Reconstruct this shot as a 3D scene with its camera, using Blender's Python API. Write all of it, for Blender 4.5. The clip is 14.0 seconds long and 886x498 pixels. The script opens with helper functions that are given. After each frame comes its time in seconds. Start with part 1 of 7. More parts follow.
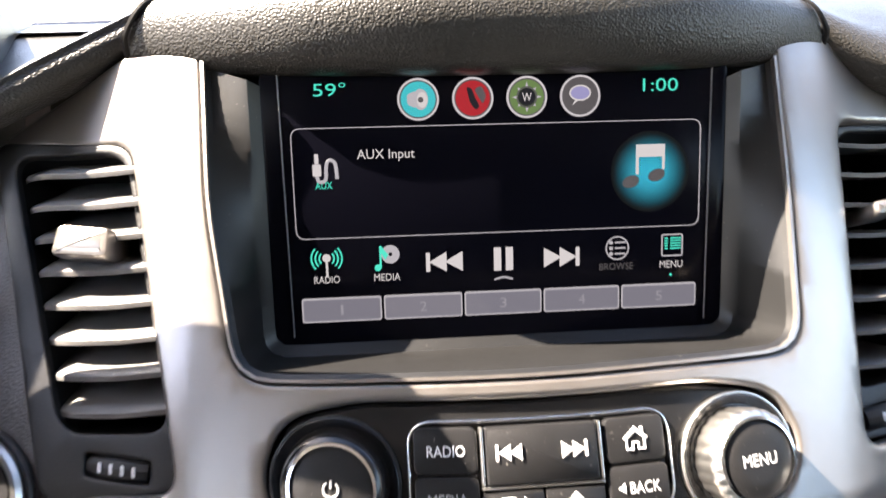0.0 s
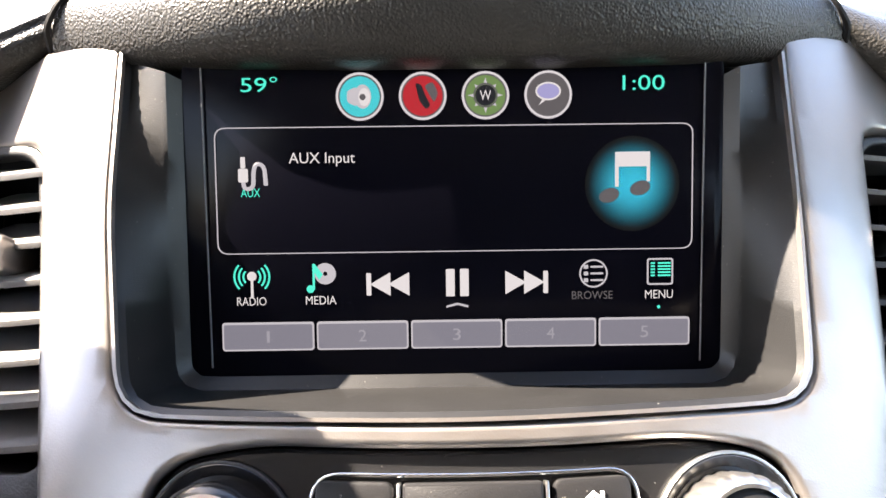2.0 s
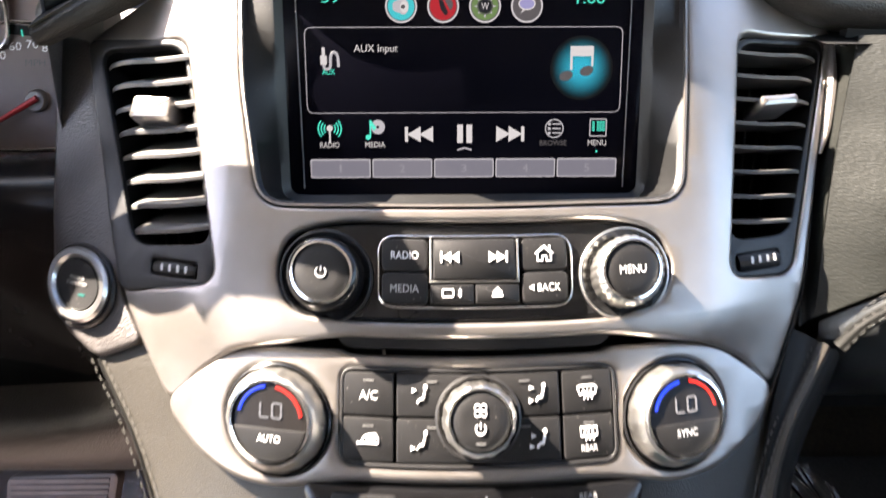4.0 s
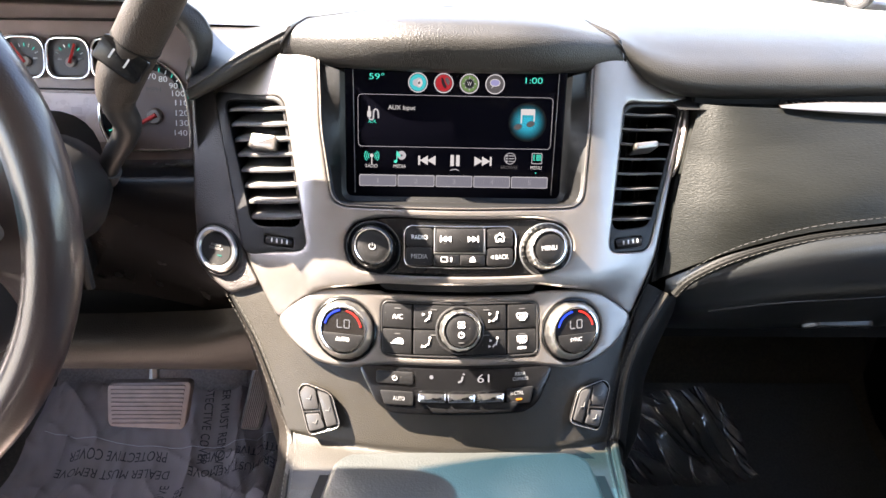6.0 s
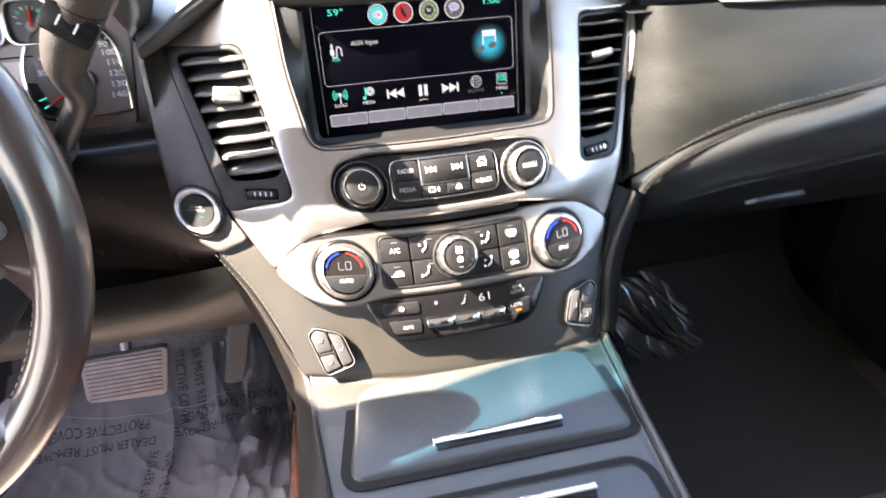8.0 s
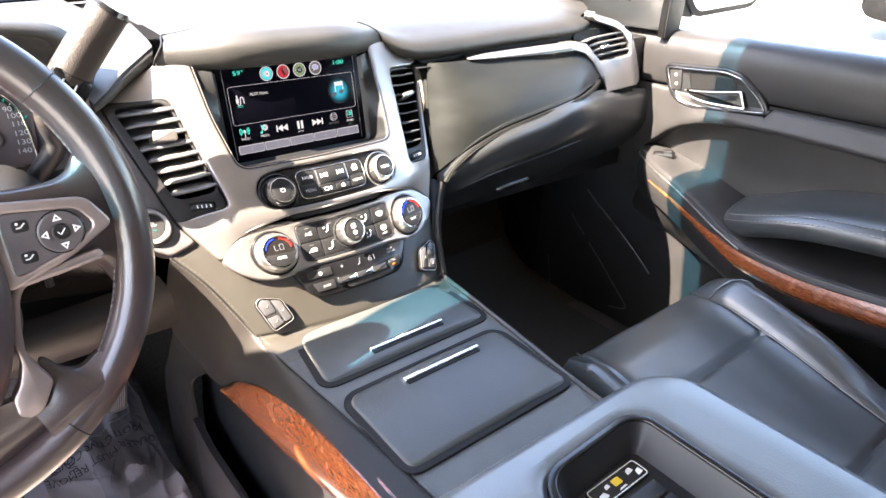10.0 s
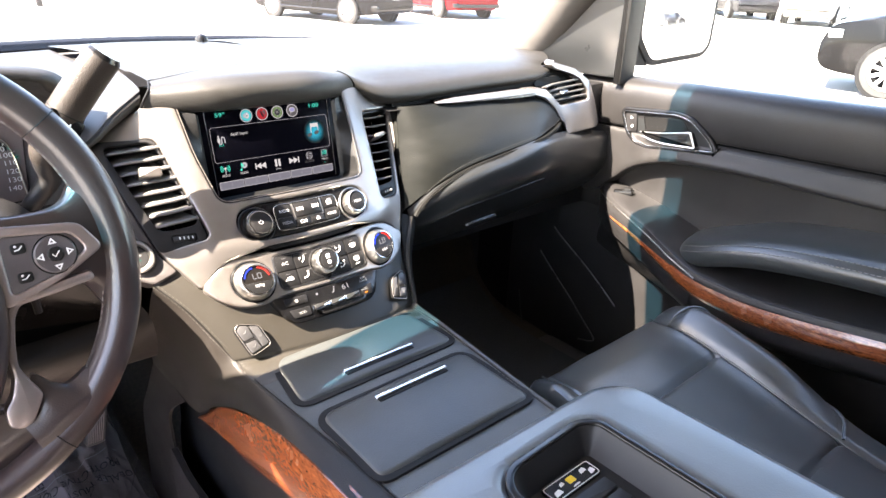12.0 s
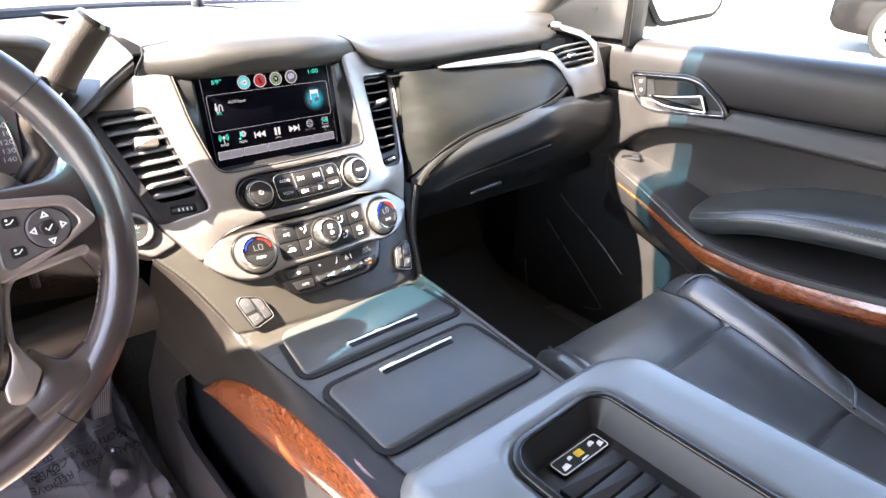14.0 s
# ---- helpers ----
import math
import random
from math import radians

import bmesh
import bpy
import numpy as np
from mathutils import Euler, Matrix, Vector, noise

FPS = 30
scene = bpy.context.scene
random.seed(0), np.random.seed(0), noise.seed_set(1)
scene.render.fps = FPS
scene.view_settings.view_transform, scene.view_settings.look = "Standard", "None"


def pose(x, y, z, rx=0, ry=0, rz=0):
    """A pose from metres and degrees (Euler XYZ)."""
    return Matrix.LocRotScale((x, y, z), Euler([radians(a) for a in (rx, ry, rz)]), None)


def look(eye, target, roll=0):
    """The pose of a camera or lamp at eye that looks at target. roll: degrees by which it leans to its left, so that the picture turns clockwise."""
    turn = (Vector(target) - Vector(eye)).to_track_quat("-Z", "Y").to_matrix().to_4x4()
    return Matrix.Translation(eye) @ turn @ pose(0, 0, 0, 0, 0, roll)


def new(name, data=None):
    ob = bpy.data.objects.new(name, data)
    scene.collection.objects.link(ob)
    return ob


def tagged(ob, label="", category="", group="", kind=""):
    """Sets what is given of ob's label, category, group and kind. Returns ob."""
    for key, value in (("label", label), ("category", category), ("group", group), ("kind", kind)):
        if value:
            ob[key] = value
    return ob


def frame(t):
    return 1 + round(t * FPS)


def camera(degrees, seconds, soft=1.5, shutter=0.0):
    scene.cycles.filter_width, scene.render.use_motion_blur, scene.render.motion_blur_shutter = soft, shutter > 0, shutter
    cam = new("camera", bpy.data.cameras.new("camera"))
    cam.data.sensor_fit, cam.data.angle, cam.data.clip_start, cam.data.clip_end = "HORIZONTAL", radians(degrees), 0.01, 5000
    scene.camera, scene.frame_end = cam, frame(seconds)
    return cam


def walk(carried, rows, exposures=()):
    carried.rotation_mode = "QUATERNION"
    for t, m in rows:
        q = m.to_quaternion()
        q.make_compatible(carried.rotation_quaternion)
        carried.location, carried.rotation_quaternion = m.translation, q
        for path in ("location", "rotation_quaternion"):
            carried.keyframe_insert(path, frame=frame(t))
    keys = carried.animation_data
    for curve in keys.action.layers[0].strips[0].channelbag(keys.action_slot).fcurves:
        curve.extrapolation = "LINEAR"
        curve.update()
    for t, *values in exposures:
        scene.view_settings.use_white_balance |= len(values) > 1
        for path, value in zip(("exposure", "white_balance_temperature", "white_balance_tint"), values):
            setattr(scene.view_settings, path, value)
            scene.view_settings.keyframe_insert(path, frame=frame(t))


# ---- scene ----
cam = camera(68.3, 14.0, shutter=0.4)
EXPOSURE = 4.0
PATH = [
    (0, (-0.045, -0.257, 1.32), (0.105, 1.619, 0.643), -0.7),
    (0.5, (-0.035, -0.221, 1.303), (0.08, 1.692, 0.733), -0.8),
    (1, (-0.018, -0.213, 1.294), (0.027, 1.696, 0.701), -1.0),
    (1.5, (-0.008, -0.22, 1.296), (0.033, 1.697, 0.725), -0.7),
    (2, (-0.007, -0.226, 1.297), (0.014, 1.702, 0.766), -0.6),
    (2.5, (-0.003, -0.229, 1.3), (-0.013, 1.699, 0.77), -0.5),
    (3, (-0.002, -0.231, 1.299), (-0.016, 1.696, 0.764), -0.6),
    (3.5, (-0.01, -0.289, 1.304), (-0.015, 1.607, 0.666), -0.6),
    (4, (-0.016, -0.356, 1.3), (0.008, 1.495, 0.542), -0.1),
    (4.2, (-0.022, -0.382, 1.307), (0.016, 1.452, 0.511), 0.2),
    (6.3, (-0.035, -0.558, 1.413), (0.055, 1.225, 0.513), 2.0),
    (6.5, (-0.033, -0.556, 1.412), (0.042, 1.223, 0.502), 1.7),
    (7, (-0.035, -0.555, 1.412), (0.044, 1.221, 0.496), 1.5),
    (7.5, (-0.036, -0.556, 1.413), (0.064, 1.206, 0.472), 0.8),
    (8, (-0.099, -0.556, 1.425), (0.234, 1.078, 0.321), -2.0),
    (8.5, (-0.199, -0.621, 1.431), (0.577, 0.835, 0.301), 1.5),
    (9, (-0.277, -0.656, 1.448), (0.79, 0.687, 0.42), 2.9),
    (9.2, (-0.303, -0.674, 1.459), (0.792, 0.667, 0.457), 2.8),
    (11.3, (-0.402, -0.784, 1.476), (0.816, 0.586, 0.677), 2.2),
    (11.5, (-0.402, -0.788, 1.473), (0.827, 0.582, 0.692), 2.2),
    (12, (-0.4, -0.787, 1.473), (0.831, 0.576, 0.683), 2.5),
    (12.5, (-0.392, -0.781, 1.471), (0.823, 0.58, 0.652), 1.8),
    (13, (-0.39, -0.779, 1.469), (0.807, 0.57, 0.604), 1.8),
    (13.5, (-0.392, -0.778, 1.467), (0.798, 0.563, 0.58), 2.4),
    (14, (-0.388, -0.775, 1.468), (0.806, 0.566, 0.588), 1.9),
]
walk(cam, [(t, look(eye, target, roll)) for t, eye, target, roll in PATH], exposures=[(t, EXPOSURE + e, 7350, 19) for t, e in ((0.0, -0.02), (1.0, 0.2), (3.2, 0.2), (4.2, 0.08), (7.5, 0.22), (8.5, 0.95), (9.2, 0.85), (11.5, 0.18), (12.6, 0.24), (13.5, 0.55), (14.0, 0.5))])

# world and sun
SUN = Vector((-0.65, 0.11, 0.75)).normalized()
world = bpy.data.worlds.new("sky")
scene.world = world
world.use_nodes = True
wn = world.node_tree.nodes
sky = wn.new("ShaderNodeTexSky")
sky.sky_type, sky.sun_disc = "NISHITA", False
sky.sun_elevation = math.asin(SUN.z)
sky.sun_rotation = math.atan2(SUN.x, SUN.y)
world.node_tree.links.new(sky.outputs[0], wn["Background"].inputs[0])
wn["Background"].inputs[1].default_value = 0.11
sun = new("sun", bpy.data.lights.new("sun", "SUN"))
sun.data.energy, sun.data.angle, sun.data.color = 4.8, radians(0.5), (1.0, 0.94, 0.85)
sun.matrix_world = look(SUN * 20, (0, 0, 0))


# ---- building tools ----
def catmull(pts, n):
    """n + 1 points on a smooth curve through pts."""
    p = [Vector(q) for q in pts]
    p = [p[0] * 2 - p[1]] + p + [p[-1] * 2 - p[-2]]
    out = []
    for i in range(n + 1):
        t = i / n * (len(p) - 3)
        k = min(int(t), len(p) - 4)
        f = t - k
        a, b, c, d = p[k:k + 4]
        out.append(0.5 * ((2 * b) + (c - a) * f + (2 * a - 5 * b + 4 * c - d) * f * f + (3 * b - a - 3 * c + d) * f ** 3))
    return out


def link_mesh(name, me, material, parent=None, label="", angle=35):
    me.materials.clear()
    me.materials.append(material)
    for f in me.polygons:
        f.use_smooth = True
    me.set_sharp_from_angle(angle=radians(angle))
    ob = new(name, me)
    ob.parent = parent
    return tagged(ob, label)


def part(name, bm, material, parent=None, label="", angle=35):
    bmesh.ops.recalc_face_normals(bm, faces=bm.faces)
    me = bpy.data.meshes.new(name)
    bm.to_mesh(me)
    bm.free()
    return link_mesh(name, me, material, parent, label, angle)


def thing(name, label, category, group="", kind=""):
    return tagged(new(name), label, category, group, kind)


def straight(u, v, w):
    return Vector((u, v, w))


def stack(u, v, w):
    """The slanting, slightly bowed face of the centre stack: across, up the slope, out of it."""
    return Vector((u, -0.068 + 0.53 * v - 0.848 * w + 1.05 * u * u, 1.172 + 0.848 * v + 0.53 * w))


def face(u, v, w):
    """The stack's face: the screen's frame and the radio stand a little proud of it."""
    a = min(1.0, max(0.0, (v + 0.070) / 0.045))
    b = 1.0 - min(1.0, max(0.0, (abs(u - 0.001) - 0.115) / 0.065))
    return stack(u, v, w + 0.010 * a * a * (3 - 2 * a) * b * b * (3 - 2 * b))


def display(u, v, w):
    """The plane of the touch screen."""
    return Vector((u, 0.208 * v - 0.978 * w, 1.25 + 0.978 * v + 0.208 * w))


def deck(u, v, w):
    return Vector((u, v, 1.022 + w))


def on(m):
    return lambda u, v, w: m @ Vector((u, v, w))


def mm(text):
    return [tuple(float(c) / 1000 for c in q.split(",")) for q in text.split()]


def circle(cx, cy, r, n=32, a0=0.0):
    return [(cx + r * math.cos(a0 + 2 * math.pi * i / n), cy + r * math.sin(a0 + 2 * math.pi * i / n)) for i in range(n)]


def rpoly(pts, r, n=5):
    """A polygon with rounded corners."""
    out, p = [], [Vector(q) for q in pts]
    for i, c in enumerate(p):
        a, b = p[i - 1] - c, p[(i + 1) % len(p)] - c
        k = min(r, a.length * 0.48, b.length * 0.48)
        s, e = c + a.normalized() * k, c + b.normalized() * k
        for j in range(n + 1):
            t = j / n
            out.append(tuple((1 - t) ** 2 * s + 2 * t * (1 - t) * c + t * t * e))
    return out


def rrect(cx, cy, w, h, r, n=5):
    return rpoly([(cx - w / 2, cy - h / 2), (cx + w / 2, cy - h / 2), (cx + w / 2, cy + h / 2), (cx - w / 2, cy + h / 2)], r, n)


def inset(pts, d):
    p = [Vector(q) for q in pts]
    area = sum(a.x * b.y - b.x * a.y for a, b in zip(p, p[1:] + p[:1]))
    out = []
    for i, c in enumerate(p):
        a, b = (c - p[i - 1]), (p[(i + 1) % len(p)] - c)
        if a.length < 1e-9 or b.length < 1e-9:
            out.append(tuple(c))
            continue
        a.normalize(), b.normalize()
        m = a + b
        nrm = Vector((-m.y, m.x)) if m.length > 1e-6 else Vector((-a.y, a.x))
        nrm.normalize()
        k = max(0.35, abs(nrm.dot(Vector((-a.y, a.x)))))
        out.append(tuple(c + nrm * (d / k) * (1 if area > 0 else -1)))
    return out


def warp(bm, fmap, cut=0.0, both=False):
    for axis in ((0, 1) if both else (0,)) if cut else ():
        us = [v.co[axis] for v in bm.verts]
        for i in range(math.ceil(min(us) / cut), math.floor(max(us) / cut) + 1):
            at = Vector((0, 0, 0))
            at[axis] = 1.0
            bmesh.ops.bisect_plane(bm, geom=bm.verts[:] + bm.edges[:] + bm.faces[:], plane_co=at * (i * cut + 1e-5), plane_no=at)
    for v in bm.verts:
        v.co = fmap(*v.co)
    return bm


def prism(outline, w0, w1, bev=0.0, fmap=straight, cut=0.0, bm=None, steps=2):
    own = bm is None
    bm = bmesh.new()
    rings = [(outline, w0)]
    if bev:
        for i in range(steps + 1):
            a = i / steps * math.pi / 2
            rings.append((inset(outline, bev * (1 - math.cos(a))), w1 - bev * (1 - math.sin(a))))
    else:
        rings.append((outline, w1))
    vs = [[bm.verts.new((u, v, w)) for u, v in ring] for ring, w in rings]
    n = len(outline)
    for a, b in zip(vs, vs[1:]):
        for i in range(n):
            bm.faces.new((a[i], a[(i + 1) % n], b[(i + 1) % n], b[i]))
    bm.faces.new(vs[-1])
    bm.faces.new(list(reversed(vs[0])))
    return warp(bm, fmap, cut)


def joined(*bms):
    """Several bmeshes as one."""
    out = bmesh.new()
    for b in bms:
        me = bpy.data.meshes.new("piece")
        b.to_mesh(me)
        b.free()
        out.from_mesh(me)
        bpy.data.meshes.remove(me)
    return out


def plate(outer, holes, w0, w1, bev=0.0, fmap=straight, cut=0.0, both=False):
    """A flat plate with holes through it and rounded edges."""
    cu = bpy.data.curves.new("plate", "CURVE")
    cu.dimensions, cu.fill_mode = "2D", "BOTH"
    cu.extrude, cu.bevel_depth, cu.bevel_resolution = max(1e-5, (w1 - w0) / 2 - bev), bev, 2
    for k, pts in enumerate((outer, *holes)):
        area = sum(a[0] * b[1] - b[0] * a[1] for a, b in zip(pts, pts[1:] + pts[:1]))
        pts = [q for i, q in enumerate(pts) if (Vector(q) - Vector(pts[i - 1])).length > 2e-5]
        if (area > 0) == (k > 0):
            pts = pts[::-1]
        pts = inset(pts, bev if k == 0 else -bev) if bev else pts
        sp = cu.splines.new("POLY")
        sp.points.add(len(pts) - 1)
        for q, (u, v) in zip(sp.points, pts):
            q.co = (u, v, 0, 1)
        sp.use_cyclic_u = True
    ob = bpy.data.objects.new("plate", cu)
    me = bpy.data.meshes.new_from_object(ob)
    bm = bmesh.new()
    bm.from_mesh(me)
    bpy.data.objects.remove(ob), bpy.data.curves.remove(cu), bpy.data.meshes.remove(me)
    bmesh.ops.remove_doubles(bm, verts=bm.verts, dist=1e-6)
    for v in bm.verts:
        v.co.z += (w0 + w1) / 2
    return warp(bm, fmap, cut, both)


def loft(rings, closed=True, caps=(False, False)):
    bm = bmesh.new()
    vs = [[bm.verts.new(p) for p in ring] for ring in rings]
    n = len(rings[0])
    for a, b in zip(vs, vs[1:]):
        for i in range(n if closed else n - 1):
            bm.faces.new((a[i], a[(i + 1) % n], b[(i + 1) % n], b[i]))
    if caps[0]:
        bm.faces.new(vs[0])
    if caps[1]:
        bm.faces.new(vs[-1])
    return bm


def spin(profile, cu, cv, fmap, n=40, ridges=0, depth=0.0):
    """A turned body: profile of (radius, height) about an axis out of the surface; ridges: grip flutes."""
    rings = []
    for r, w in profile:
        ring = []
        for i in range(n):
            a = 2 * math.pi * i / n
            rr = r - (depth if ridges and (i * ridges * 2 // n) % 2 and r > 0.6 * profile[0][0] else 0)
            ring.append(fmap(cu + rr * math.cos(a), cv + rr * math.sin(a), w))
        rings.append(ring)
    return loft(rings, caps=(True, profile[-1][0] < 0.0016))


def tube(pts, r, n=10, caps=True, smooth=0, squash=1.0):
    p = catmull(pts, smooth) if smooth else [Vector(q) for q in pts]
    radii = r if isinstance(r, (list, tuple)) else [r] * 2
    rings = []
    side = None
    for i, c in enumerate(p):
        d = (p[min(i + 1, len(p) - 1)] - p[max(i - 1, 0)]).normalized()
        if side is None:
            side = d.cross(Vector((0, 0, 1)) if abs(d.z) < 0.9 else Vector((1, 0, 0))).normalized()
        side = (side - d * side.dot(d)).normalized()
        up = side.cross(d)
        t = i / max(1, len(p) - 1) * (len(radii) - 1)
        k = min(int(t), len(radii) - 2)
        rad = radii[k] + (radii[k + 1] - radii[k]) * (t - k)
        rings.append([c + side * rad * math.cos(2 * math.pi * j / n) + up * rad * squash * math.sin(2 * math.pi * j / n) for j in range(n)])
    return loft(rings, caps=(caps, caps))


def surface(rows, nu, nv, thick=0.0, direction=(0, 0, -1)):
    """A smooth sheet through rows of points, with thickness."""
    cols = [catmull(r, nv) for r in rows]
    grid = [catmull([c[j] for c in cols], nu) for j in range(nv + 1)]
    bm = bmesh.new()
    d = Vector(direction) * thick
    top = [[bm.verts.new(p) for p in r] for r in grid]
    for a, b in zip(top, top[1:]):
        for i in range(nu):
            bm.faces.new((a[i], a[i + 1], b[i + 1], b[i]))
    if thick:
        low = [[bm.verts.new(p + d) for p in r] for r in grid]
        for a, b in zip(low, low[1:]):
            for i in range(nu):
                bm.faces.new((a[i], b[i], b[i + 1], a[i + 1]))
        rim = [top[0], low[0]], [top[-1], low[-1]], [[r[0] for r in top], [r[0] for r in low]], [[r[-1] for r in top], [r[-1] for r in low]]
        for a, b in rim:
            for i in range(len(a) - 1):
                bm.faces.new((a[i], a[i + 1], b[i + 1], b[i]))
    return bm


def stitches(name, pts, material, parent, length=0.004, gap=0.0022, r=0.0005, lift=(0, 0, 0)):
    """A row of thread stitches along a line, in one mesh."""
    p = catmull(pts, 400)
    bms, run, start, out = [], 0.0, None, []
    bm = bmesh.new()
    state, left, a = True, length, p[0]
    for q0, q1 in zip(p, p[1:]):
        left -= (q1 - q0).length
        if left <= 0:
            if state:
                d = q1 - a
                s = d.cross(Vector((0.3, 0.5, 0.8))).normalized() * r
                u = d.cross(s).normalized() * r
                lf = Vector(lift)
                ring = [[bm.verts.new(c + o + lf) for o in (s, u, -s, -u)] for c in (a, (a + q1) / 2 + u * 0.6, q1)]
                for ra, rb in zip(ring, ring[1:]):
                    for i in range(4):
                        bm.faces.new((ra[i], ra[(i + 1) % 4], rb[(i + 1) % 4], rb[i]))
            state, a = not state, q1
            left = length if state else gap
    return tagged(part(name, bm, material, parent), kind="stuff")


def text(name, s, cx, cy, height, width, material, parent, fmap, w=0.0003, depth=0.0002, spin_deg=0):
    cu = bpy.data.curves.new(name, "FONT")
    cu.body, cu.size, cu.resolution_u = s, 1.0, 3
    ob = bpy.data.objects.new(name, cu)
    me = bpy.data.meshes.new_from_object(ob)
    bpy.data.objects.remove(ob), bpy.data.curves.remove(cu)
    xs, ys = [v.co.x for v in me.vertices], [v.co.y for v in me.vertices]
    x0, x1, y0, y1 = min(xs), max(xs), min(ys), max(ys)
    ca, sa = math.cos(radians(spin_deg)), math.sin(radians(spin_deg))
    for v in me.vertices:
        a, b = ((v.co.x - x0) / (x1 - x0) - 0.5) * width, ((v.co.y - y0) / (y1 - y0) - 0.5) * height
        v.co = fmap(cx + a * ca - b * sa, cy + a * sa + b * ca, w)
    return link_mesh(name, me, material, parent)


# ---- materials ----
def material(name, color, rough=0.5, metal=0.0, var=0.12, scale=30.0, bump=0.0, grain=600.0, grain_kind="noise", coat=0.0, coat_rough=0.08, stretch=(1, 1, 1), spec=0.5, dirt=0.0):
    m = bpy.data.materials.new(name)
    m.use_nodes = True
    nt = m.node_tree
    nd, ln = nt.nodes, nt.links
    b = nd["Principled BSDF"]
    tc = nd.new("ShaderNodeTexCoord")
    mp = nd.new("ShaderNodeMapping")
    mp.inputs["Scale"].default_value = stretch
    ln.new(tc.outputs["Object"], mp.inputs[0])
    n1 = nd.new("ShaderNodeTexNoise")
    n1.inputs["Scale"].default_value, n1.inputs["Detail"].default_value = scale, 5
    ln.new(mp.outputs[0], n1.inputs[0])
    ramp = nd.new("ShaderNodeMapRange")
    ramp.inputs[1].default_value, ramp.inputs[2].default_value = 0.25, 0.75
    ramp.inputs[3].default_value, ramp.inputs[4].default_value = 1 - var, 1 + var
    ln.new(n1.outputs[0], ramp.inputs[0])
    mix = nd.new("ShaderNodeMix")
    mix.data_type, mix.blend_type = "RGBA", "MULTIPLY"
    mix.inputs[0].default_value = 1.0
    mix.inputs[6].default_value = (*color, 1)
    ln.new(ramp.outputs[0], mix.inputs[7])
    base = mix.outputs[2]
    if dirt:
        n3 = nd.new("ShaderNodeTexNoise")
        n3.inputs["Scale"].default_value, n3.inputs["Detail"].default_value = 900, 2
        ln.new(tc.outputs["Object"], n3.inputs[0])
        r3 = nd.new("ShaderNodeMapRange")
        r3.inputs[1].default_value, r3.inputs[2].default_value, r3.inputs[4].default_value = 0.72, 0.8, dirt
        ln.new(n3.outputs[0], r3.inputs[0])
        m3 = nd.new("ShaderNodeMix")
        m3.data_type = "RGBA"
        ln.new(r3.outputs[0], m3.inputs[0])
        ln.new(base, m3.inputs[6])
        m3.inputs[7].default_value = (0.45, 0.42, 0.38, 1)
        base = m3.outputs[2]
    ln.new(base, b.inputs["Base Color"])
    r2 = nd.new("ShaderNodeMapRange")
    r2.inputs[3].default_value, r2.inputs[4].default_value = max(0.02, rough - 0.08), min(1, rough + 0.08)
    ln.new(n1.outputs[0], r2.inputs[0])
    ln.new(r2.outputs[0], b.inputs["Roughness"])
    b.inputs["Metallic"].default_value = metal
    b.inputs["Specular IOR Level"].default_value = spec
    b.inputs["Coat Weight"].default_value = coat
    b.inputs["Coat Roughness"].default_value = coat_rough
    if bump:
        if grain_kind == "noise":
            g = nd.new("ShaderNodeTexNoise")
            g.inputs["Detail"].default_value = 3
            out = g.outputs[0]
        else:
            g = nd.new("ShaderNodeTexVoronoi")
            g.feature = "SMOOTH_F1"
            out = g.outputs["Distance"]
        g.inputs["Scale"].default_value = grain
        ln.new(mp.outputs[0], g.inputs[0])
        bp = nd.new("ShaderNodeBump")
        bp.inputs["Strength"].default_value, bp.inputs["Distance"].default_value = bump, 0.0006
        ln.new(out, bp.inputs["Height"])
        ln.new(bp.outputs[0], b.inputs["Normal"])
    return m


def glowing(name, color, strength):
    m = bpy.data.materials.new(name)
    m.use_nodes = True
    b = m.node_tree.nodes["Principled BSDF"]
    b.inputs["Base Color"].default_value = (0.01, 0.01, 0.01, 1)
    b.inputs["Emission Color"].default_value = (*color, 1)
    b.inputs["Emission Strength"].default_value = strength
    b.inputs["Specular IOR Level"].default_value = 0.05
    return m


SILVER = material("satin silver paint", (0.292, 0.266, 0.248), 0.33, 0.80, 0.05, 60, 0.08, 1500)
CHROME = material("bright chrome", (0.8, 0.8, 0.8), 0.12, 1.0, 0.03)
SATIN = material("satin chrome", (0.52, 0.51, 0.49), 0.34, 1.0, 0.05)
PLASTIC = material("black moulded plastic", (0.016, 0.0155, 0.016), 0.42, 0, 0.15, 40, 0.25, 1400, dirt=0.12, spec=0.35)
GLOSS = material("gloss black plastic", (0.009, 0.009, 0.0095), 0.2, 0, 0.1, dirt=0.2, spec=0.35)
BEZEL = material("dark grey bezel plastic", (0.0085, 0.0085, 0.0086), 0.40, 0, 0.1, 50, 0.12, 2000, dirt=0.2, spec=0.28)
SLAT = material("grey vent slat plastic", (0.125, 0.122, 0.119), 0.38, 0, 0.1, 50, 0.12, 2000, dirt=0.2)
PAD = material("pebbled black dash vinyl", (0.027, 0.0258, 0.0238), 0.40, 0, 0.12, 25, 0.7, 1100, "voronoi", spec=0.35)
# Blue-green tint puts the sky's sheen into the black hide.
HIDE = material("black perforated seat hide", (0.030, 0.037, 0.0400), 0.33, 0, 0.15, 20, 0.25, 700, "voronoi", coat=0.75, coat_rough=0.30, spec=0.6)
SHELL = material("dark brown grained vinyl", (0.026, 0.0230, 0.0185), 0.36, 0, 0.12, 25, 0.4, 1600, "voronoi", dirt=0.15, spec=0.5, coat=0.2, coat_rough=0.3)
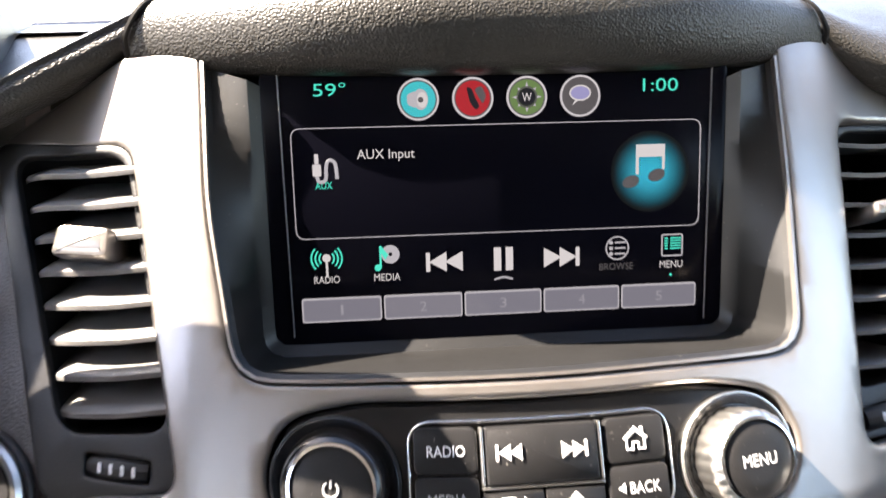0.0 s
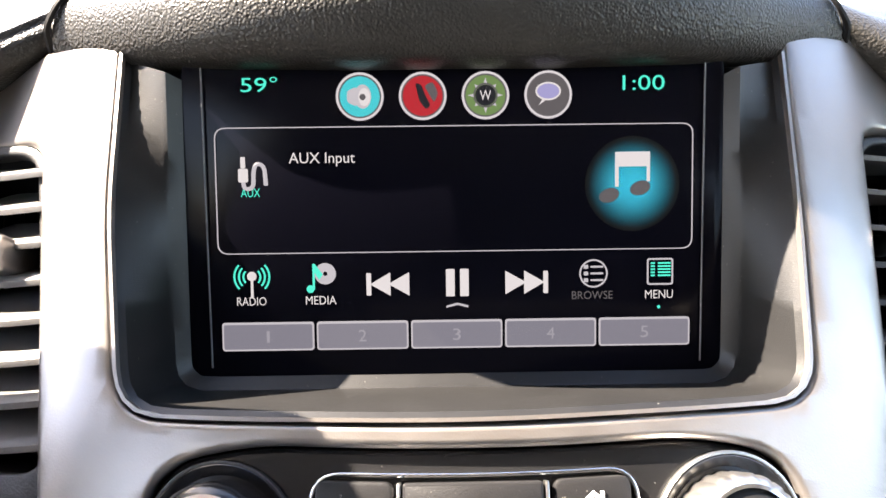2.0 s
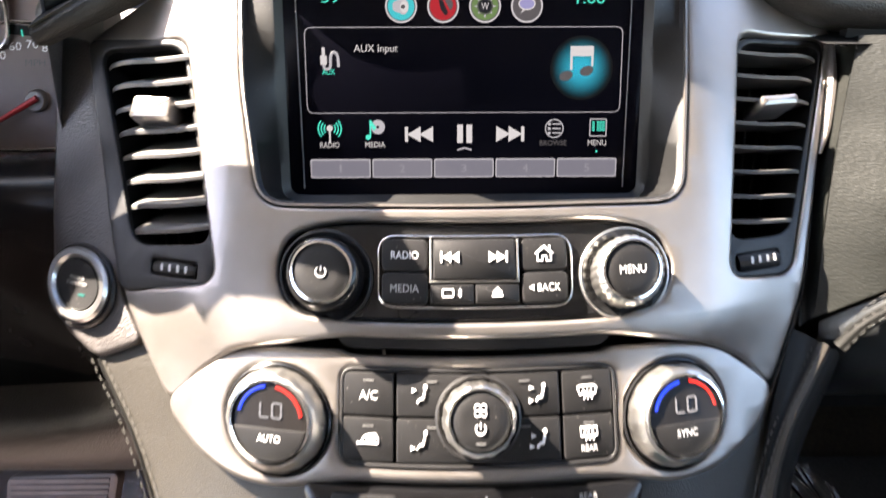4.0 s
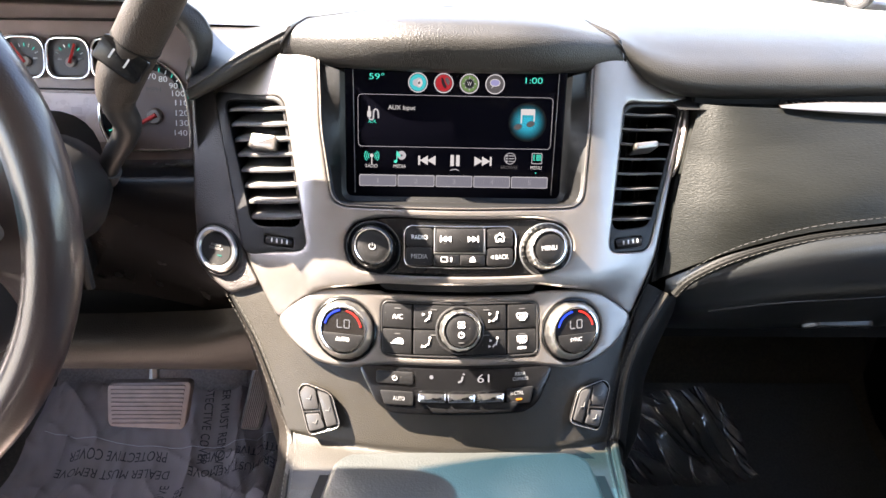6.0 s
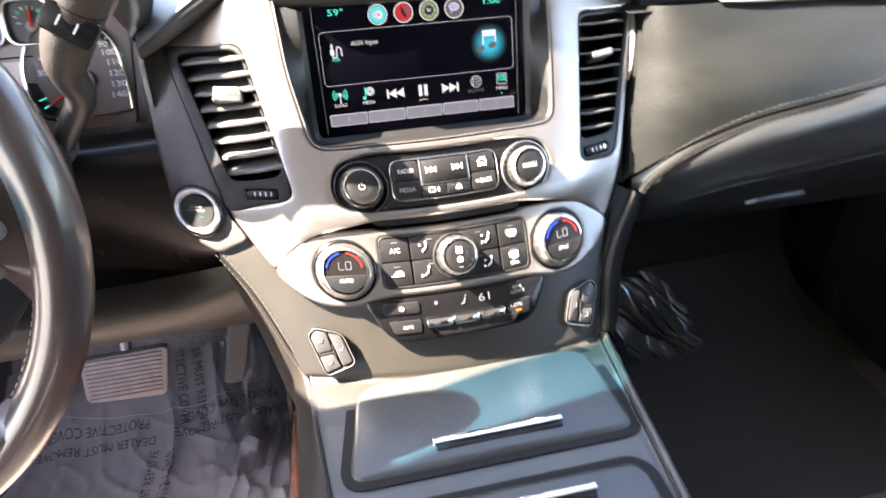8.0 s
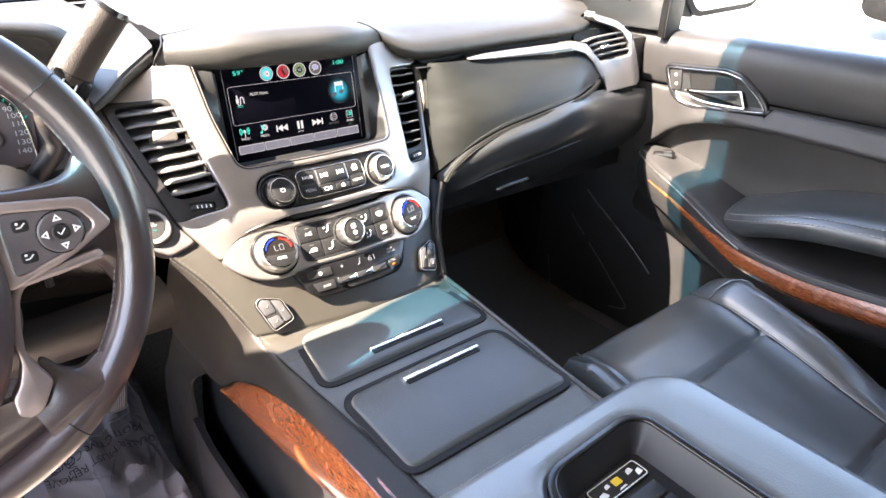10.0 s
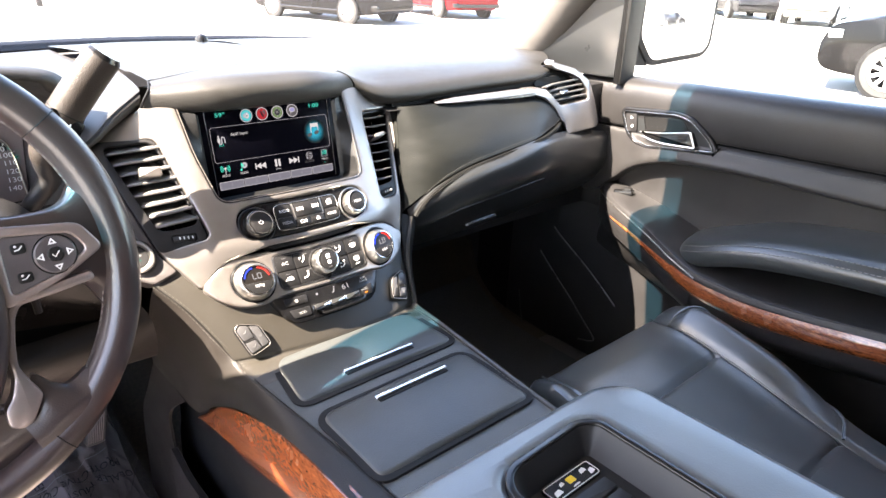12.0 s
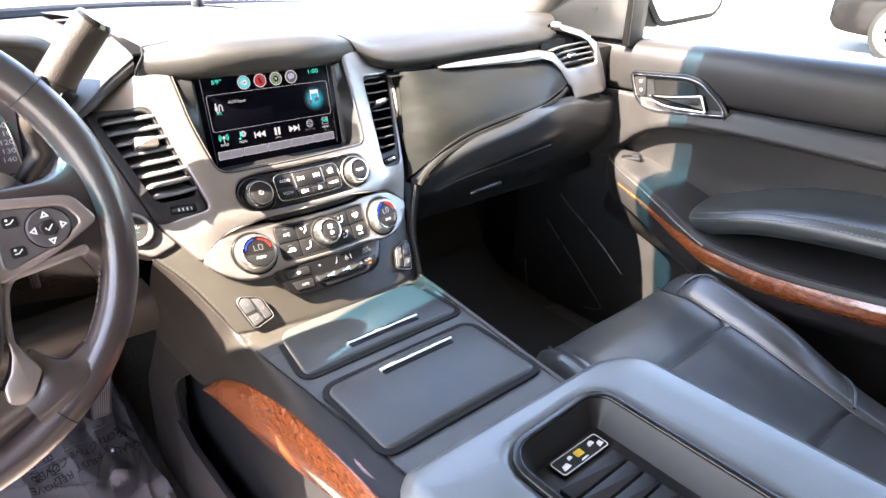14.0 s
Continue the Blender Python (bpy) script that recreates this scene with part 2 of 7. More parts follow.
PANELS = material("dark olive grained dash panel", (0.0105, 0.0112, 0.0102), 0.42, 0, 0.2, 14, 0.55, 260, "noise", stretch=(1, 2, 4), spec=0.22)
ARMPAD = material("black arm pad leather", (0.026, 0.030, 0.031), 0.34, 0, 0.15, 20, 0.25, 700, "voronoi", coat=0.5, coat_rough=0.3)
DOOR = material("black grained door vinyl", (0.023, 0.022, 0.022), 0.36, 0, 0.12, 25, 0.5, 900, "voronoi", spec=0.3)
WHEEL = material("black steering wheel leather", (0.031, 0.0210, 0.0205), 0.36, 0, 0.15, 25, 0.2, 800, "voronoi", coat=0.45, coat_rough=0.15)
BUTTON = material("charcoal button plastic", (0.011, 0.0108, 0.0112), 0.46, 0, 0.12, 60, 0.15, 1800, dirt=0.4, spec=0.22)
RUBBER = material("ribbed black rubber", (0.02, 0.02, 0.02), 0.6, 0, 0.15, 60)
PEDAL = material("worn grey pedal rubber", (0.19, 0.150, 0.138), 0.6, 0, 0.2, 60, 0.2, 900)
TREAD = material("dark ribbed pedal rubber", (0.085, 0.066, 0.060), 0.6, 0, 0.2, 60, 0.2, 900)
CARPET = material("dark grey carpet", (0.085, 0.080, 0.075), 0.95, 0, 0.35, 300, 1.0, 900)
# Near-black plastic; in gaps, cavities and footwell it also paints their shade.
BLACKHOLE = material("black plastic and recess shade", (0.009, 0.009, 0.0095), 0.6, spec=0.16)
LOWDASH = material("plain black dash plastic", (0.019, 0.0205, 0.0215), 0.31, 0, 0.12, 20, 0.3, 700, "noise", spec=0.6)
SEAMTHREAD = material("grey thread", (0.060, 0.057, 0.053), 0.7)
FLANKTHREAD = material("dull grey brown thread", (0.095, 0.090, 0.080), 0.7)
DASHTHREAD = material("charcoal thread", (0.026, 0.026, 0.025), 0.7)
THREAD = material("light grey thread", (0.20, 0.195, 0.185), 0.7)
WHITE = material("white printed legend", (0.68, 0.68, 0.68), 0.6)
GREY = material("grey printed legend", (0.30, 0.30, 0.30), 0.6)
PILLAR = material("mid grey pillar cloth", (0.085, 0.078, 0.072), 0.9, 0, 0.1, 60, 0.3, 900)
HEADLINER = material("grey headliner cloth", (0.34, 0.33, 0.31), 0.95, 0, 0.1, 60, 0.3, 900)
CONCRETE = material("bright concrete lot", (0.32, 0.31, 0.29), 0.9, 0, 0.12, 0.6, 0.3, 40)
LATCHGREY = material("smooth dark grey latch plastic", (0.05, 0.05, 0.052), 0.3)
TYRE = material("black tyre rubber", (0.03, 0.03, 0.03), 0.8)
ALLOY = material("silver alloy wheel", (0.7, 0.7, 0.7), 0.3, 0.8)


def car_paint(name, color):
    return material(name, color, 0.25, 0.0, 0.03, 2, 0, coat=0.08, spec=0.12)


def burl():
    m = material("burl walnut veneer", (0.30, 0.09, 0.03), 0.25, 0, 0.1, coat=0.8)
    nt = m.node_tree
    nd, ln = nt.nodes, nt.links
    tc = nd.new("ShaderNodeTexCoord")
    mp = nd.new("ShaderNodeMapping")
    mp.inputs["Scale"].default_value = (70, 40, 170)
    ln.new(tc.outputs["Object"], mp.inputs[0])
    a = nd.new("ShaderNodeTexNoise")
    a.inputs["Scale"].default_value, a.inputs["Detail"].default_value, a.inputs["Distortion"].default_value = 1.4, 8, 2.2
    ln.new(mp.outputs[0], a.inputs[0])
    cr = nd.new("ShaderNodeValToRGB")
    cr.color_ramp.elements[0].position, cr.color_ramp.elements[0].color = 0.30, (0.070, 0.018, 0.007, 1)
    cr.color_ramp.elements[1].position, cr.color_ramp.elements[1].color = 0.70, (0.30, 0.088, 0.030, 1)
    e = cr.color_ramp.elements.new(0.5)
    e.color = (0.175, 0.046, 0.016, 1)
    ln.new(a.outputs[0], cr.inputs[0])
    ln.new(cr.outputs[0], nd["Principled BSDF"].inputs["Base Color"])
    return m


WOOD = burl()
TEAL = glowing("teal screen light", (0.02, 0.75, 0.60), 0.068)
LIT = glowing("white screen light", (0.58, 0.60, 0.64), 0.068)
DIM = glowing("dim grey screen light", (0.09, 0.09, 0.10), 0.068)
MIDGREY = glowing("grey screen light", (0.42, 0.44, 0.50), 0.068)
KEYGREY = glowing("slate key light", (0.17, 0.18, 0.23), 0.068)
REDLIT = glowing("red screen light", (0.40, 0.02, 0.03), 0.068)
GREENLIT = glowing("green screen light", (0.12, 0.22, 0.08), 0.068)
LILAC = glowing("lilac screen light", (0.28, 0.29, 0.55), 0.068)
DARKLIT = glowing("near black screen light", (0.012, 0.013, 0.018), 0.068)
BLUEARC = glowing("blue dial light", (0.01, 0.06, 1.0), 0.15)
REDARC = glowing("red dial light", (1.0, 0.03, 0.02), 0.13)
CYAN = glowing("cyan screen light", (0.02, 0.50, 0.58), 0.068)
AMBER = glowing("amber indicator", (1.0, 0.30, 0.02), 0.15)


# ==== place ====
CX = 0.003   # the stack's middle

# ---- dashboard: fascia, hood, pads ----
dash = thing("dashboard", "black vinyl dashboard with satin silver centre fascia", "dashboard")

VENT_L = rpoly(mm("-208,112 -173,-22 -123,-14 -149,117"), 0.010)
VENT_R = rpoly(mm("150,119 130,-14 172,-17 213,114"), 0.010)
OPENING = rpoly(mm("-119.5,166 -115,90 -103,25.5 -40,27.5 50,28 107,26.5 114,88 120,166"), 0.0145, 8)
HOUSING = rpoly(mm("-93,-5 -86,14 -60,21 66,21 92,14 100,-5 92,-22 70,-27 -64,-27 -86,-24"), 0.016, 6)
NOTCH = [q for q in reversed(OPENING) if q[1] < 0.158]
FASCIA = rpoly(mm("-125,168 -160,152 -214,115 -178,-27 -148,-75 -132,-58 -112,-44 -60,-34 66,-34 118,-44 138,-56 151,-71 178,-23 219,118 152,164 126,170"), 0.008)
FASCIA = FASCIA + [(0.1215, 0.171)] + NOTCH + [(-0.1205, 0.169)]
part("fascia", plate(FASCIA, [VENT_L, VENT_R, HOUSING], -0.008, 0.0, 0.0022, face, 0.007, True), SILVER, dash, "satin silver centre fascia")
# Hidden plate, added to stop sun leaking through the stack to the footwell.
part("leak_stop", prism([(0.0, 0.64), (0.40, 0.64), (0.40, 1.20), (0.0, 1.20)], 0.150, 0.155, 0, lambda u, v, w: Vector((w, u, v))), BLACKHOLE, dash)
part("fascia_backing", prism(mm("-212,113 -176,-26 -148,-73 150,-69 176,-22 216,116 150,150 -150,150"), -0.062, -0.056, 0, stack, 0.02), BLACKHOLE, dash)

# screen recess: a funnel from the opening to the glass
n = 160
cs = [(math.cos(2 * math.pi * i / n), math.sin(2 * math.pi * i / n)) for i in range(n)]


def ray_out(poly, cx, cy, d):
    best = None
    for (x0, y0), (x1, y1) in zip(poly, poly[1:] + poly[:1]):
        ex, ey = x1 - x0, y1 - y0
        den = d[0] * ey - d[1] * ex
        if abs(den) < 1e-12:
            continue
        t = ((x0 - cx) * ey - (y0 - cy) * ex) / den
        k = ((x0 - cx) * d[1] - (y0 - cy) * d[0]) / den
        if t > 0 and -1e-6 <= k <= 1 + 1e-6 and (best is None or t < best):
            best = t
    return cx + d[0] * best, cy + d[1] * best


GLASS = rrect(0, -0.003, 0.190, 0.113, 0.006)
ring_a = [face(*ray_out(OPENING, 0.002, 0.088, d), -0.001) for d in cs]
ring_b = [face(*ray_out(inset(OPENING, 0.0035), 0.002, 0.088, d), -0.004) for d in cs]
ring_d = [display(*ray_out(inset(GLASS, -0.004), 0, -0.003, d), 0.003) for d in cs]
ring_e = [display(*ray_out(GLASS, 0, -0.003, d), -0.001) for d in cs]
ring_c = [b.lerp(c, 0.88) for b, c in zip(ring_b, ring_d)]
ra = [face(*ray_out(inset(OPENING, 0.0004), 0.002, 0.088, d), 0.0004) for d in cs]
rb = [face(*ray_out(inset(OPENING, 0.0016), 0.002, 0.088, d), 0.0004) for d in cs]
rc = [face(*ray_out(inset(OPENING, 0.0016), 0.002, 0.088, d), -0.004) for d in cs]
low = [i for i in range(n) if ra[i].z < 1.3055]
cut0 = next(k for k in range(n) if low[k - 1] != (low[k] - 1) % n)
low = low[cut0:] + low[:cut0]
part("screen_surround", loft([[r[i] for i in low] for r in (ring_a, ring_b, ring_c, ring_d, ring_e)], closed=False), BEZEL, dash, "dark grey screen recess")
part("recess_lip", loft([[r[i] for i in low] for r in (ra, rb, rc)], closed=False), SILVER, dash, "polished silver lip of the recess")

# hood over the screen
hood_rows = [
    [(-0.150, 0.050, 1.294), (-0.075, 0.020, 1.296), (0.0, 0.008, 1.297), (0.075, 0.020, 1.296), (0.150, 0.050, 1.294)],
    [(-0.151, 0.036, 1.299), (-0.075, 0.001, 1.301), (0.0, -0.006, 1.302), (0.075, 0.001, 1.301), (0.150, 0.036, 1.299)],
    [(-0.148, 0.032, 1.315), (-0.075, -0.002, 1.318), (0.0, -0.010, 1.319), (0.075, -0.002, 1.318), (0.146, 0.032, 1.314)],
    [(-0.140, 0.036, 1.326), (-0.073, 0.006, 1.331), (0.0, 0.000, 1.333), (0.073, 0.006, 1.331), (0.138, 0.036, 1.324)],
    [(-0.132, 0.060, 1.331), (-0.070, 0.034, 1.339), (0.0, 0.028, 1.341), (0.070, 0.034, 1.339), (0.128, 0.060, 1.329)],
    [(-0.130, 0.170, 1.334), (-0.070, 0.150, 1.341), (0.0, 0.145, 1.343), (0.070, 0.150, 1.341), (0.128, 0.170, 1.333)],
]
part("screen_hood", surface(hood_rows, 24, 40), PAD, dash, "pebbled black hood over the screen")
seam = [(-0.1515, 0.038, 1.299), (-0.1515, 0.034, 1.308), (-0.1490, 0.031, 1.3155), (-0.1410, 0.035, 1.3262), (-0.1325, 0.060, 1.3312), (-0.124, 0.0625, 1.3322)]
part("hood_gap", tube(seam, [0.0016, 0.0008], 6, smooth=30), BLACKHOLE, dash)
part("hood_gap", tube([(-0.124, 0.0625, 1.3322), (-0.10, 0.060, 1.3361), (-0.07, 0.062, 1.3397), (-0.03, 0.070, 1.3418), (0.0, 0.078, 1.3424)], [0.0008, 0.0003], 6, smooth=30), BLACKHOLE, dash)
part("hood_gap", tube([(0.1505, 0.038, 1.299), (0.1505, 0.034, 1.308), (0.1470, 0.031, 1.3145), (0.1390, 0.035, 1.3242), (0.1290, 0.060, 1.3292)], [0.0016, 0.0006], 6, smooth=20), BLACKHOLE, dash)

# top pads, either side of the hood and back to the windscreen
pad_left = [
    [(-0.224, 0.016, 1.268), (-0.207, 0.022, 1.276), (-0.184, 0.036, 1.287), (-0.150, 0.050, 1.303)],
    [(-0.226, 0.006, 1.270), (-0.208, 0.012, 1.279), (-0.185, 0.026, 1.292), (-0.151, 0.041, 1.309)],
    [(-0.227, 0.006, 1.277), (-0.209, 0.012, 1.287), (-0.187, 0.026, 1.300), (-0.149, 0.044, 1.319)],
    [(-0.229, 0.020, 1.283), (-0.212, 0.027, 1.292), (-0.190, 0.041, 1.305), (-0.146, 0.062, 1.326)],
    [(-0.25, 0.15, 1.3125), (-0.22, 0.15, 1.3130), (-0.19, 0.16, 1.3150), (-0.131, 0.18, 1.3285)],
]
part("top_pad", surface(pad_left, 24, 30), PAD, dash, "sunlit black dash top pad")
pad_back = [[(-0.86, y, z - 0.03), (-0.60, y + 0.02, z - 0.008), (-0.40, y + 0.02, z), (-0.131, y, z + 0.003)] for y, z in ((0.13, 1.311), (0.28, 1.314), (0.40, 1.312), (0.50, 1.306))]
pad_back[-1] = [(-0.86, 0.40, 1.276), (-0.60, 0.50, 1.298), (-0.40, 0.545, 1.305), (-0.131, 0.572, 1.312)]
part("top_pad", surface(pad_back, 24, 20), PAD, dash, "sunlit black dash top pad")
pad_mid = [[(-0.133, y, z - 0.002), (0.0, y, z), (0.133, y, z - 0.002)] for y, z in ((0.14, 1.334), (0.25, 1.337), (0.38, 1.334), (0.575, 1.320))]
part("top_pad", surface(pad_mid, 12, 8), PAD, dash, "sunlit black dash top pad")
pad_right = [
    [(0.146, 0.050, 1.301), (0.185, 0.046, 1.280), (0.24, 0.050, 1.271), (0.40, 0.055, 1.275), (0.54, 0.050, 1.284), (0.602, 0.064, 1.290)],
    [(0.147, 0.040, 1.306), (0.185, 0.030, 1.285), (0.24, 0.030, 1.276), (0.40, 0.034, 1.280), (0.54, 0.028, 1.288), (0.602, 0.044, 1.294)],
    [(0.148, 0.038, 1.316), (0.185, 0.026, 1.297), (0.24, 0.024, 1.290), (0.40, 0.028, 1.293), (0.54, 0.024, 1.299), (0.602, 0.042, 1.302)],
    [(0.144, 0.056, 1.326), (0.185, 0.046, 1.312), (0.24, 0.044, 1.308), (0.40, 0.050, 1.311), (0.54, 0.050, 1.313), (0.602, 0.064, 1.310)],
    [(0.128, 0.12, 1.331), (0.185, 0.12, 1.326), (0.24, 0.12, 1.325), (0.40, 0.13, 1.325), (0.575, 0.12, 1.322), (0.665, 0.10, 1.313)],
    [(0.128, 0.38, 1.334), (0.185, 0.37, 1.332), (0.24, 0.37, 1.331), (0.40, 0.36, 1.330), (0.60, 0.30, 1.322), (0.78, 0.22, 1.310)],
    [(0.128, 0.572, 1.320), (0.185, 0.565, 1.320), (0.24, 0.56, 1.320), (0.40, 0.54, 1.318), (0.62, 0.48, 1.312), (0.86, 0.36, 1.296)],
]
part("top_pad", surface(pad_right, 30, 60), PAD, dash, "sunlit black dash top pad")
part("sensor_dome", spin([(0.011, -0.004), (0.011, 0.002), (0.008, 0.008), (0.003, 0.010)], 0.10, 0.46, lambda u, v, w: Vector((u, v, 1.333 + w)), 16), GLOSS, dash, "small glossy sun sensor dome")

# ---- passenger side of the dashboard ----
ST = [(0.196, 1.128), (0.209, 1.145), (0.245, 1.167), (0.301, 1.185), (0.373, 1.196), (0.474, 1.208), (0.54, 1.213), (0.590, 1.2145)]
upper = [
    [(0.221, 0.022, 1.272), (0.25, 0.008, 1.2735), (0.32, 0.006, 1.2730), (0.40, 0.006, 1.2710), (0.46, 0.012, 1.267), (0.521, 0.006, 1.266)],
    [(0.210, 0.004, 1.240), (0.25, -0.018, 1.240), (0.32, -0.026, 1.242), (0.40, -0.026, 1.246), (0.49, -0.018, 1.250), (0.556, 0.005, 1.255)],
    [(0.197, -0.022, 1.190), (0.245, -0.046, 1.203), (0.31, -0.052, 1.213), (0.385, -0.050, 1.220), (0.49, -0.040, 1.228), (0.578, 0.003, 1.239)],
    [(0.188, -0.047, 1.132), (0.237, -0.058, 1.163), (0.301, -0.062, 1.185), (0.373, -0.062, 1.196), (0.474, -0.056, 1.208), (0.598, -0.001, 1.216)],
]
part("upper_panel", surface(upper, 30, 30), PANELS, dash, "dark olive grained leather panel with stitched lower edge")
filler = [[stack(0.2215, 0.118, -0.006), stack(0.226, 0.116, -0.022), Vector((0.2225, 0.026, 1.272))], [stack(0.206, 0.070, -0.006), stack(0.209, 0.069, -0.02), Vector((0.211, 0.006, 1.240))], [stack(0.1935, 0.018, -0.006), stack(0.196, 0.018, -0.018), Vector((0.1975, -0.020, 1.190))], [stack(0.176, -0.045, -0.006), stack(0.182, -0.045, -0.012), Vector((0.1885, -0.046, 1.132))]]
part("vent_side_filler", surface(filler, 20, 8), PANELS, dash)
lower = [
    [(0.193, -0.044, 1.128), (0.237, -0.058, 1.160), (0.301, -0.063, 1.182), (0.373, -0.063, 1.193), (0.474, -0.057, 1.205), (0.62, -0.006, 1.191), (0.795, 0.016, 1.166)],
    [(0.193, -0.046, 1.120), (0.237, -0.068, 1.148), (0.301, -0.076, 1.168), (0.373, -0.077, 1.178), (0.474, -0.070, 1.190), (0.62, -0.024, 1.178), (0.795, 0.006, 1.152)],
    [(0.190, -0.045, 1.112), (0.237, -0.065, 1.128), (0.301, -0.074, 1.138), (0.373, -0.076, 1.143), (0.474, -0.072, 1.152), (0.62, -0.028, 1.152), (0.795, 0.004, 1.130)],
    [(0.188, -0.032, 1.086), (0.237, -0.049, 1.096), (0.301, -0.052, 1.106), (0.373, -0.053, 1.112), (0.474, -0.049, 1.120), (0.62, -0.020, 1.122), (0.775, -0.002, 1.106)],
    [(0.185, 0.012, 1.043), (0.237, 0.008, 1.044), (0.301, 0.006, 1.047), (0.373, 0.005, 1.050), (0.474, 0.007, 1.053), (0.62, 0.016, 1.060), (0.775, 0.020, 1.068)],
    [(0.182, 0.12, 0.98), (0.237, 0.12, 0.97), (0.301, 0.12, 0.965), (0.373, 0.12, 0.965), (0.474, 0.12, 0.965), (0.62, 0.12, 0.97), (0.775, 0.10, 1.0)],
]
part("end_block", prism(rpoly([(0.69, 1.05), (0.80, 1.05), (0.80, 1.266), (0.70, 1.266)], 0.004), -0.11, -0.034, 0.004, lambda u, v, w: Vector((u, -w, v))), PLASTIC, dash)
part("lower_panel", surface(lower, 40, 40), LOWDASH, dash, "plain black lower dash panel")
seam_line = [(x, -0.0625 + 1.95 * max(0, x - 0.42) ** 2 + 0.05 * max(0, 0.24 - x), z) for x, z in ST]
part("glovebox_seam", tube([(0.234, -0.0550, 1.1014), (0.258, -0.0572, 1.1074), (0.311, -0.0592, 1.1150), (0.390, -0.0596, 1.1215), (0.50, -0.0560, 1.1290)], 0.0008, 6, smooth=30), LATCHGREY, dash, "fine lid seam of the glovebox")
part("glovebox_latch", prism(rpoly([(0.368, -0.005), (0.440, -0.005), (0.439, 0.008), (0.432, 0.010), (0.380, 0.007)], 0.003, 4), -0.01, 0.006, 0.002, lambda u, v, w: Vector((u, 0.006 - 0.707 * v - 0.707 * w, 1.052 + 0.707 * v - 0.707 * w))), LATCHGREY, dash, "dark grey glovebox latch bar")
# Near-black roll and charcoal thread: the seam's shade is in their colours.
ROLLDARK = material("rolled leather seam with shade in colour", (0.007, 0.007, 0.0065), 0.6, 0, 0.12, 30, 0.3, 1200, spec=0.1)
part("seam_roll", tube([Vector(p) + Vector((0, -0.001, -0.006)) for p in seam_line], 0.0038, 8, smooth=40), ROLLDARK, dash)
for k, dz in enumerate((0.006, -0.0055)):
    stitches("stitching", [Vector(p) + Vector((0, -0.0012 - 0.0035 * k, dz)) for p in seam_line], DASHTHREAD, dash, 0.0036, 0.0016, 0.0004)
slot = [[(x, 0.016, 1.268), (x, 0.046, 1.272), (x, 0.058, 1.278)] for x in (0.20, 0.35, 0.50, 0.62)]
part("slot_floor", surface(slot, 12, 8), BLACKHOLE, dash)
part("slot_back", prism(rrect(0.42, 1.278, 0.40, 0.026, 0.002, 2), -0.040, -0.033, 0, lambda u, v, w: Vector((u, -w, v))), BLACKHOLE, dash)
for i in range(46):
    x = 0.300 + i * 0.0068
    part("slot_rib", prism(rrect(x, 1.2705, 0.0022, 0.009, 0.0006, 1), -0.033, -0.022, 0, lambda u, v, w: Vector((u, -w, v))), BLACKHOLE, dash)
strip = [
    [(0.286, 0.006, 1.2752), (0.33, 0.010, 1.2780), (0.42, 0.010, 1.2790), (0.48, 0.010, 1.2795), (0.52, 0.010, 1.2790)],
    [(0.286, 0.003, 1.2748), (0.33, -0.001, 1.2745), (0.42, -0.002, 1.2745), (0.48, 0.000, 1.2755), (0.52, 0.001, 1.2750)],
    [(0.286, 0.003, 1.2744), (0.33, -0.0015, 1.2722), (0.42, -0.003, 1.2692), (0.48, -0.002, 1.2680), (0.52, 0.000, 1.2670)],
]
part("trim_strip", surface(strip, 24, 8, 0.004, (0, 1, 0)), SILVER, dash, "silver trim strip above the leather panel")


# end vent in a silver bezel
def outboard(u, v, w):
    k = min(1.0, max(0.0, (0.605 - u) / 0.07))
    return Vector((u, -0.012 + 0.333 * (v - 1.19) - 0.015 * k * k * (3 - 2 * k) + 0.5 * max(0, u - 0.70) - w, v))


END = mm("500,1268 523,1267 547,1260 579,1239 599,1213 606,1210 612,1187 722,1191 730,1198 726,1238 702,1278 662,1303 600,1318 590,1314 602,1306 652,1293 673,1283 690,1262 690,1244 604,1240 576,1262 555,1275 532,1279 500,1279")
part("end_bezel", plate(rpoly(END, 0.004), [], -0.022, 0.0, 0.002, outboard, 0.012, True), SILVER, dash, "silver bezel round the outboard vent")
EHOLE = rpoly(mm("545,1281 604,1236 695,1240 695,1264 676,1287 654,1297 600,1310"), 0.006)
end_vent = thing("air_vent", "black outboard air vent with a chrome tab", "air vent", "dashboard vents")
part("cavity", prism(EHOLE, -0.030, -0.024, 0, outboard), BLACKHOLE, end_vent)
for k in range(4):
    l, r = Vector((0.592 - 0.011 * k, 1.2500 + 0.0092 * k)), Vector((0.687 - 0.0045 * k, 1.2540 + 0.0098 * k))
    rows = [[outboard(q.x, q.y + dv, w) for q in (l, l.lerp(r, 0.3), l.lerp(r, 0.7), r)] for w, dv in ((-0.024, -0.004), (-0.012, -0.001), (-0.003, 0.001), (-0.0025, -0.0006))]
    part("slat", surface(rows, 6, 8, 0.0012, (0, 0, -1)), SLAT, end_vent)
for k in range(4):
    x = 0.618 + 0.017 * k
    part("fin", tube([outboard(x, 1.249, -0.018), outboard(x - 0.008, 1.287, -0.018)], 0.0006, 5), PLASTIC, end_vent)
part("tab", prism(rpoly([(0.604, 1.2620), (0.622, 1.2635), (0.625, 1.2680), (0.607, 1.2665)], 0.0015), -0.006, 0.007, 0.0012, outboard), CHROME, end_vent, "chrome vent tab")

# ---- the two centre vents ----


def lerp(a, b, t):
    return a + (b - a) * t


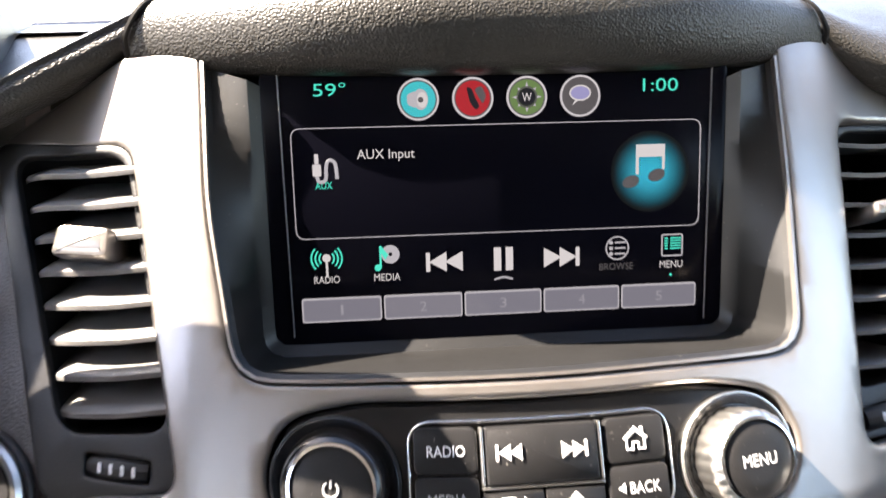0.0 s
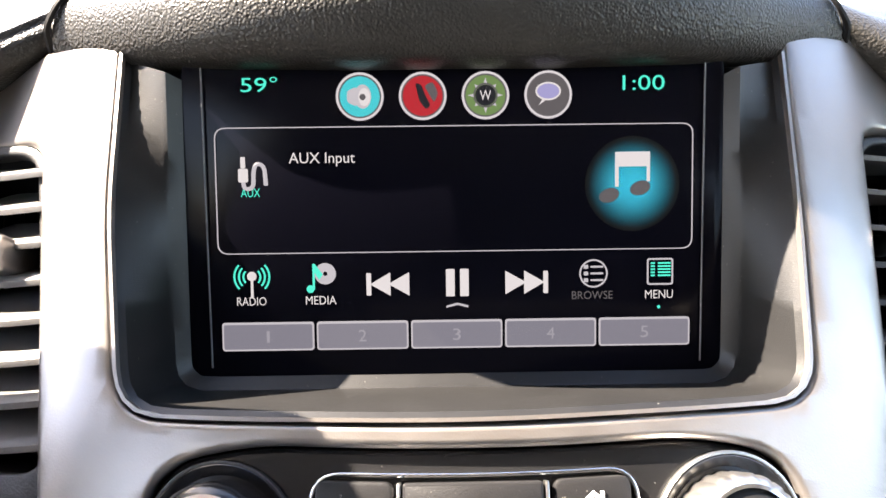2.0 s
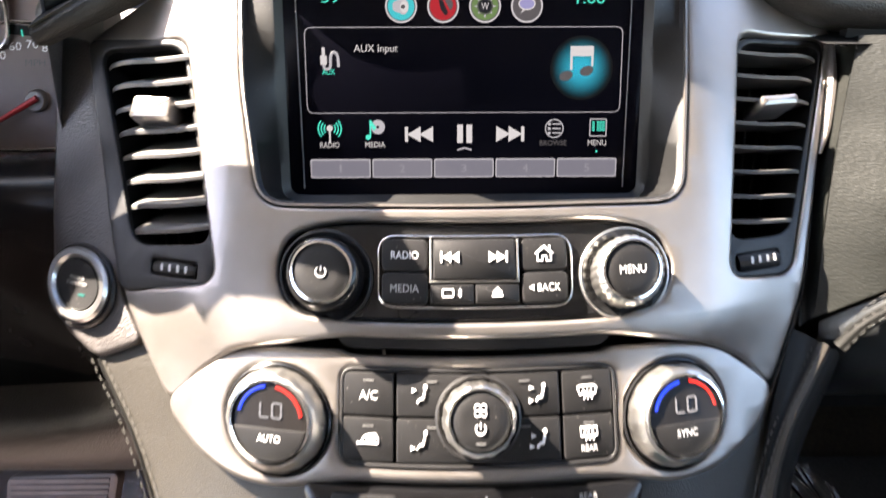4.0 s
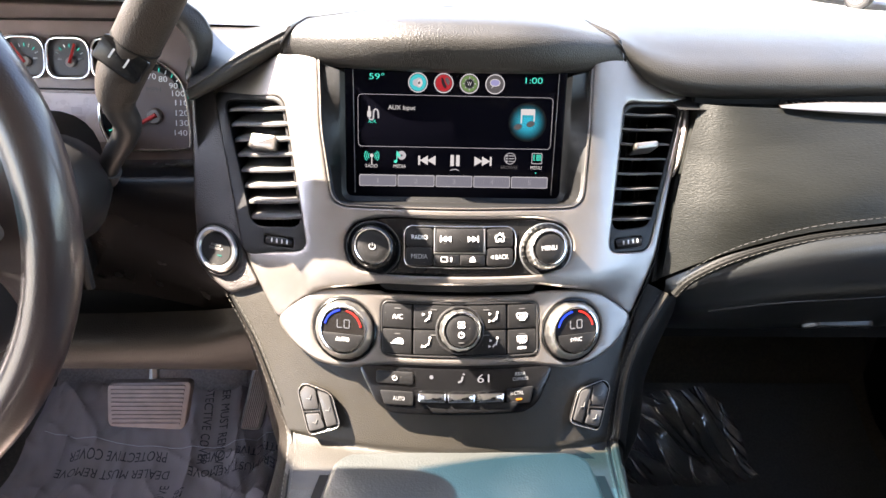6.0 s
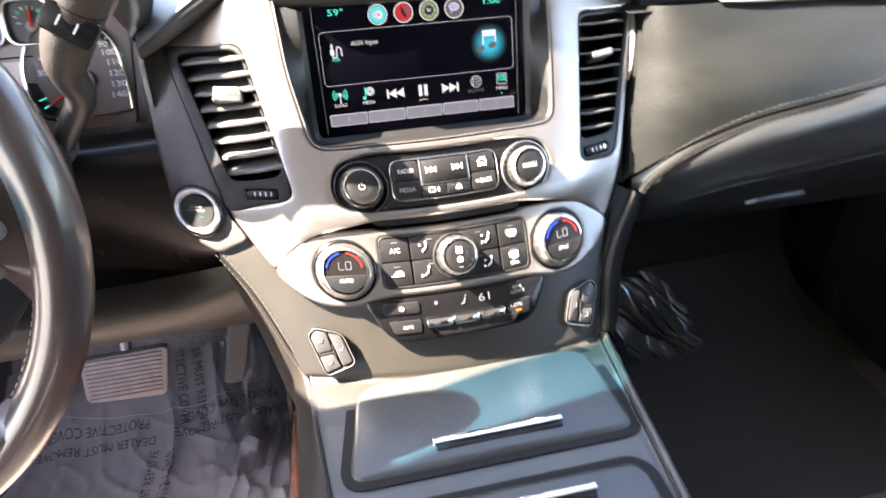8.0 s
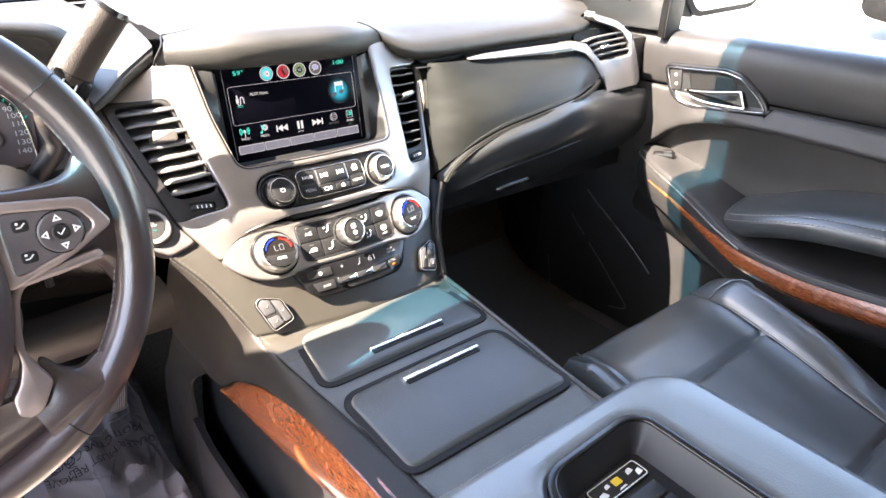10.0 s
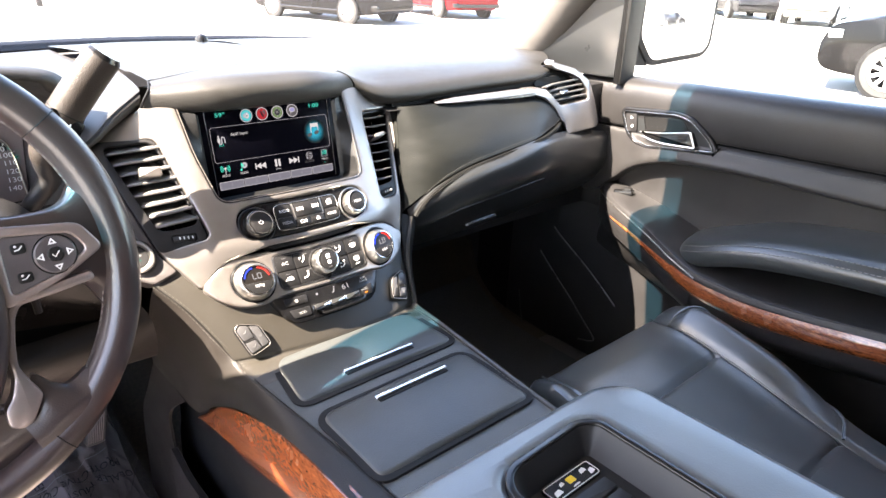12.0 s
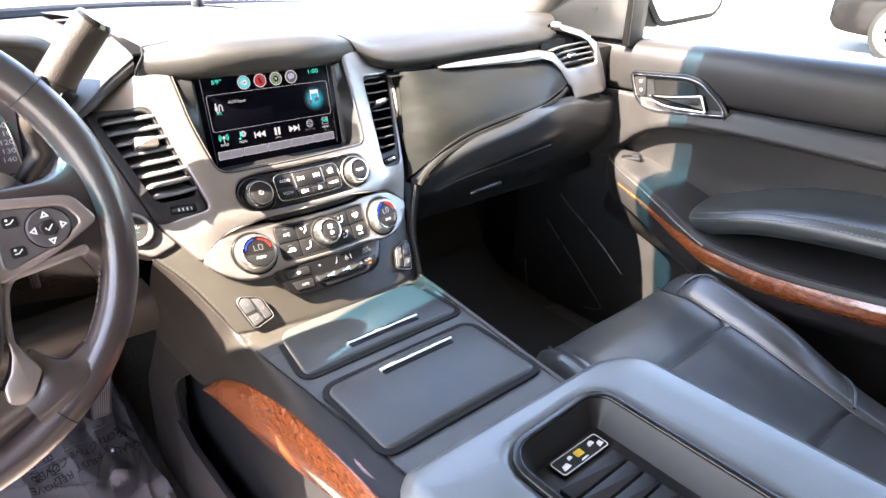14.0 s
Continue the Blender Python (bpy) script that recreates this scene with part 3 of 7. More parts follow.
def centre_vent(side):
    poly = VENT_L if side < 0 else VENT_R
    vent = thing("air_vent", "black centre air vent with chrome tab and thumbwheel", "air vent", "dashboard vents")
    c = mm("-208,112 -173,-22 -123,-14 -149,117") if side < 0 else mm("213,114 172,-17 130,-14 150,119")
    outer_t, outer_b, inner_b, inner_t = [Vector(q) for q in c]
    hole = rpoly([outer_t.lerp(inner_t, 0.05) + Vector((0, -0.004)), outer_b.lerp(inner_b, 0.07) + Vector((-side * -0.004, 0.022)), inner_b.lerp(outer_b, 0.0) + Vector((side * 0.006, 0.020)), inner_t + Vector((side * 0.003, -0.004))], 0.010)
    wheel = rrect((outer_b.x + inner_b.x) / 2 + side * 0.001, (outer_b.y + inner_b.y) / 2 + 0.009, 0.026, 0.0085, 0.002)
    edge = inset(poly, 0.0004)
    if side < 0:
        edge = rpoly([outer_t + Vector((-0.0075, 0.0025)), outer_b + Vector((-0.0070, -0.0035)), inner_b + Vector((-0.0004, 0.0002)), inner_t + Vector((-0.0004, -0.0004))], 0.009)
    part("frame", plate(edge, [hole, wheel], -0.006, 0.0016 if side < 0 else -0.0015, 0.0012, stack, 0.012), PLASTIC, vent)
    ring0 = [stack(u, v, -0.003) for u, v in hole]
    ring1 = [stack(u, v, -0.045) for u, v in inset(hole, 0.004)]
    part("cavity", loft([ring0, ring1], caps=(False, True)), BLACKHOLE, vent)
    for i in range(8):
        t = 0.083 + i * 0.099
        a, b = outer_t.lerp(outer_b, t), inner_t.lerp(inner_b, t)
        a, b = a.lerp(b, 0.04), b.lerp(a, -0.02)
        rows = []
        for w, dv in ((-0.030, 0.0200), (-0.018, 0.0125), (-0.005, 0.0055), (0.0035, 0.0006), (0.0040, -0.0012)):
            rows.append([stack(lerp(a.x, b.x, k), lerp(a.y, b.y, k) + dv * (1 if side < 0 else 0.42) - 0.0012 * math.sin(k * math.pi), w - (0.010 * (0.18 - k) / 0.18 if k < 0.18 else 0)) for k in (0, 0.09, 0.30, 0.65, 1)])
        part("slat", surface(rows, 8, 10, 0.0014, (0, 0, -1)), SLAT, vent)
    for i in range(5):
        t = 0.2 + 0.16 * i
        p, q = outer_t.lerp(inner_t, t), outer_b.lerp(inner_b, t)
        part("fin", tube([stack(*p.lerp(q, 0.03), -0.034), stack(*p.lerp(q, 0.80), -0.034)], 0.0008, 6), PLASTIC, vent)
    tc = (outer_t.lerp(outer_b, 0.31)).lerp(inner_t.lerp(inner_b, 0.31), 0.56)
    tab = rpoly([(tc.x - 0.0125, tc.y - 0.007), (tc.x + 0.0125, tc.y - 0.006), (tc.x + 0.013, tc.y + 0.006), (tc.x - 0.010, tc.y + 0.006)], 0.003)
    if side > 0:
        tab = rrect(tc.x, tc.y, 0.024, 0.0065, 0.0028, 4)
    part("tab", prism(tab, -0.012, 0.011, 0.003, stack), SILVER, vent, "silver vent tab")
    w0 = Vector(((outer_b.x + inner_b.x) / 2 + side * 0.001, (outer_b.y + inner_b.y) / 2 + 0.009))
    rim = part("thumbwheel", tube([stack(w0.x - 0.011 + 0.022 * k / 8, w0.y, -0.004 + 0.003 * math.sin(k / 8 * math.pi)) for k in range(9)], 0.0042, 10), RUBBER, vent)
    for i in range(4):
        part("mark", prism(rrect(w0.x - 0.006 + i * 0.0045, w0.y, 0.0012, 0.0036, 0.0003, 1), 0.0028, 0.0036, 0, stack), WHITE, rim)


centre_vent(-1)
centre_vent(1)

# ---- touch screen ----
part("recess_back", prism(rrect(0, -0.004, 0.262, 0.122, 0.004), -0.014, -0.012, 0, display), BLACKHOLE, dash)
scr = thing("touch_screen", "lit colour touch screen showing the audio page", "screen")
part("glass", prism(GLASS, -0.006, -0.0008, 0.0004, display), material("black screen glass", (0.003, 0.003, 0.0055), 0.16, 0, 0.05, spec=0.06), scr)
PODLINE = material("dull grey edge line", (0.10, 0.10, 0.105), 0.4)
DIGIT = glowing("faint key digit light", (0.27, 0.285, 0.34), 0.068)
for s in (-1, 1):
    part("edge_line", tube([display(s * 0.0880, 0.0495, 0.0), display(s * 0.0872, -0.056, 0.0)], 0.00032, 6), PODLINE, scr, "dim grey edge line of the glass")
part("info_box", plate(rrect(0, 0.0065, 0.1685, 0.0445, 0.004), [rrect(0, 0.0065, 0.1678, 0.0438, 0.0037)], -0.0007, -0.0004, 0, display), MIDGREY, scr)
for i in range(5):
    cxk = -0.0672 + i * 0.0336
    key = part("preset_key", prism(rrect(cxk, -0.0452, 0.0326, 0.0102, 0.0012), -0.0007, -0.0004, 0, display), MIDGREY, scr)
    part("key_face", prism(rrect(cxk, -0.0453, 0.0314, 0.0088, 0.0008), -0.0004, -0.0003, 0, display), KEYGREY, key)
    text("digit", str(i + 1), cxk, -0.0453, 0.0042, 0.0011 if i == 0 else 0.0028, DIGIT, key, display, -0.0002)
text("temperature", "59°", -0.0680, 0.0435, 0.0052, 0.0128, TEAL, scr, display, -0.0003)
text("clock", "1:00", 0.0665, 0.0428, 0.0052, 0.0148, TEAL, scr, display, -0.0003)
for i, icon_lit in enumerate((CYAN, REDLIT, GREENLIT, DIM)):
    u = -0.033 + 0.022 * i
    ic = part("round_icon", plate(circle(u, 0.039, 0.0084), [circle(u, 0.039, 0.0075)], -0.0007, -0.0004, 0, display), MIDGREY, scr)
    part("icon_rim", plate(circle(u, 0.039, 0.0081), [circle(u, 0.039, 0.0077)], -0.0004, -0.0003, 0, display), LIT, ic)
    part("icon_groove", plate(circle(u, 0.039, 0.0075), [circle(u, 0.039, 0.0070)], -0.0006, -0.00045, 0, display), DIM, ic)
    part("icon_face", prism(circle(u, 0.039, 0.0070), -0.0006, -0.0005, 0, display), icon_lit, ic)
    if i == 0:
        part("speaker", prism([(u + 0.0010 + 0.0030 * math.cos(a), 0.039 + 0.0042 * math.sin(a)) for a in np.linspace(0, 6.1, 24)], -0.0005, -0.0004, 0, display), MIDGREY, ic)
        part("speaker_cone", prism([(u + 0.0016 + 0.0021 * math.cos(a), 0.0388 + 0.0031 * math.sin(a)) for a in np.linspace(0, 6.1, 24)], -0.0004, -0.00035, 0, display), LIT, ic)
        part("speaker_core", prism(circle(u + 0.0010, 0.0388, 0.0011, 14), -0.0003, -0.00025, 0, display), DIM, ic)
        part("speaker_back", prism(rpoly([(u - 0.0045, 0.037), (u - 0.001, 0.0355), (u - 0.001, 0.0425), (u - 0.0045, 0.041)], 0.0012), -0.00055, -0.00045, 0, display), MIDGREY, ic)
    if i == 1:
        part("receiver", prism(rpoly([(u - 0.0026, 0.0435), (u - 0.0005, 0.0430), (u + 0.0010, 0.0390), (u + 0.0028, 0.0358), (u + 0.0012, 0.0342), (u - 0.0012, 0.0372)], 0.0010), -0.0005, -0.0004, 0, display), DARKLIT, ic)
        part("shine", prism(rpoly([(u + 0.0005, 0.0425), (u + 0.0035, 0.0440), (u + 0.0055, 0.040), (u + 0.0040, 0.0365)], 0.0012), -0.00052, -0.00045, 0, display), DIM, ic)
    if i == 2:
        part("compass_face", prism(circle(u, 0.039, 0.0036), -0.0005, -0.0004, 0, display), DARKLIT, ic)
        part("compass_ring", plate(circle(u, 0.039, 0.0043), [circle(u, 0.039, 0.0037)], -0.0005, -0.0004, 0, display), DIM, ic)
        for k in range(8):
            a = k * math.pi / 4
            r1 = 0.0062 if k % 2 == 0 else 0.0054
            d, e = Vector((math.cos(a), math.sin(a))), Vector((-math.sin(a), math.cos(a)))
            c0 = Vector((u, 0.039))
            part("compass_point", prism([tuple(c0 + d * 0.0042 - e * 0.0006), tuple(c0 + d * r1), tuple(c0 + d * 0.0042 + e * 0.0006)], -0.0005, -0.0004, 0, display), MIDGREY, ic)
        text("letter", "W", u, 0.039, 0.0034, 0.0040, LIT, ic, display, -0.0003)
    if i == 3:
        el = [(u + 0.0045 * math.cos(a), 0.0402 + 0.0032 * math.sin(a)) for a in np.linspace(0, 6.1, 28)]
        part("bubble_rim", prism(el, -0.0005, -0.0004, 0, display), LIT, ic)
        part("bubble", prism(inset(el, 0.0006), -0.0004, -0.00035, 0, display), LILAC, ic)
        part("bubble_tail", prism([(u - 0.0020, 0.0376), (u - 0.0008, 0.0372), (u - 0.0034, 0.0352)], -0.0005, -0.0004, 0, display), LIT, ic)
text("title", "AUX Input", -0.0467, 0.0173, 0.0050, 0.0232, LIT, scr, display, -0.0003)
text("aux_label", "AUX", -0.0720, 0.0059, 0.0030, 0.0068, TEAL, scr, display, -0.0003)
jack = part("jack_icon", joined(prism(rrect(-0.0745, 0.0165, 0.0016, 0.0040, 0.0002, 1), -0.0007, -0.0004, 0, display), prism(rrect(-0.0745, 0.0120, 0.0034, 0.0048, 0.0006), -0.0007, -0.0004, 0, display)), LIT, scr)
part("cord", tube([display(*p, -0.0007) for p in mm("-74.5,9.6 -74,7.6 -72,7.4 -71,9 -70.8,13 -70,15.6 -68.3,15.8 -67,14 -66.6,8.4")], 0.0008, 6, smooth=24), MIDGREY, jack)


def glow_material():
    m = glowing("blue halo light", (0.0, 0.30, 0.45), 1.0)
    nd, ln = m.node_tree.nodes, m.node_tree.links
    tc = nd.new("ShaderNodeTexCoord")
    mp = nd.new("ShaderNodeMapping")
    mp.inputs["Location"].default_value = -display(0.0628, 0.0075, 0)
    vm = nd.new("ShaderNodeVectorMath")
    vm.operation = "LENGTH"
    mr = nd.new("ShaderNodeMapRange")
    mr.interpolation_type = "SMOOTHSTEP"
    mr.inputs[1].default_value, mr.inputs[2].default_value, mr.inputs[3].default_value, mr.inputs[4].default_value = 0.002, 0.0165, 0.09, 0.0
    ln.new(tc.outputs["Object"], mp.inputs[0]), ln.new(mp.outputs[0], vm.inputs[0]), ln.new(vm.outputs["Value"], mr.inputs[0])
    ln.new(mr.outputs[0], nd["Principled BSDF"].inputs["Emission Strength"])
    return m


part("halo", prism(circle(0.0628, 0.0075, 0.0168, 40), -0.0008, -0.00075, 0, display), glow_material(), scr, "blue halo behind the music note")
note = part("music_note", prism(mm("56.6,18.8 69,18.8 69,13.6 56.6,13.6"), -0.0006, -0.0005, 0, display), LIT, scr)
part("note_stem", prism(mm("56.6,13.6 57.9,13.6 57.9,6.5 56.6,6.5"), -0.0006, -0.0005, 0, display), LIT, note)
part("note_stem", prism(mm("67.8,13.6 69,13.6 69,8.3 67.8,8.3"), -0.0006, -0.0005, 0, display), LIT, note)
for a, b in ((0.0545, 0.0035), (0.0655, 0.0060)):
    part("note_head", prism([(a + 0.0036 * math.cos(t), b + 0.0026 * math.sin(t) + 0.0006 * math.cos(t)) for t in np.linspace(0, 6.0, 22)], -0.0006, -0.0005, 0, display), DIM, note)
# row of audio controls
radio = part("radio_icon", joined(prism(circle(-0.0725, -0.0236, 0.0017, 16), -0.0006, -0.0005, 0, display), prism(rrect(-0.0725, -0.0278, 0.0009, 0.0070, 0.0002, 1), -0.0006, -0.0005, 0, display)), LIT, scr)
for s in (-1, 1):
    for r in (0.0030, 0.0046, 0.0062):
        arc = [(-0.0725 + s * r * math.cos(a), -0.0238 + r * math.sin(a)) for a in np.linspace(-0.75, 0.75, 9)]
        part("wave", tube([display(*p, -0.0006) for p in arc], 0.00036, 5), TEAL, radio)
disc = part("disc_icon", plate(circle(-0.0465, -0.0230, 0.0038), [circle(-0.0465, -0.0230, 0.0008, 10)], -0.0006, -0.0005, 0, display), MIDGREY, scr)
part("note", joined(prism(mm("-51,-19.4 -50.2,-19.4 -50.2,-28.6 -51,-28.6"), -0.0005, -0.0004, 0, display), prism(mm("-50.2,-19.4 -47.4,-23.2 -48.6,-25.2 -50.2,-22.6"), -0.0005, -0.0004, 0, display), prism(circle(-0.0518, -0.0284, 0.0014, 14), -0.0005, -0.0004, 0, display)), TEAL, disc)
text("label", "RADIO", -0.0727, -0.0325, 0.0030, 0.0104, LIT, scr, display, -0.0003)
text("label", "MEDIA", -0.0481, -0.0324, 0.0030, 0.0108, LIT, scr, display, -0.0003)
text("label", "BROWSE", 0.0485, -0.0319, 0.0029, 0.0146, DIM, scr, display, -0.0003)
text("label", "MENU", 0.0724, -0.0319, 0.0030, 0.0100, LIT, scr, display, -0.0003)
for s, c0 in ((-1, -0.0238), (1, 0.0246)):
    pr = [prism([(c0 + s * (dx - 0.0036), -0.0270 + dy) for dx, dy in ((-0.0035, -0.0042), (0.0040, 0), (-0.0035, 0.0042))][::s], -0.0006, -0.0005, 0, display),
          prism([(c0 + s * (dx + 0.0031), -0.0270 + dy) for dx, dy in ((-0.0035, -0.0042), (0.0038, 0), (-0.0035, 0.0042))][::s], -0.0006, -0.0005, 0, display),
          prism(rrect(c0 + s * 0.0073, -0.0270, 0.0017, 0.0080, 0.0002, 1), -0.0006, -0.0005, 0, display)]
    part("skip_icon", joined(*pr), LIT, scr)
part("pause_icon", joined(*[prism(rrect(u, -0.0268, 0.0031, 0.0098, 0.0002, 1), -0.0006, -0.0005, 0, display) for u in (-0.0021, 0.0029)]), LIT, scr)
part("pause_hint", joined(prism(mm("-3.6,-35.0 0.4,-34.0 0.4,-34.8 -3.6,-35.8"), -0.0006, -0.0005, 0, display), prism(mm("0.4,-34.0 4.2,-35.0 4.2,-35.8 0.4,-34.8"), -0.0006, -0.0005, 0, display)), MIDGREY, scr)
br = part("browse_icon", plate(circle(0.0490, -0.0242, 0.0051), [circle(0.0490, -0.0242, 0.0045)], -0.0006, -0.0005, 0, display), MIDGREY, scr)
for k in range(3):
    part("bar", prism(rrect(0.0502, -0.0218 - 0.0024 * k, 0.0046, 0.0007, 0.0001, 1), -0.0006, -0.0005, 0, display), MIDGREY, br)
    part("dot", prism(rrect(0.0463, -0.0218 - 0.0024 * k, 0.0016, 0.0014, 0.0003, 2), -0.0006, -0.0005, 0, display), MIDGREY, br)
mi = part("menu_icon", plate(rrect(0.0728, -0.0238, 0.0094, 0.0096, 0.0010), [rrect(0.0728, -0.0238, 0.0082, 0.0084, 0.0006)], -0.0006, -0.0005, 0, display), MIDGREY, scr)
for k in range(5):
    part("bar", prism(rrect(0.0743, -0.0208 - 0.0011 * k, 0.0046, 0.0006, 0.0001, 1), -0.0006, -0.0005, 0, display), TEAL, mi)
    part("dot", prism(rrect(0.0702, -0.0208 - 0.0011 * k, 0.0015, 0.0006, 0.0001, 1), -0.0006, -0.0005, 0, display), TEAL, mi)
part("dot", prism(circle(0.0724, -0.0365, 0.0006, 12), -0.0006, -0.0005, 0, display), TEAL, mi)

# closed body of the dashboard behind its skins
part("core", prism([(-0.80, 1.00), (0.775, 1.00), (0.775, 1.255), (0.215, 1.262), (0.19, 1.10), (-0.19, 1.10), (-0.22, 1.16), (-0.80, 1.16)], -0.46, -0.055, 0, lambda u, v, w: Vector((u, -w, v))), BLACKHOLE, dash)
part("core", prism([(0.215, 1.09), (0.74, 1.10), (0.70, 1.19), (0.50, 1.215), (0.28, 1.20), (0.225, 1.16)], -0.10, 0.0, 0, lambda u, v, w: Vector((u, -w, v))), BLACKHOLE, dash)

# ---- radio panel ----


def key(parent, outline, fmap=stack, w0=-0.004, w1=0.001, bev=0.0008, m=None):
    return part("button", prism(outline, w0, w1, bev, fmap), m or BUTTON, parent)


def triangle(cx, cy, w, h, s=1):
    return [(cx - s * w / 2, cy - h / 2), (cx + s * w / 2, cy), (cx - s * w / 2, cy + h / 2)][::s]


def power_icon(parent, cx, cy, r, w, m, fmap=stack):
    arc = [fmap(cx + r * math.cos(a), cy + r * math.sin(a), w) for a in np.linspace(2.2, 7.2, 18)]
    return part("symbol", joined(tube(arc, 0.0004, 6), tube([fmap(cx, cy + 0.2 * r, w), fmap(cx, cy + 1.25 * r, w)], 0.0004, 6)), m, parent)


rad = thing("radio_panel", "black radio control panel with two knobs", "control panel")
part("housing", plate(inset(HOUSING, 0.0006), [], -0.012, -0.003, 0.002, face, 0.006, True), GLOSS, rad)
RIM = rrect(0.0028, -0.0030, 0.0900, 0.0325, 0.008, 6)
part("rim", plate(inset(RIM, -0.0012), [RIM], -0.004, -0.0012, 0.0005, face, 0.012), CHROME, rad, "thin chrome rim")
part("panel_bed", prism(RIM, -0.008, -0.0032, 0, face, 0.012), BLACKHOLE, rad)
for u, v, wd, h, leg, lw in ((-30.3, 4.4, 21.5, 15.4, "RADIO", 12.8), (-30.3, -11.2, 21.5, 14.6, "MEDIA", 13.2), (35.2, 4.4, 21.5, 15.4, "", 0), (35.2, -11.2, 21.5, 14.6, "BACK", 10.8)):
    b = key(rad, rrect(u / 1000, v / 1000, wd / 1000, h / 1000, 0.003), face)
    if leg:
        off = 0.0018 if leg == "BACK" else 0
        text("legend", leg, u / 1000 + off, v / 1000, 0.0036, lw / 1000, WHITE if leg != "MEDIA" else GREY, b, face, 0.0013)
        if leg == "BACK":
            part("arrow", plate(triangle(0.0287, -0.0112, 0.0026, 0.0030, -1), [triangle(0.0288, -0.0112, 0.0013, 0.0015, -1)], 0.0010, 0.0014, 0, face), WHITE, b)
    else:
        c = (u / 1000, v / 1000)
        part("house_symbol", joined(tube([face(c[0] + a, c[1] + q, 0.0012) for a, q in mm("-1,-3.2 -3.2,-3.2 -3.2,0.4 0,3 3.2,0.4 3.2,-3.2 1,-3.2 1,-1 -1,-1 -1,-3.2")], 0.00042, 6), tube([face(c[0] + a, c[1] + q, 0.0012) for a, q in mm("-4.2,0.2 0,3.8 4.2,0.2")], 0.0005, 6), prism([(c[0] + a, c[1] + q) for a, q in mm("2,2.2 3,1.4 3,4 2,4")], 0.0008, 0.0014, 0, face)), WHITE, b)
seek = key(rad, rrect(0.0022, 0.0024, 0.0385, 0.0190, 0.001), face, w1=0.0022)
for s, c0 in ((-1, -0.0090), (1, 0.0131)):
    part("skip_symbol", joined(prism(triangle(c0 - s * 0.0022, 0.0034, 0.0040, 0.0052, s), 0.0018, 0.0026, 0, face), prism(triangle(c0 + s * 0.0016, 0.0034, 0.0040, 0.0052, s), 0.0018, 0.0026, 0, face), prism(rrect(c0 + s * 0.0042, 0.0034, 0.0009, 0.0052, 0.0001, 1), 0.0018, 0.0026, 0, face)), WHITE, seek)
for s in (-1, 1):
    part("side_bar", prism(rrect(0.0022 + s * 0.0203, 0.0024, 0.0011, 0.0190, 0.0004, 2), -0.003, 0.0020, 0.0004, face), SATIN, rad, "satin bar beside the seek button")
part("bar", prism(rrect(0.0022, -0.0080, 0.0420, 0.0009, 0.0003, 2), -0.003, 0.0016, 0.0003, face), SATIN, rad)
for u in (-0.0082, 0.0128):
    b = key(rad, rrect(u, -0.0136, 0.0204, 0.0090, 0.0008), face)
    if u < 0:
        part("symbol", joined(plate(rrect(u - 0.0020, -0.0132, 0.0056, 0.0042, 0.0010), [rrect(u - 0.0020, -0.0132, 0.0044, 0.0030, 0.0007)], 0.0010, 0.0014, 0, face), prism([(u + 0.0026, -0.0128), (u + 0.0046, -0.0128), (u + 0.0036, -0.0110)], 0.001, 0.0014, 0, face), prism([(u + 0.0026, -0.0136), (u + 0.0036, -0.0154), (u + 0.0046, -0.0136)], 0.001, 0.0014, 0, face)), WHITE, b)
    else:
        part("symbol", joined(prism([(u - 0.0026, -0.0130), (u + 0.0026, -0.0130), (u, -0.0104)], 0.001, 0.0014, 0, face), prism(rrect(u, -0.0145, 0.0052, 0.0012, 0.0001, 1), 0.001, 0.0014, 0, face)), WHITE, b)


def knob(parent, u, v, r, h, cap, grip=SATIN, ridges=18, fmap=stack):
    part("well", spin([(r * 1.30, -0.006), (r * 1.30, -0.0015), (r * 1.24, -0.0008), (r * 1.10, -0.0025), (r * 1.05, -0.0035)], u, v, fmap, 48), GLOSS, parent)
    k = part("knob", spin([(r, -0.004), (r, h * 0.62), (r * 0.97, h * 0.80), (r * 0.90, h * 0.93), (r * 0.80, h), (r * 0.78, h - 0.0008)], u, v, fmap, 120, ridges, 0.0004), grip, parent)
    part("ring", spin([(r * 0.84, h * 0.9), (r * 0.84, h + 0.0006), (r * 0.78, h + 0.0008), (r * 0.76, h - 0.0004)], u, v, fmap, 48), CHROME, k, "chrome ring")
    part("cap", spin([(r * 0.77, h * 0.8), (r * 0.77, h - 0.0006), (r * 0.70, h + 0.0002), (r * 0.40, h + 0.0005), (0.0002, h + 0.0005)], u, v, fmap, 40), cap, k)
    return k


KV = -0.0064
kl = knob(rad, -0.0679, KV, 0.0172, 0.0118, BUTTON, GLOSS, 0, face)
power_icon(kl, -0.0679, KV, 0.0024, 0.0126, GREY, face)
kr = knob(rad, 0.0744, KV, 0.0168, 0.0118, BUTTON, SATIN, 24, face)
text("legend", "MENU", 0.0744, KV, 0.0038, 0.0126, WHITE, kr, face, 0.0126)
for c0 in (-0.0679, 0.0744):
    part("collar", plate(circle(c0, KV, 0.0225, 40), [circle(c0, KV, 0.0214, 40)], -0.004, -0.0008, 0.0004, face, 0.012), PLASTIC if c0 < 0 else SATIN, rad)

# disc slot between radio and climate unit
part("disc_slot", prism(rpoly(mm("-64,-33.5 -58,-39 62,-39 68,-33.5"), 0.002), -0.02, -0.0035, 0, face, 0.02), BLACKHOLE, dash)

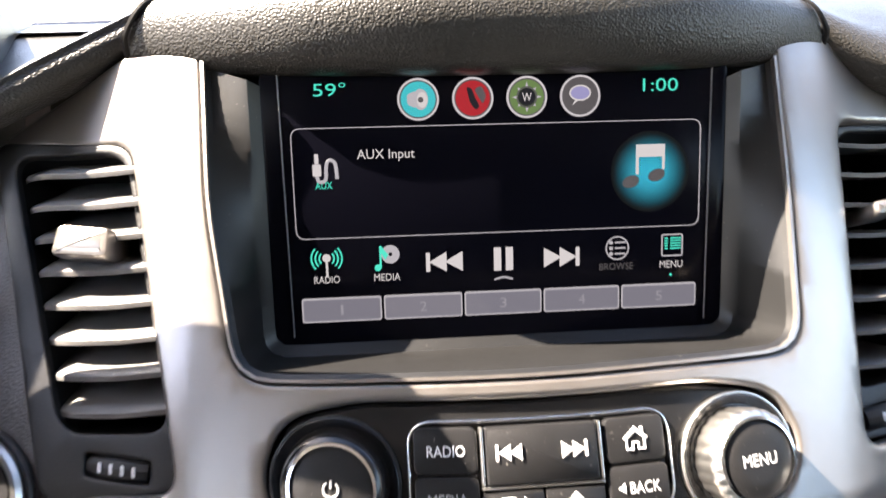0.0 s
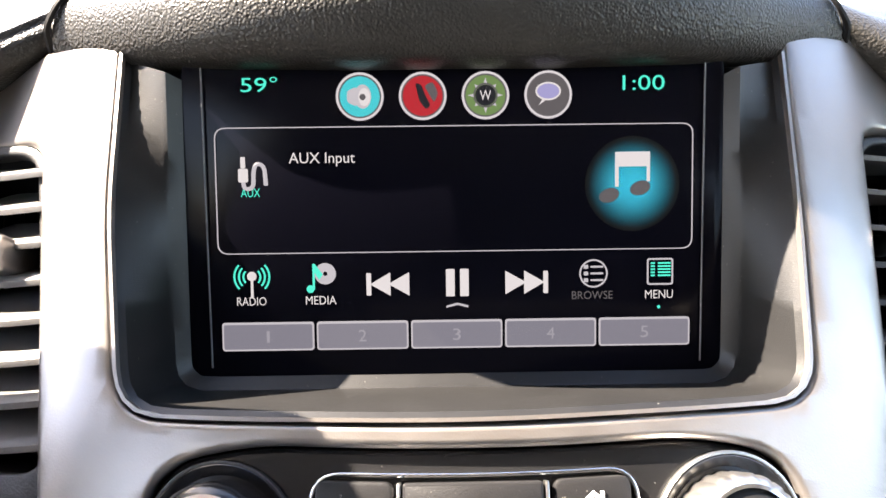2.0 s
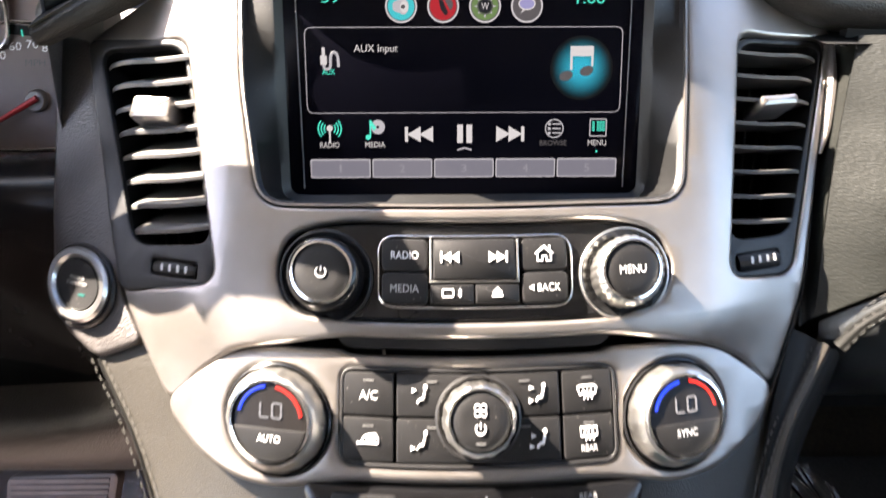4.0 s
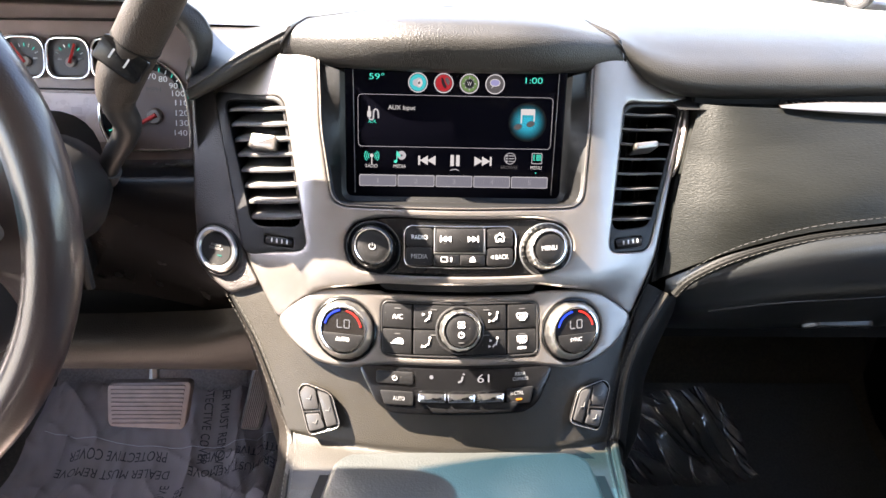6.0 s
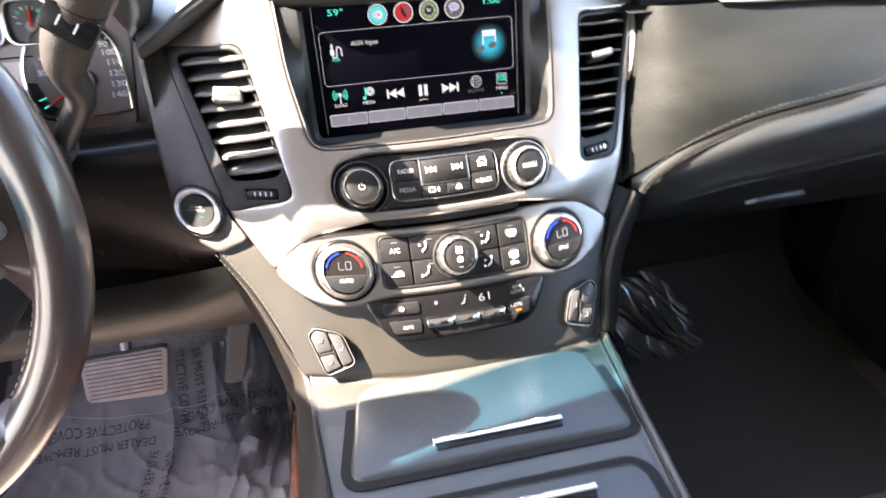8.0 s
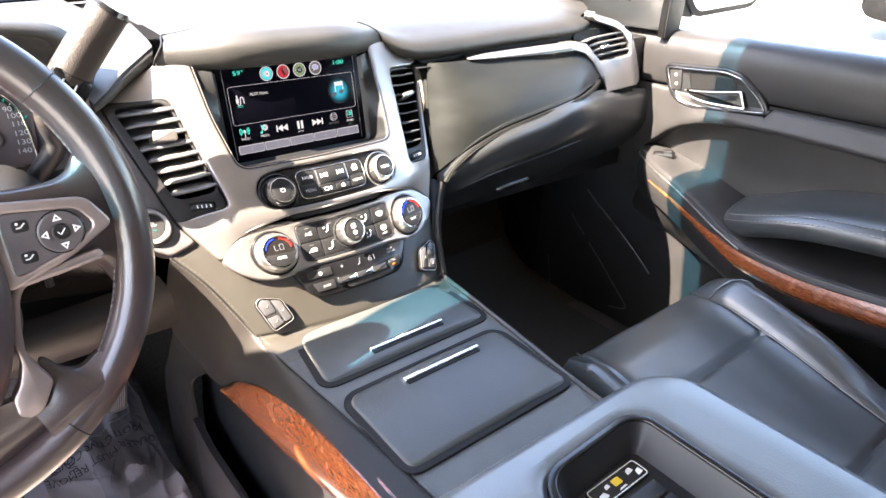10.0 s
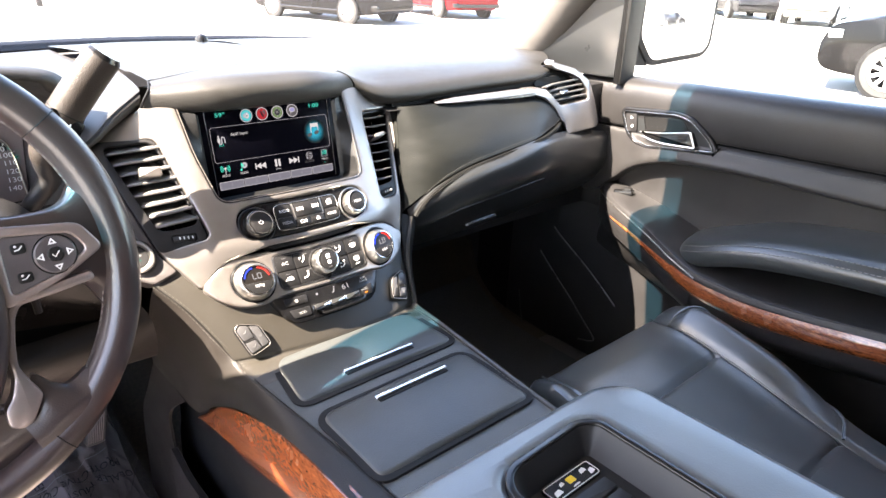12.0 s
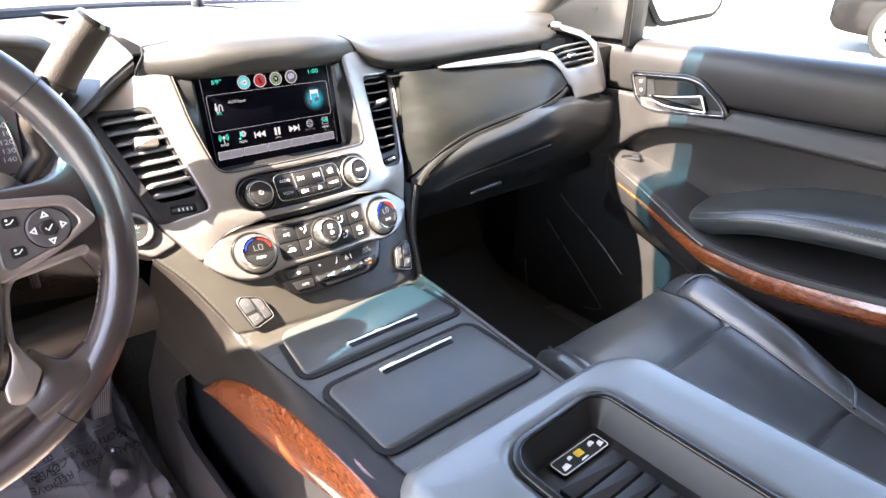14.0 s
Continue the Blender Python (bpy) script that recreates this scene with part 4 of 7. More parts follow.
# ---- climate panel ----
FAINT = material("faint grey legend", (0.10, 0.10, 0.10), 0.6)
DIALFACE = material("dark brown dial lens", (0.008, 0.0068, 0.0062), 0.3, 0, 0.1, dirt=0.1, spec=0.2)
cli = thing("climate_panel", "silver climate control panel with dark buttons and dials", "control panel")
CLI = rpoly(mm("-150,-74 -135,-60 -116,-45 -96,-41 -62,-40 -58,-42 63,-42 67,-40 102,-41 122,-45 139,-58 153,-70 140,-90 118,-103 96,-106 60,-99 -54,-99 -90,-106 -112,-104 -134,-92"), 0.010, 6)
PANEL = rrect(0.0038, -0.0702, 0.1285, 0.0440, 0.007, 6)
part("face", plate(CLI, [PANEL, circle(-0.0908, -0.0745, 0.0256, 40), circle(0.0972, -0.0745, 0.0256, 40)], -0.010, 0.003, 0.0026, stack, 0.012), SILVER, cli, "satin silver climate panel")
part("rim", plate(inset(PANEL, -0.0004), [inset(PANEL, 0.0012)], -0.004, 0.0036, 0.0005, stack, 0.012), PLASTIC, cli)
part("panel_bed", prism(PANEL, -0.008, -0.001, 0, stack, 0.012), BLACKHOLE, cli)
cols = ((-0.0475, 0.0245), (-0.0180, 0.0335), (0.0250, 0.0335), (0.0546, 0.0245))
for r, v in enumerate((-0.0600, -0.0806)):
    for c, (u, wd) in enumerate(cols):
        b = key(cli, rrect(u, v, wd - 0.0008, 0.0198, 0.0016), w1=0.0034)
        part("indicator", prism(rrect(u, v + 0.0062, 0.005, 0.0007, 0.0001, 1), 0.003, 0.0037, 0, stack), FAINT, b)
        if (r, c) == (0, 0):
            text("legend", "A/C", u, v - 0.0005, 0.0040, 0.0085, WHITE, b, stack, 0.0037)
        elif c in (1, 2):
            k = 0.00085
            du = -0.006 if c == 1 else 0.006
            lift = lambda uu, vv, ww: stack(uu, vv, ww + 0.0026)
            bars = [((0.2, -2.2), (2.8, -1.6)), ((2.4, -1.6), (3.4, 2.4)), ((0.4, -2.4), (-0.8, -4.2))]
            bms = [tube([lift(u + du + a * k, v + bb * k, 0.001), lift(u + du + cc * k, v + d * k, 0.001)], 0.00065, 6) for (a, bb), (cc, d) in bars]
            bms.append(spin([(0.0011, 0.0006), (0.0009, 0.0014)], u + du + 3.6 * k, v + 4.4 * k, lift, 10))
            rays = {(0, 1): ((-2.5, 2.6),), (1, 1): ((-3.2, -3.6),), (0, 2): ((-3.2, 3.4), (-3.4, -3.4)), (1, 2): ((-2.6, 2.2), (-3.6, -3.4))}[(r, c)]
            for a, bb in rays:
                bms.append(prism(triangle(u + du + a * k, v + bb * k, 2.8 * k, 2.8 * k), 0.0006, 0.0013, 0, lift))
            part("symbol", joined(*bms), WHITE, b)
        elif (r, c) == (1, 0):
            lift = lambda uu, vv, ww: stack(uu, vv, ww + 0.0026)
            body_line = [(-5.2, -1.6), (-3.6, -1.7), (-1.8, 1.2), (0.4, 2.2), (3.6, 2.2), (4.8, 0.6), (4.9, -1.6), (-5.2, -1.6)]
            part("symbol", joined(tube([lift(u + a / 1000, v + q / 1000, 0.001) for a, q in body_line], 0.0005, 6), prism(rrect(u + 0.0012, v + 0.0002, 0.0044, 0.0018, 0.0006, 2), 0.0006, 0.0013, 0, lift)), WHITE, b)
        else:
            lift = lambda uu, vv, ww: stack(uu, vv, ww + 0.0026)
            dv = 0.002 if r else 0.0
            frame_line = [(-4.6, 1.6), (-3.4, 2.4), (3.4, 2.4), (4.6, 1.6), (3.6, -1.4), (-3.6, -1.4), (-4.6, 1.6)] if not r else [(-3.8, 2.2), (3.8, 2.2), (3.8, -1.6), (-3.8, -1.6), (-3.8, 2.2)]
            bms = [tube([lift(u + a / 1000, v + dv + q / 1000, 0.001) for a, q in frame_line], 0.0005, 6)]
            for x in (-1.8, 0, 1.8):
                bms.append(tube([lift(u + (x + w) / 1000, v + dv + q / 1000, 0.0012) for w, q in ((0, -3.6), (0.6, -2.2), (-0.5, -0.6), (0.3, 1.0))], 0.0004, 6))
            part("symbol", joined(*bms), WHITE, b)
            if r:
                text("legend", "REAR", u, v - 0.0050, 0.0026, 0.0076, WHITE, b, stack, 0.0037)


part("fan_well", spin([(0.0200, -0.004), (0.0200, 0.0040), (0.0188, 0.0044), (0.0170, 0.002)], 0.0033, -0.0700, stack, 48), PLASTIC, cli)
fan = knob(cli, 0.0033, -0.0700, 0.0168, 0.020, BUTTON, SATIN, 14)
power_icon(fan, 0.0033, -0.0734, 0.0022, 0.0208, WHITE)
part("fan_symbol", joined(*[tube([stack(0.0033 + 0.0019 * math.cos(a) + 0.0013 * math.cos(q), -0.0655 + 0.0019 * math.sin(a) + 0.0013 * math.sin(q), 0.0209) for q in np.linspace(0, 2 * math.pi, 13)], 0.0003, 5) for a in (0.8, 2.4, 3.9, 5.5)]), WHITE, fan)
part("indicator", prism(rrect(0.0033, -0.0796, 0.0042, 0.0007, 0.0001, 1), 0.0202, 0.0209, 0, stack), FAINT, fan)
for u, leg in ((-0.0908, "AUTO"), (0.0972, "SYNC")):
    v = -0.0748
    part("dial_well", spin([(0.0260, -0.009), (0.0260, 0.0034), (0.0250, 0.0040), (0.0243, 0.001)], u, v, stack, 56), GLOSS, cli)
    d = part("dial", spin([(0.0240, -0.004), (0.0238, 0.006), (0.0228, 0.0105), (0.0214, 0.0142), (0.0200, 0.0164), (0.0190, 0.0168), (0.0186, 0.0160)], u, v, stack, 144, 18, 0.00022), SATIN, cli, "knurled satin temperature dial")
    part("dial_ring", spin([(0.0188, 0.016), (0.0188, 0.0184), (0.0176, 0.0186), (0.0172, 0.0172)], u, v, stack, 56), CHROME, d)
    part("dial_face", spin([(0.0174, 0.012), (0.0174, 0.0168), (0.0172, 0.0172), (0.0002, 0.0172)], u, v, stack, 48), DIALFACE, d)
    low = [(u + 0.0168 * math.cos(a), v + 0.0168 * math.sin(a)) for a in np.linspace(math.pi + 0.18, 2 * math.pi - 0.18, 20)]
    part("dial_button", prism(low, 0.015, 0.0178, 0.0004, stack), BUTTON, d)
    text("legend", leg, u, v - 0.0072, 0.0031, 0.0108 if leg == "AUTO" else 0.0098, WHITE, d, stack, 0.0180)
    segs = []
    for du, bars in ((-0.0024, "abf"), (0.0032, "abcdef")):
        place = {"a": (-0.0021, 0.0016, 0), "f": (0.0, -0.0032, 1), "b": (-0.0021, -0.0016, 0), "c": (0.0021, 0.0016, 0), "d": (0.0021, -0.0016, 0), "e": (0.0, 0.0032, 1)}
        for name in bars:
            a, q, flat = place[name]
            segs.append(prism(rrect(u + du + a, v + 0.0050 + q, 0.0038 if flat else 0.0008, 0.0008 if flat else 0.0030, 0.0002, 1), 0.0172, 0.0176, 0, stack))
    part("reading", joined(*segs), LIT, d, "segmented temperature reading")
    for a0, a1, m in ((1.75, 2.95, BLUEARC), (0.15, 1.4, REDARC)):
        part("arc", tube([stack(u + 0.0146 * math.cos(a), v + 0.001 + 0.0146 * math.sin(a), 0.0174) for a in np.linspace(a0, a1, 14)], 0.0008, 6), m, d)

# ---- rear climate strip ----
rc_ = thing("rear_climate_panel", "gloss black rear climate strip with small display", "control panel")
LENS = material("clean black display cover", (0.004, 0.004, 0.0045), 0.22, 0, 0.03, 20, 0.0, 500)
RC = rpoly(mm("-80,-101 -64,-131 -52,-138 56,-138 68,-131 82,-102"), 0.009, 6)
part("face", prism(RC, -0.012, 0.004, 0.0016, stack, 0.012), LENS, rc_)
b = key(rc_, rrect(-0.0490, -0.1095, 0.0300, 0.0100, 0.002), w1=0.0054)
power_icon(b, -0.0490, -0.1098, 0.0018, 0.0058, GREY)
b = key(rc_, rpoly(mm("-61,-120 -34,-120 -34,-131 -57,-131"), 0.002), w1=0.0054)
text("legend", "AUTO", -0.0455, -0.1256, 0.0030, 0.0092, GREY, b, stack, 0.0058)
b = key(rc_, rpoly(mm("41,-118 64,-117 61,-130 41,-130"), 0.002), w1=0.0054)
text("legend", "R.CTRL", 0.0500, -0.1215, 0.0028, 0.0110, GREY, b, stack, 0.0058)
part("lamp", prism(rrect(0.0515, -0.1265, 0.0050, 0.0014, 0.0003, 2), 0.005, 0.0058, 0, stack), AMBER, b)
text("legend", "REAR", 0.0530, -0.1065, 0.0026, 0.0084, GREY, rc_, stack, 0.0043)
text("legend", "CLIMATE", 0.0530, -0.1104, 0.0026, 0.0130, GREY, rc_, stack, 0.0043)
text("reading", "61", 0.0225, -0.1090, 0.0066, 0.0098, LIT, rc_, stack, 0.0043)
part("fan_mark", prism(circle(-0.0195, -0.1080, 0.0018, 6), 0.003, 0.0043, 0, stack), LIT, rc_)
part("airflow_mark", joined(tube([stack(0.0020, -0.1120, 0.0042), stack(0.0046, -0.1110, 0.0042), stack(0.0058, -0.1072, 0.0042)], 0.0008, 6), spin([(0.0010, 0.003), (0.0008, 0.0044)], 0.0064, -0.1054, stack, 8)), LIT, rc_)
for i in range(3):
    u = -0.0190 + i * 0.0235
    part("rocker", prism(rrect(u, -0.1240, 0.0230, 0.0088, 0.0026, 4), 0.002, 0.0105, 0.0030, stack), CHROME, rc_, "chrome toggle rocker")
part("rocker_shelf", prism(rpoly(mm("-26,-128 52,-128 46,-136 -18,-136"), 0.003), -0.004, 0.0075, 0.001, stack, 0.02), GLOSS, rc_)

# ---- seat heater switch pods ----
PODGREY = material("smoked grey switch plastic", (0.045, 0.044, 0.045), 0.30, 0, 0.1, 40, 0.05, 1500)
for s in (-1, 1):
    c = [(-0.1300, -0.1290), (-0.1240, -0.1215), (-0.1000, -0.1270), (-0.0915, -0.1540), (-0.1185, -0.1650)]
    c = [(CX + s * -(p[0] + 0.0005) if s > 0 else p[0], p[1] + (0.003 if s > 0 else 0)) for p in c]
    pod = thing("seat_heater_switch", "black three-button seat heater switch pod", "switch", "seat heater switches")
    outline = rpoly(c, 0.006)
    part("surround", plate(outline, [inset(outline, 0.0024)], -0.004, 0.0020, 0.0008, stack, 0.012), GLOSS, pod)
    part("rim", plate(inset(outline, 0.0004), [inset(outline, 0.0011)], -0.003, 0.0024, 0.0003, stack, 0.012), SILVER, pod)
    mid = Vector((sum(p[0] for p in c) / 5, sum(p[1] for p in c) / 5))
    pc = [Vector(p).lerp(mid, 0.17) for p in c]
    top, bot = (pc[1] + pc[2]) / 2, (pc[3] + pc[4]) / 2
    quads = [[pc[1].lerp(pc[2], 0.48), pc[2], pc[3], pc[4].lerp(pc[3], 0.62)], [pc[0], pc[1], pc[1].lerp(pc[2], 0.42), top.lerp(bot, 0.50) + Vector((s * 0.0014, 0)), pc[0].lerp(pc[4], 0.45)], [pc[0].lerp(pc[4], 0.55), top.lerp(bot, 0.60) + Vector((s * 0.0014, 0)), pc[4].lerp(pc[3], 0.56), pc[4]]]
    for q in quads:
        b = part("button", prism(rpoly([tuple(p) for p in q], 0.0018, 3), -0.003, 0.0032, 0.0009, stack), PODGREY, pod)
        qc = sum((Vector(p) for p in q), Vector((0, 0))) / len(q)
        part("mark", joined(tube([stack(qc.x - 0.0016, qc.y - 0.0010, 0.0034), stack(qc.x + 0.0012, qc.y - 0.0012, 0.0034), stack(qc.x + 0.0022, qc.y + 0.0022, 0.0034)], 0.0004, 6)), FAINT, b)
    bar = [top.lerp(bot, 0.34), top.lerp(bot, 0.52), top.lerp(bot, 0.72)]
    part("bar", tube([stack(p.x, p.y, 0.003) for p in bar], 0.0007, 6), PLASTIC, pod)
    cross = [pc[0].lerp(pc[4], 0.50), top.lerp(bot, 0.55)]
    part("bar", tube([stack(p.x, p.y, 0.003) for p in cross], 0.0007, 6), PLASTIC, pod)

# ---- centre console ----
# Black vinyl made paler and bluer: sky reflection put into the base.
DECKVINYL = material("deck vinyl with sky sheen in colour", (0.061, 0.067, 0.069), 0.36, 0, 0.12, 25, 0.5, 900, "voronoi", spec=0.35)
# Copy of the shell's brown with the flank's shade put into it.
FLANK = material("brown leather darkened for shade", (0.0185, 0.0160, 0.0142), 0.40, 0, 0.12, 30, 0.4, 1200, "voronoi", spec=0.25)
con = thing("center_console", "dark vinyl centre console with two lids and walnut side trim", "console")
EDGE_L = [(-0.1935, -0.0625), (-0.1815, -0.0795), (-0.169, -0.0965), (-0.158, -0.117), (-0.1485, -0.138), (-0.1415, -0.153), (-0.137, -0.163), (-0.134, -0.169)]
EDGE_R = [(0.190, -0.058), (0.176, -0.074), (0.162, -0.091), (0.151, -0.111), (0.145, -0.130), (0.141, -0.150), (0.138, -0.168), (0.136, -0.176)]
rows = []
for t in np.linspace(0, 1, 9):
    rows.append([stack(*Vector(a).lerp(Vector(b), t), -0.0055 if t < 0.94 else -0.009) for a, b in zip(EDGE_L, EDGE_R)])
rows_b = []
for r in rows:
    p = Vector(r[-1])
    rows_b.append(r + [Vector((p.x, -0.166, 1.0225)), Vector((p.x * 0.985, -0.19, 1.0190)), Vector((p.x * 0.95, -0.26, 1.016))])
part("shell", surface(rows_b, 40, 44), SHELL, con, "grained brown-black vinyl shell")

# Dark seam leather; on the right wall and flank it carries shade.
SEAMSHADE = material("dark seam leather with shade in colour", (0.010, 0.0098, 0.0092), 0.55, 0, 0.12, 30, 0.3, 1200, spec=0.15)
# stitched edge of the shell on the passenger side, running from the dash down along the deck
line = [stack(u, v, -0.004) for u, v in EDGE_R] + [Vector((0.1285, -0.20, 1.022)), Vector((0.122, -0.28, 1.020)), Vector((0.114, -0.37, 1.018)), Vector((0.108, -0.46, 1.016))]
part("welt", tube(line, 0.0034, 8, smooth=60), SHELL, con)
seam_at = [stack(u - 0.006, v, -0.0030) for u, v in EDGE_R] + [p + Vector((-0.006, 0, 0.003)) for p in line[8:]]
part("seam_groove", tube(seam_at, 0.0005, 6, smooth=60), BLACKHOLE, con)
for off in (0.0022, -0.0022):
    stitches("stitching", [p + Vector((off, 0, 0.0004)) for p in seam_at], FLANKTHREAD, con, 0.0026, 0.0014, 0.00028)
side = [line, [p + Vector((0.012, 0.004, -0.020)) for p in line], [Vector((0.150 + 0.03 * (p.y > -0.1), p.y + 0.02, min(p.z - 0.06, 0.97))) for p in line], [Vector((0.165, p.y + 0.05, 0.80)) for p in line], [Vector((0.175, p.y + 0.06, 0.63)) for p in line]]
part("side_wall", surface(list(zip(*side)), 40, 16), SEAMSHADE, con)
# leather flank on the driver's side: from the double seam over a soft roll to the walnut trim
seam_l = [stack(u, v, -0.0052) for u, v in (EDGE_L[0], EDGE_L[2], EDGE_L[4], EDGE_L[7])] + [Vector(p) for p in ((-0.1290, -0.191, 1.0210), (-0.1220, -0.276, 1.0205), (-0.1170, -0.35, 1.0200), (-0.1140, -0.418, 1.0195), (-0.112, -0.48, 1.019), (-0.110, -0.60, 1.012))]
foot_l = [Vector(p) for p in ((-0.180, 0.050, 0.950), (-0.170, 0.000, 0.930), (-0.160, -0.046, 0.915), (-0.153, -0.094, 0.948), (-0.151, -0.170, 0.987), (-0.150, -0.276, 1.0155), (-0.150, -0.35, 1.0235), (-0.150, -0.418, 1.0245), (-0.150, -0.48, 1.0225), (-0.150, -0.60, 1.011))]
roll_l = (0.010, 0.011, 0.012, 0.011, 0.008, 0.005, 0.004, 0.003, 0.003, 0.003)
flank_l = [[a, a.lerp(b, 0.12) + Vector((-0.5, -0.2, 0.75)) * k * 0.7, a.lerp(b, 0.42) + Vector((-0.7, -0.4, 0.6)) * k, a.lerp(b, 0.75) + Vector((-0.7, -0.4, 0.5)) * k * 0.6, b] for a, b, k in zip(seam_l, foot_l, roll_l)]
part("flank", surface(flank_l, 60, 20), FLANK, con, "soft leather flank of the console, darkened for shade")
part("seam_groove", tube([p + Vector((0, -0.0002, 0.0003)) for p in seam_l], 0.0006, 6, smooth=60), SEAMSHADE, con)
part("corner", prism(rpoly(mm("-195,-62 -168,-44 -138,-56 -120,-72 -170,-82"), 0.003), -0.014, -0.0060, 0, stack, 0.01), SHELL, con)
for off in (-0.0030, 0.0030):
    stitches("stitching", [p + Vector((off, -0.0010, 0.0012)) for p in seam_l], FLANKTHREAD, con, 0.0024, 0.0014, 0.00026)
kick = [[foot_l[0], Vector((-0.180, 0.10, 0.88)), Vector((-0.180, 0.15, 0.80)), Vector((-0.180, 0.17, 0.63))], [foot_l[1], Vector((-0.176, 0.060, 0.875)), Vector((-0.178, 0.08, 0.80)), Vector((-0.178, 0.09, 0.63))], [Vector((-0.166, -0.020, 0.920)), Vector((-0.175, 0.029, 0.873)), Vector((-0.177, 0.024, 0.81)), Vector((-0.177, 0.02, 0.63))]]
part("side_wall", surface(kick, 20, 24, 0.004, (1, 0, 0)), FLANK, con, "side panel in the footwell, darkened for shade")
# Darker overlay on the shell: shade along its right edge put into colour.
flank_rows = [[stack(a[0], a[1], -0.0048), stack((a[0] + b[0]) / 2, (a[1] + b[1]) / 2, -0.0030), stack(b[0], b[1], -0.0050)] for a, b in (((0.171, -0.045), (0.1895, -0.057)), ((0.163, -0.062), (0.176, -0.074)), ((0.1545, -0.082), (0.162, -0.091)), ((0.1470, -0.106), (0.151, -0.111)), ((0.1425, -0.130), (0.145, -0.131)))]
part("flank", surface(flank_rows, 24, 8, 0.003, (0, 0.85, -0.5)), SEAMSHADE, con, "leather flank beside the fascia, shade in its colour")
deck_rows = [[(x * k, y, z) for x in (-1, -0.5, 0, 0.5, 1)] for k, y, z in ((0.128, -0.185, 1.0196), (0.124, -0.25, 1.0194), (0.118, -0.32, 1.0190), (0.112, -0.40, 1.0180), (0.107, -0.50, 1.016))]
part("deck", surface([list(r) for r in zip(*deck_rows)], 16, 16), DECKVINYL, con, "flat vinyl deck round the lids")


def lid(outline, handle_y, label):
    part("gap", prism(inset(outline, -0.0058), -0.014, -0.0006, 0, deck), BLACKHOLE, con)
    l = part("lid", prism(outline, -0.012, 0.0005, 0.0060, lambda u, v, w: deck(u, v, w + (0.0030 * (1 - (u / 0.12) ** 2) if w > -0.006 else 0)), 0.02, steps=5), PLASTIC_LID, con, label)
    part("handle", prism(rrect(0.0075, handle_y, 0.1050, 0.0065, 0.0015, 3), 0.0020, 0.0066, 0.0012, deck, 0.02), CHROME, l, "slim chrome handle strip")
    part("handle_recess", prism(rrect(0.0075, handle_y - 0.0052, 0.1010, 0.0050, 0.0015, 3), 0.0010, 0.0042, 0.0004, deck, 0.02), BLACKHOLE, l)


PLASTIC_LID = material("grained black lid vinyl", (0.038, 0.041, 0.0405), 0.38, 0, 0.15, 18, 0.35, 600, "voronoi", coat=0.2, coat_rough=0.30, spec=0.35)
lid(rpoly([(-0.113, -0.246), (-0.098, -0.158), (-0.086, -0.148), (0.098, -0.148), (0.112, -0.158), (0.117, -0.246)], 0.016, 6), -0.2255, "front storage lid in grained black vinyl")
lid(rpoly([(-0.112, -0.394), (-0.109, -0.284), (-0.098, -0.274), (0.096, -0.274), (0.105, -0.284), (0.104, -0.394)], 0.014, 6), -0.2915, "rear storage lid in grained black vinyl")

# walnut swoosh on the driver's side
top = [(-0.05, 0.912), (-0.10, 0.950), (-0.162, 0.982), (-0.22, 1.002), (-0.282, 1.016), (-0.367, 1.024), (-0.46, 1.022), (-0.60, 1.010)]
low = [(-0.055, 0.908), (-0.11, 0.908), (-0.165, 0.914), (-0.22, 0.926), (-0.29, 0.944), (-0.36, 0.958), (-0.46, 0.966), (-0.60, 0.962)]
wrows = [[Vector((-0.152 - 0.010 * math.sin(math.pi * k), lerp(a[0], b[0], k), lerp(a[1], b[1], k))) for k in (0, 0.25, 0.5, 0.75, 1)] for a, b in zip(top, low)]
part("wood_trim", surface(wrows, 40, 12, 0.012, (1, 0, 0)), WOOD, con, "glossy burl walnut side trim")
# Pocket interior near black: the shade inside is put into its colour.
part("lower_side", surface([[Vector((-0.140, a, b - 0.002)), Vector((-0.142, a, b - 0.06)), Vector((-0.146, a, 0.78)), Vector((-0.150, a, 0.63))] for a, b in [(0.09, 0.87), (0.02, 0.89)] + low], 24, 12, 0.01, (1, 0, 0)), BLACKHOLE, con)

part("pocket_lip", prism(rpoly([(0.028, 0.632), (0.026, 0.822), (-0.03, 0.803), (-0.14, 0.803), (-0.60, 0.82), (-0.60, 0.632)], 0.012, 4), -0.005, 0.005, 0.003, lambda u, v, w: Vector((-0.177 + w, u, v))), DOOR, con, "dark outer lip of the side pocket")

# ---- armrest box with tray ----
# Pale bluish base stands in for sky reflected in black leather.
ARMHIDE = material("armrest leather with sky sheen in colour", (0.084, 0.096, 0.101), 0.38, 0, 0.15, 20, 0.25, 700, "voronoi", coat=0.75, coat_rough=0.3)
TRAYBLACK = material("satin black tray plastic", (0.019, 0.019, 0.0195), 0.45, 0, 0.1, 40, 0.1, 1400, dirt=0.1, spec=0.25)
arm = thing("armrest", "padded black console armrest with a slatted tray", "armrest")
TRAY = rpoly([(-0.092, -0.86), (-0.084, -0.530), (-0.066, -0.512), (0.030, -0.508), (0.044, -0.520), (0.040, -0.86)], 0.012, 5)


def lidtop(u, v, w):
    drop = 0.012 * max(0.0, (v + 0.53) / 0.07) ** 2
    return Vector((u, v, 1.092 + w - drop))


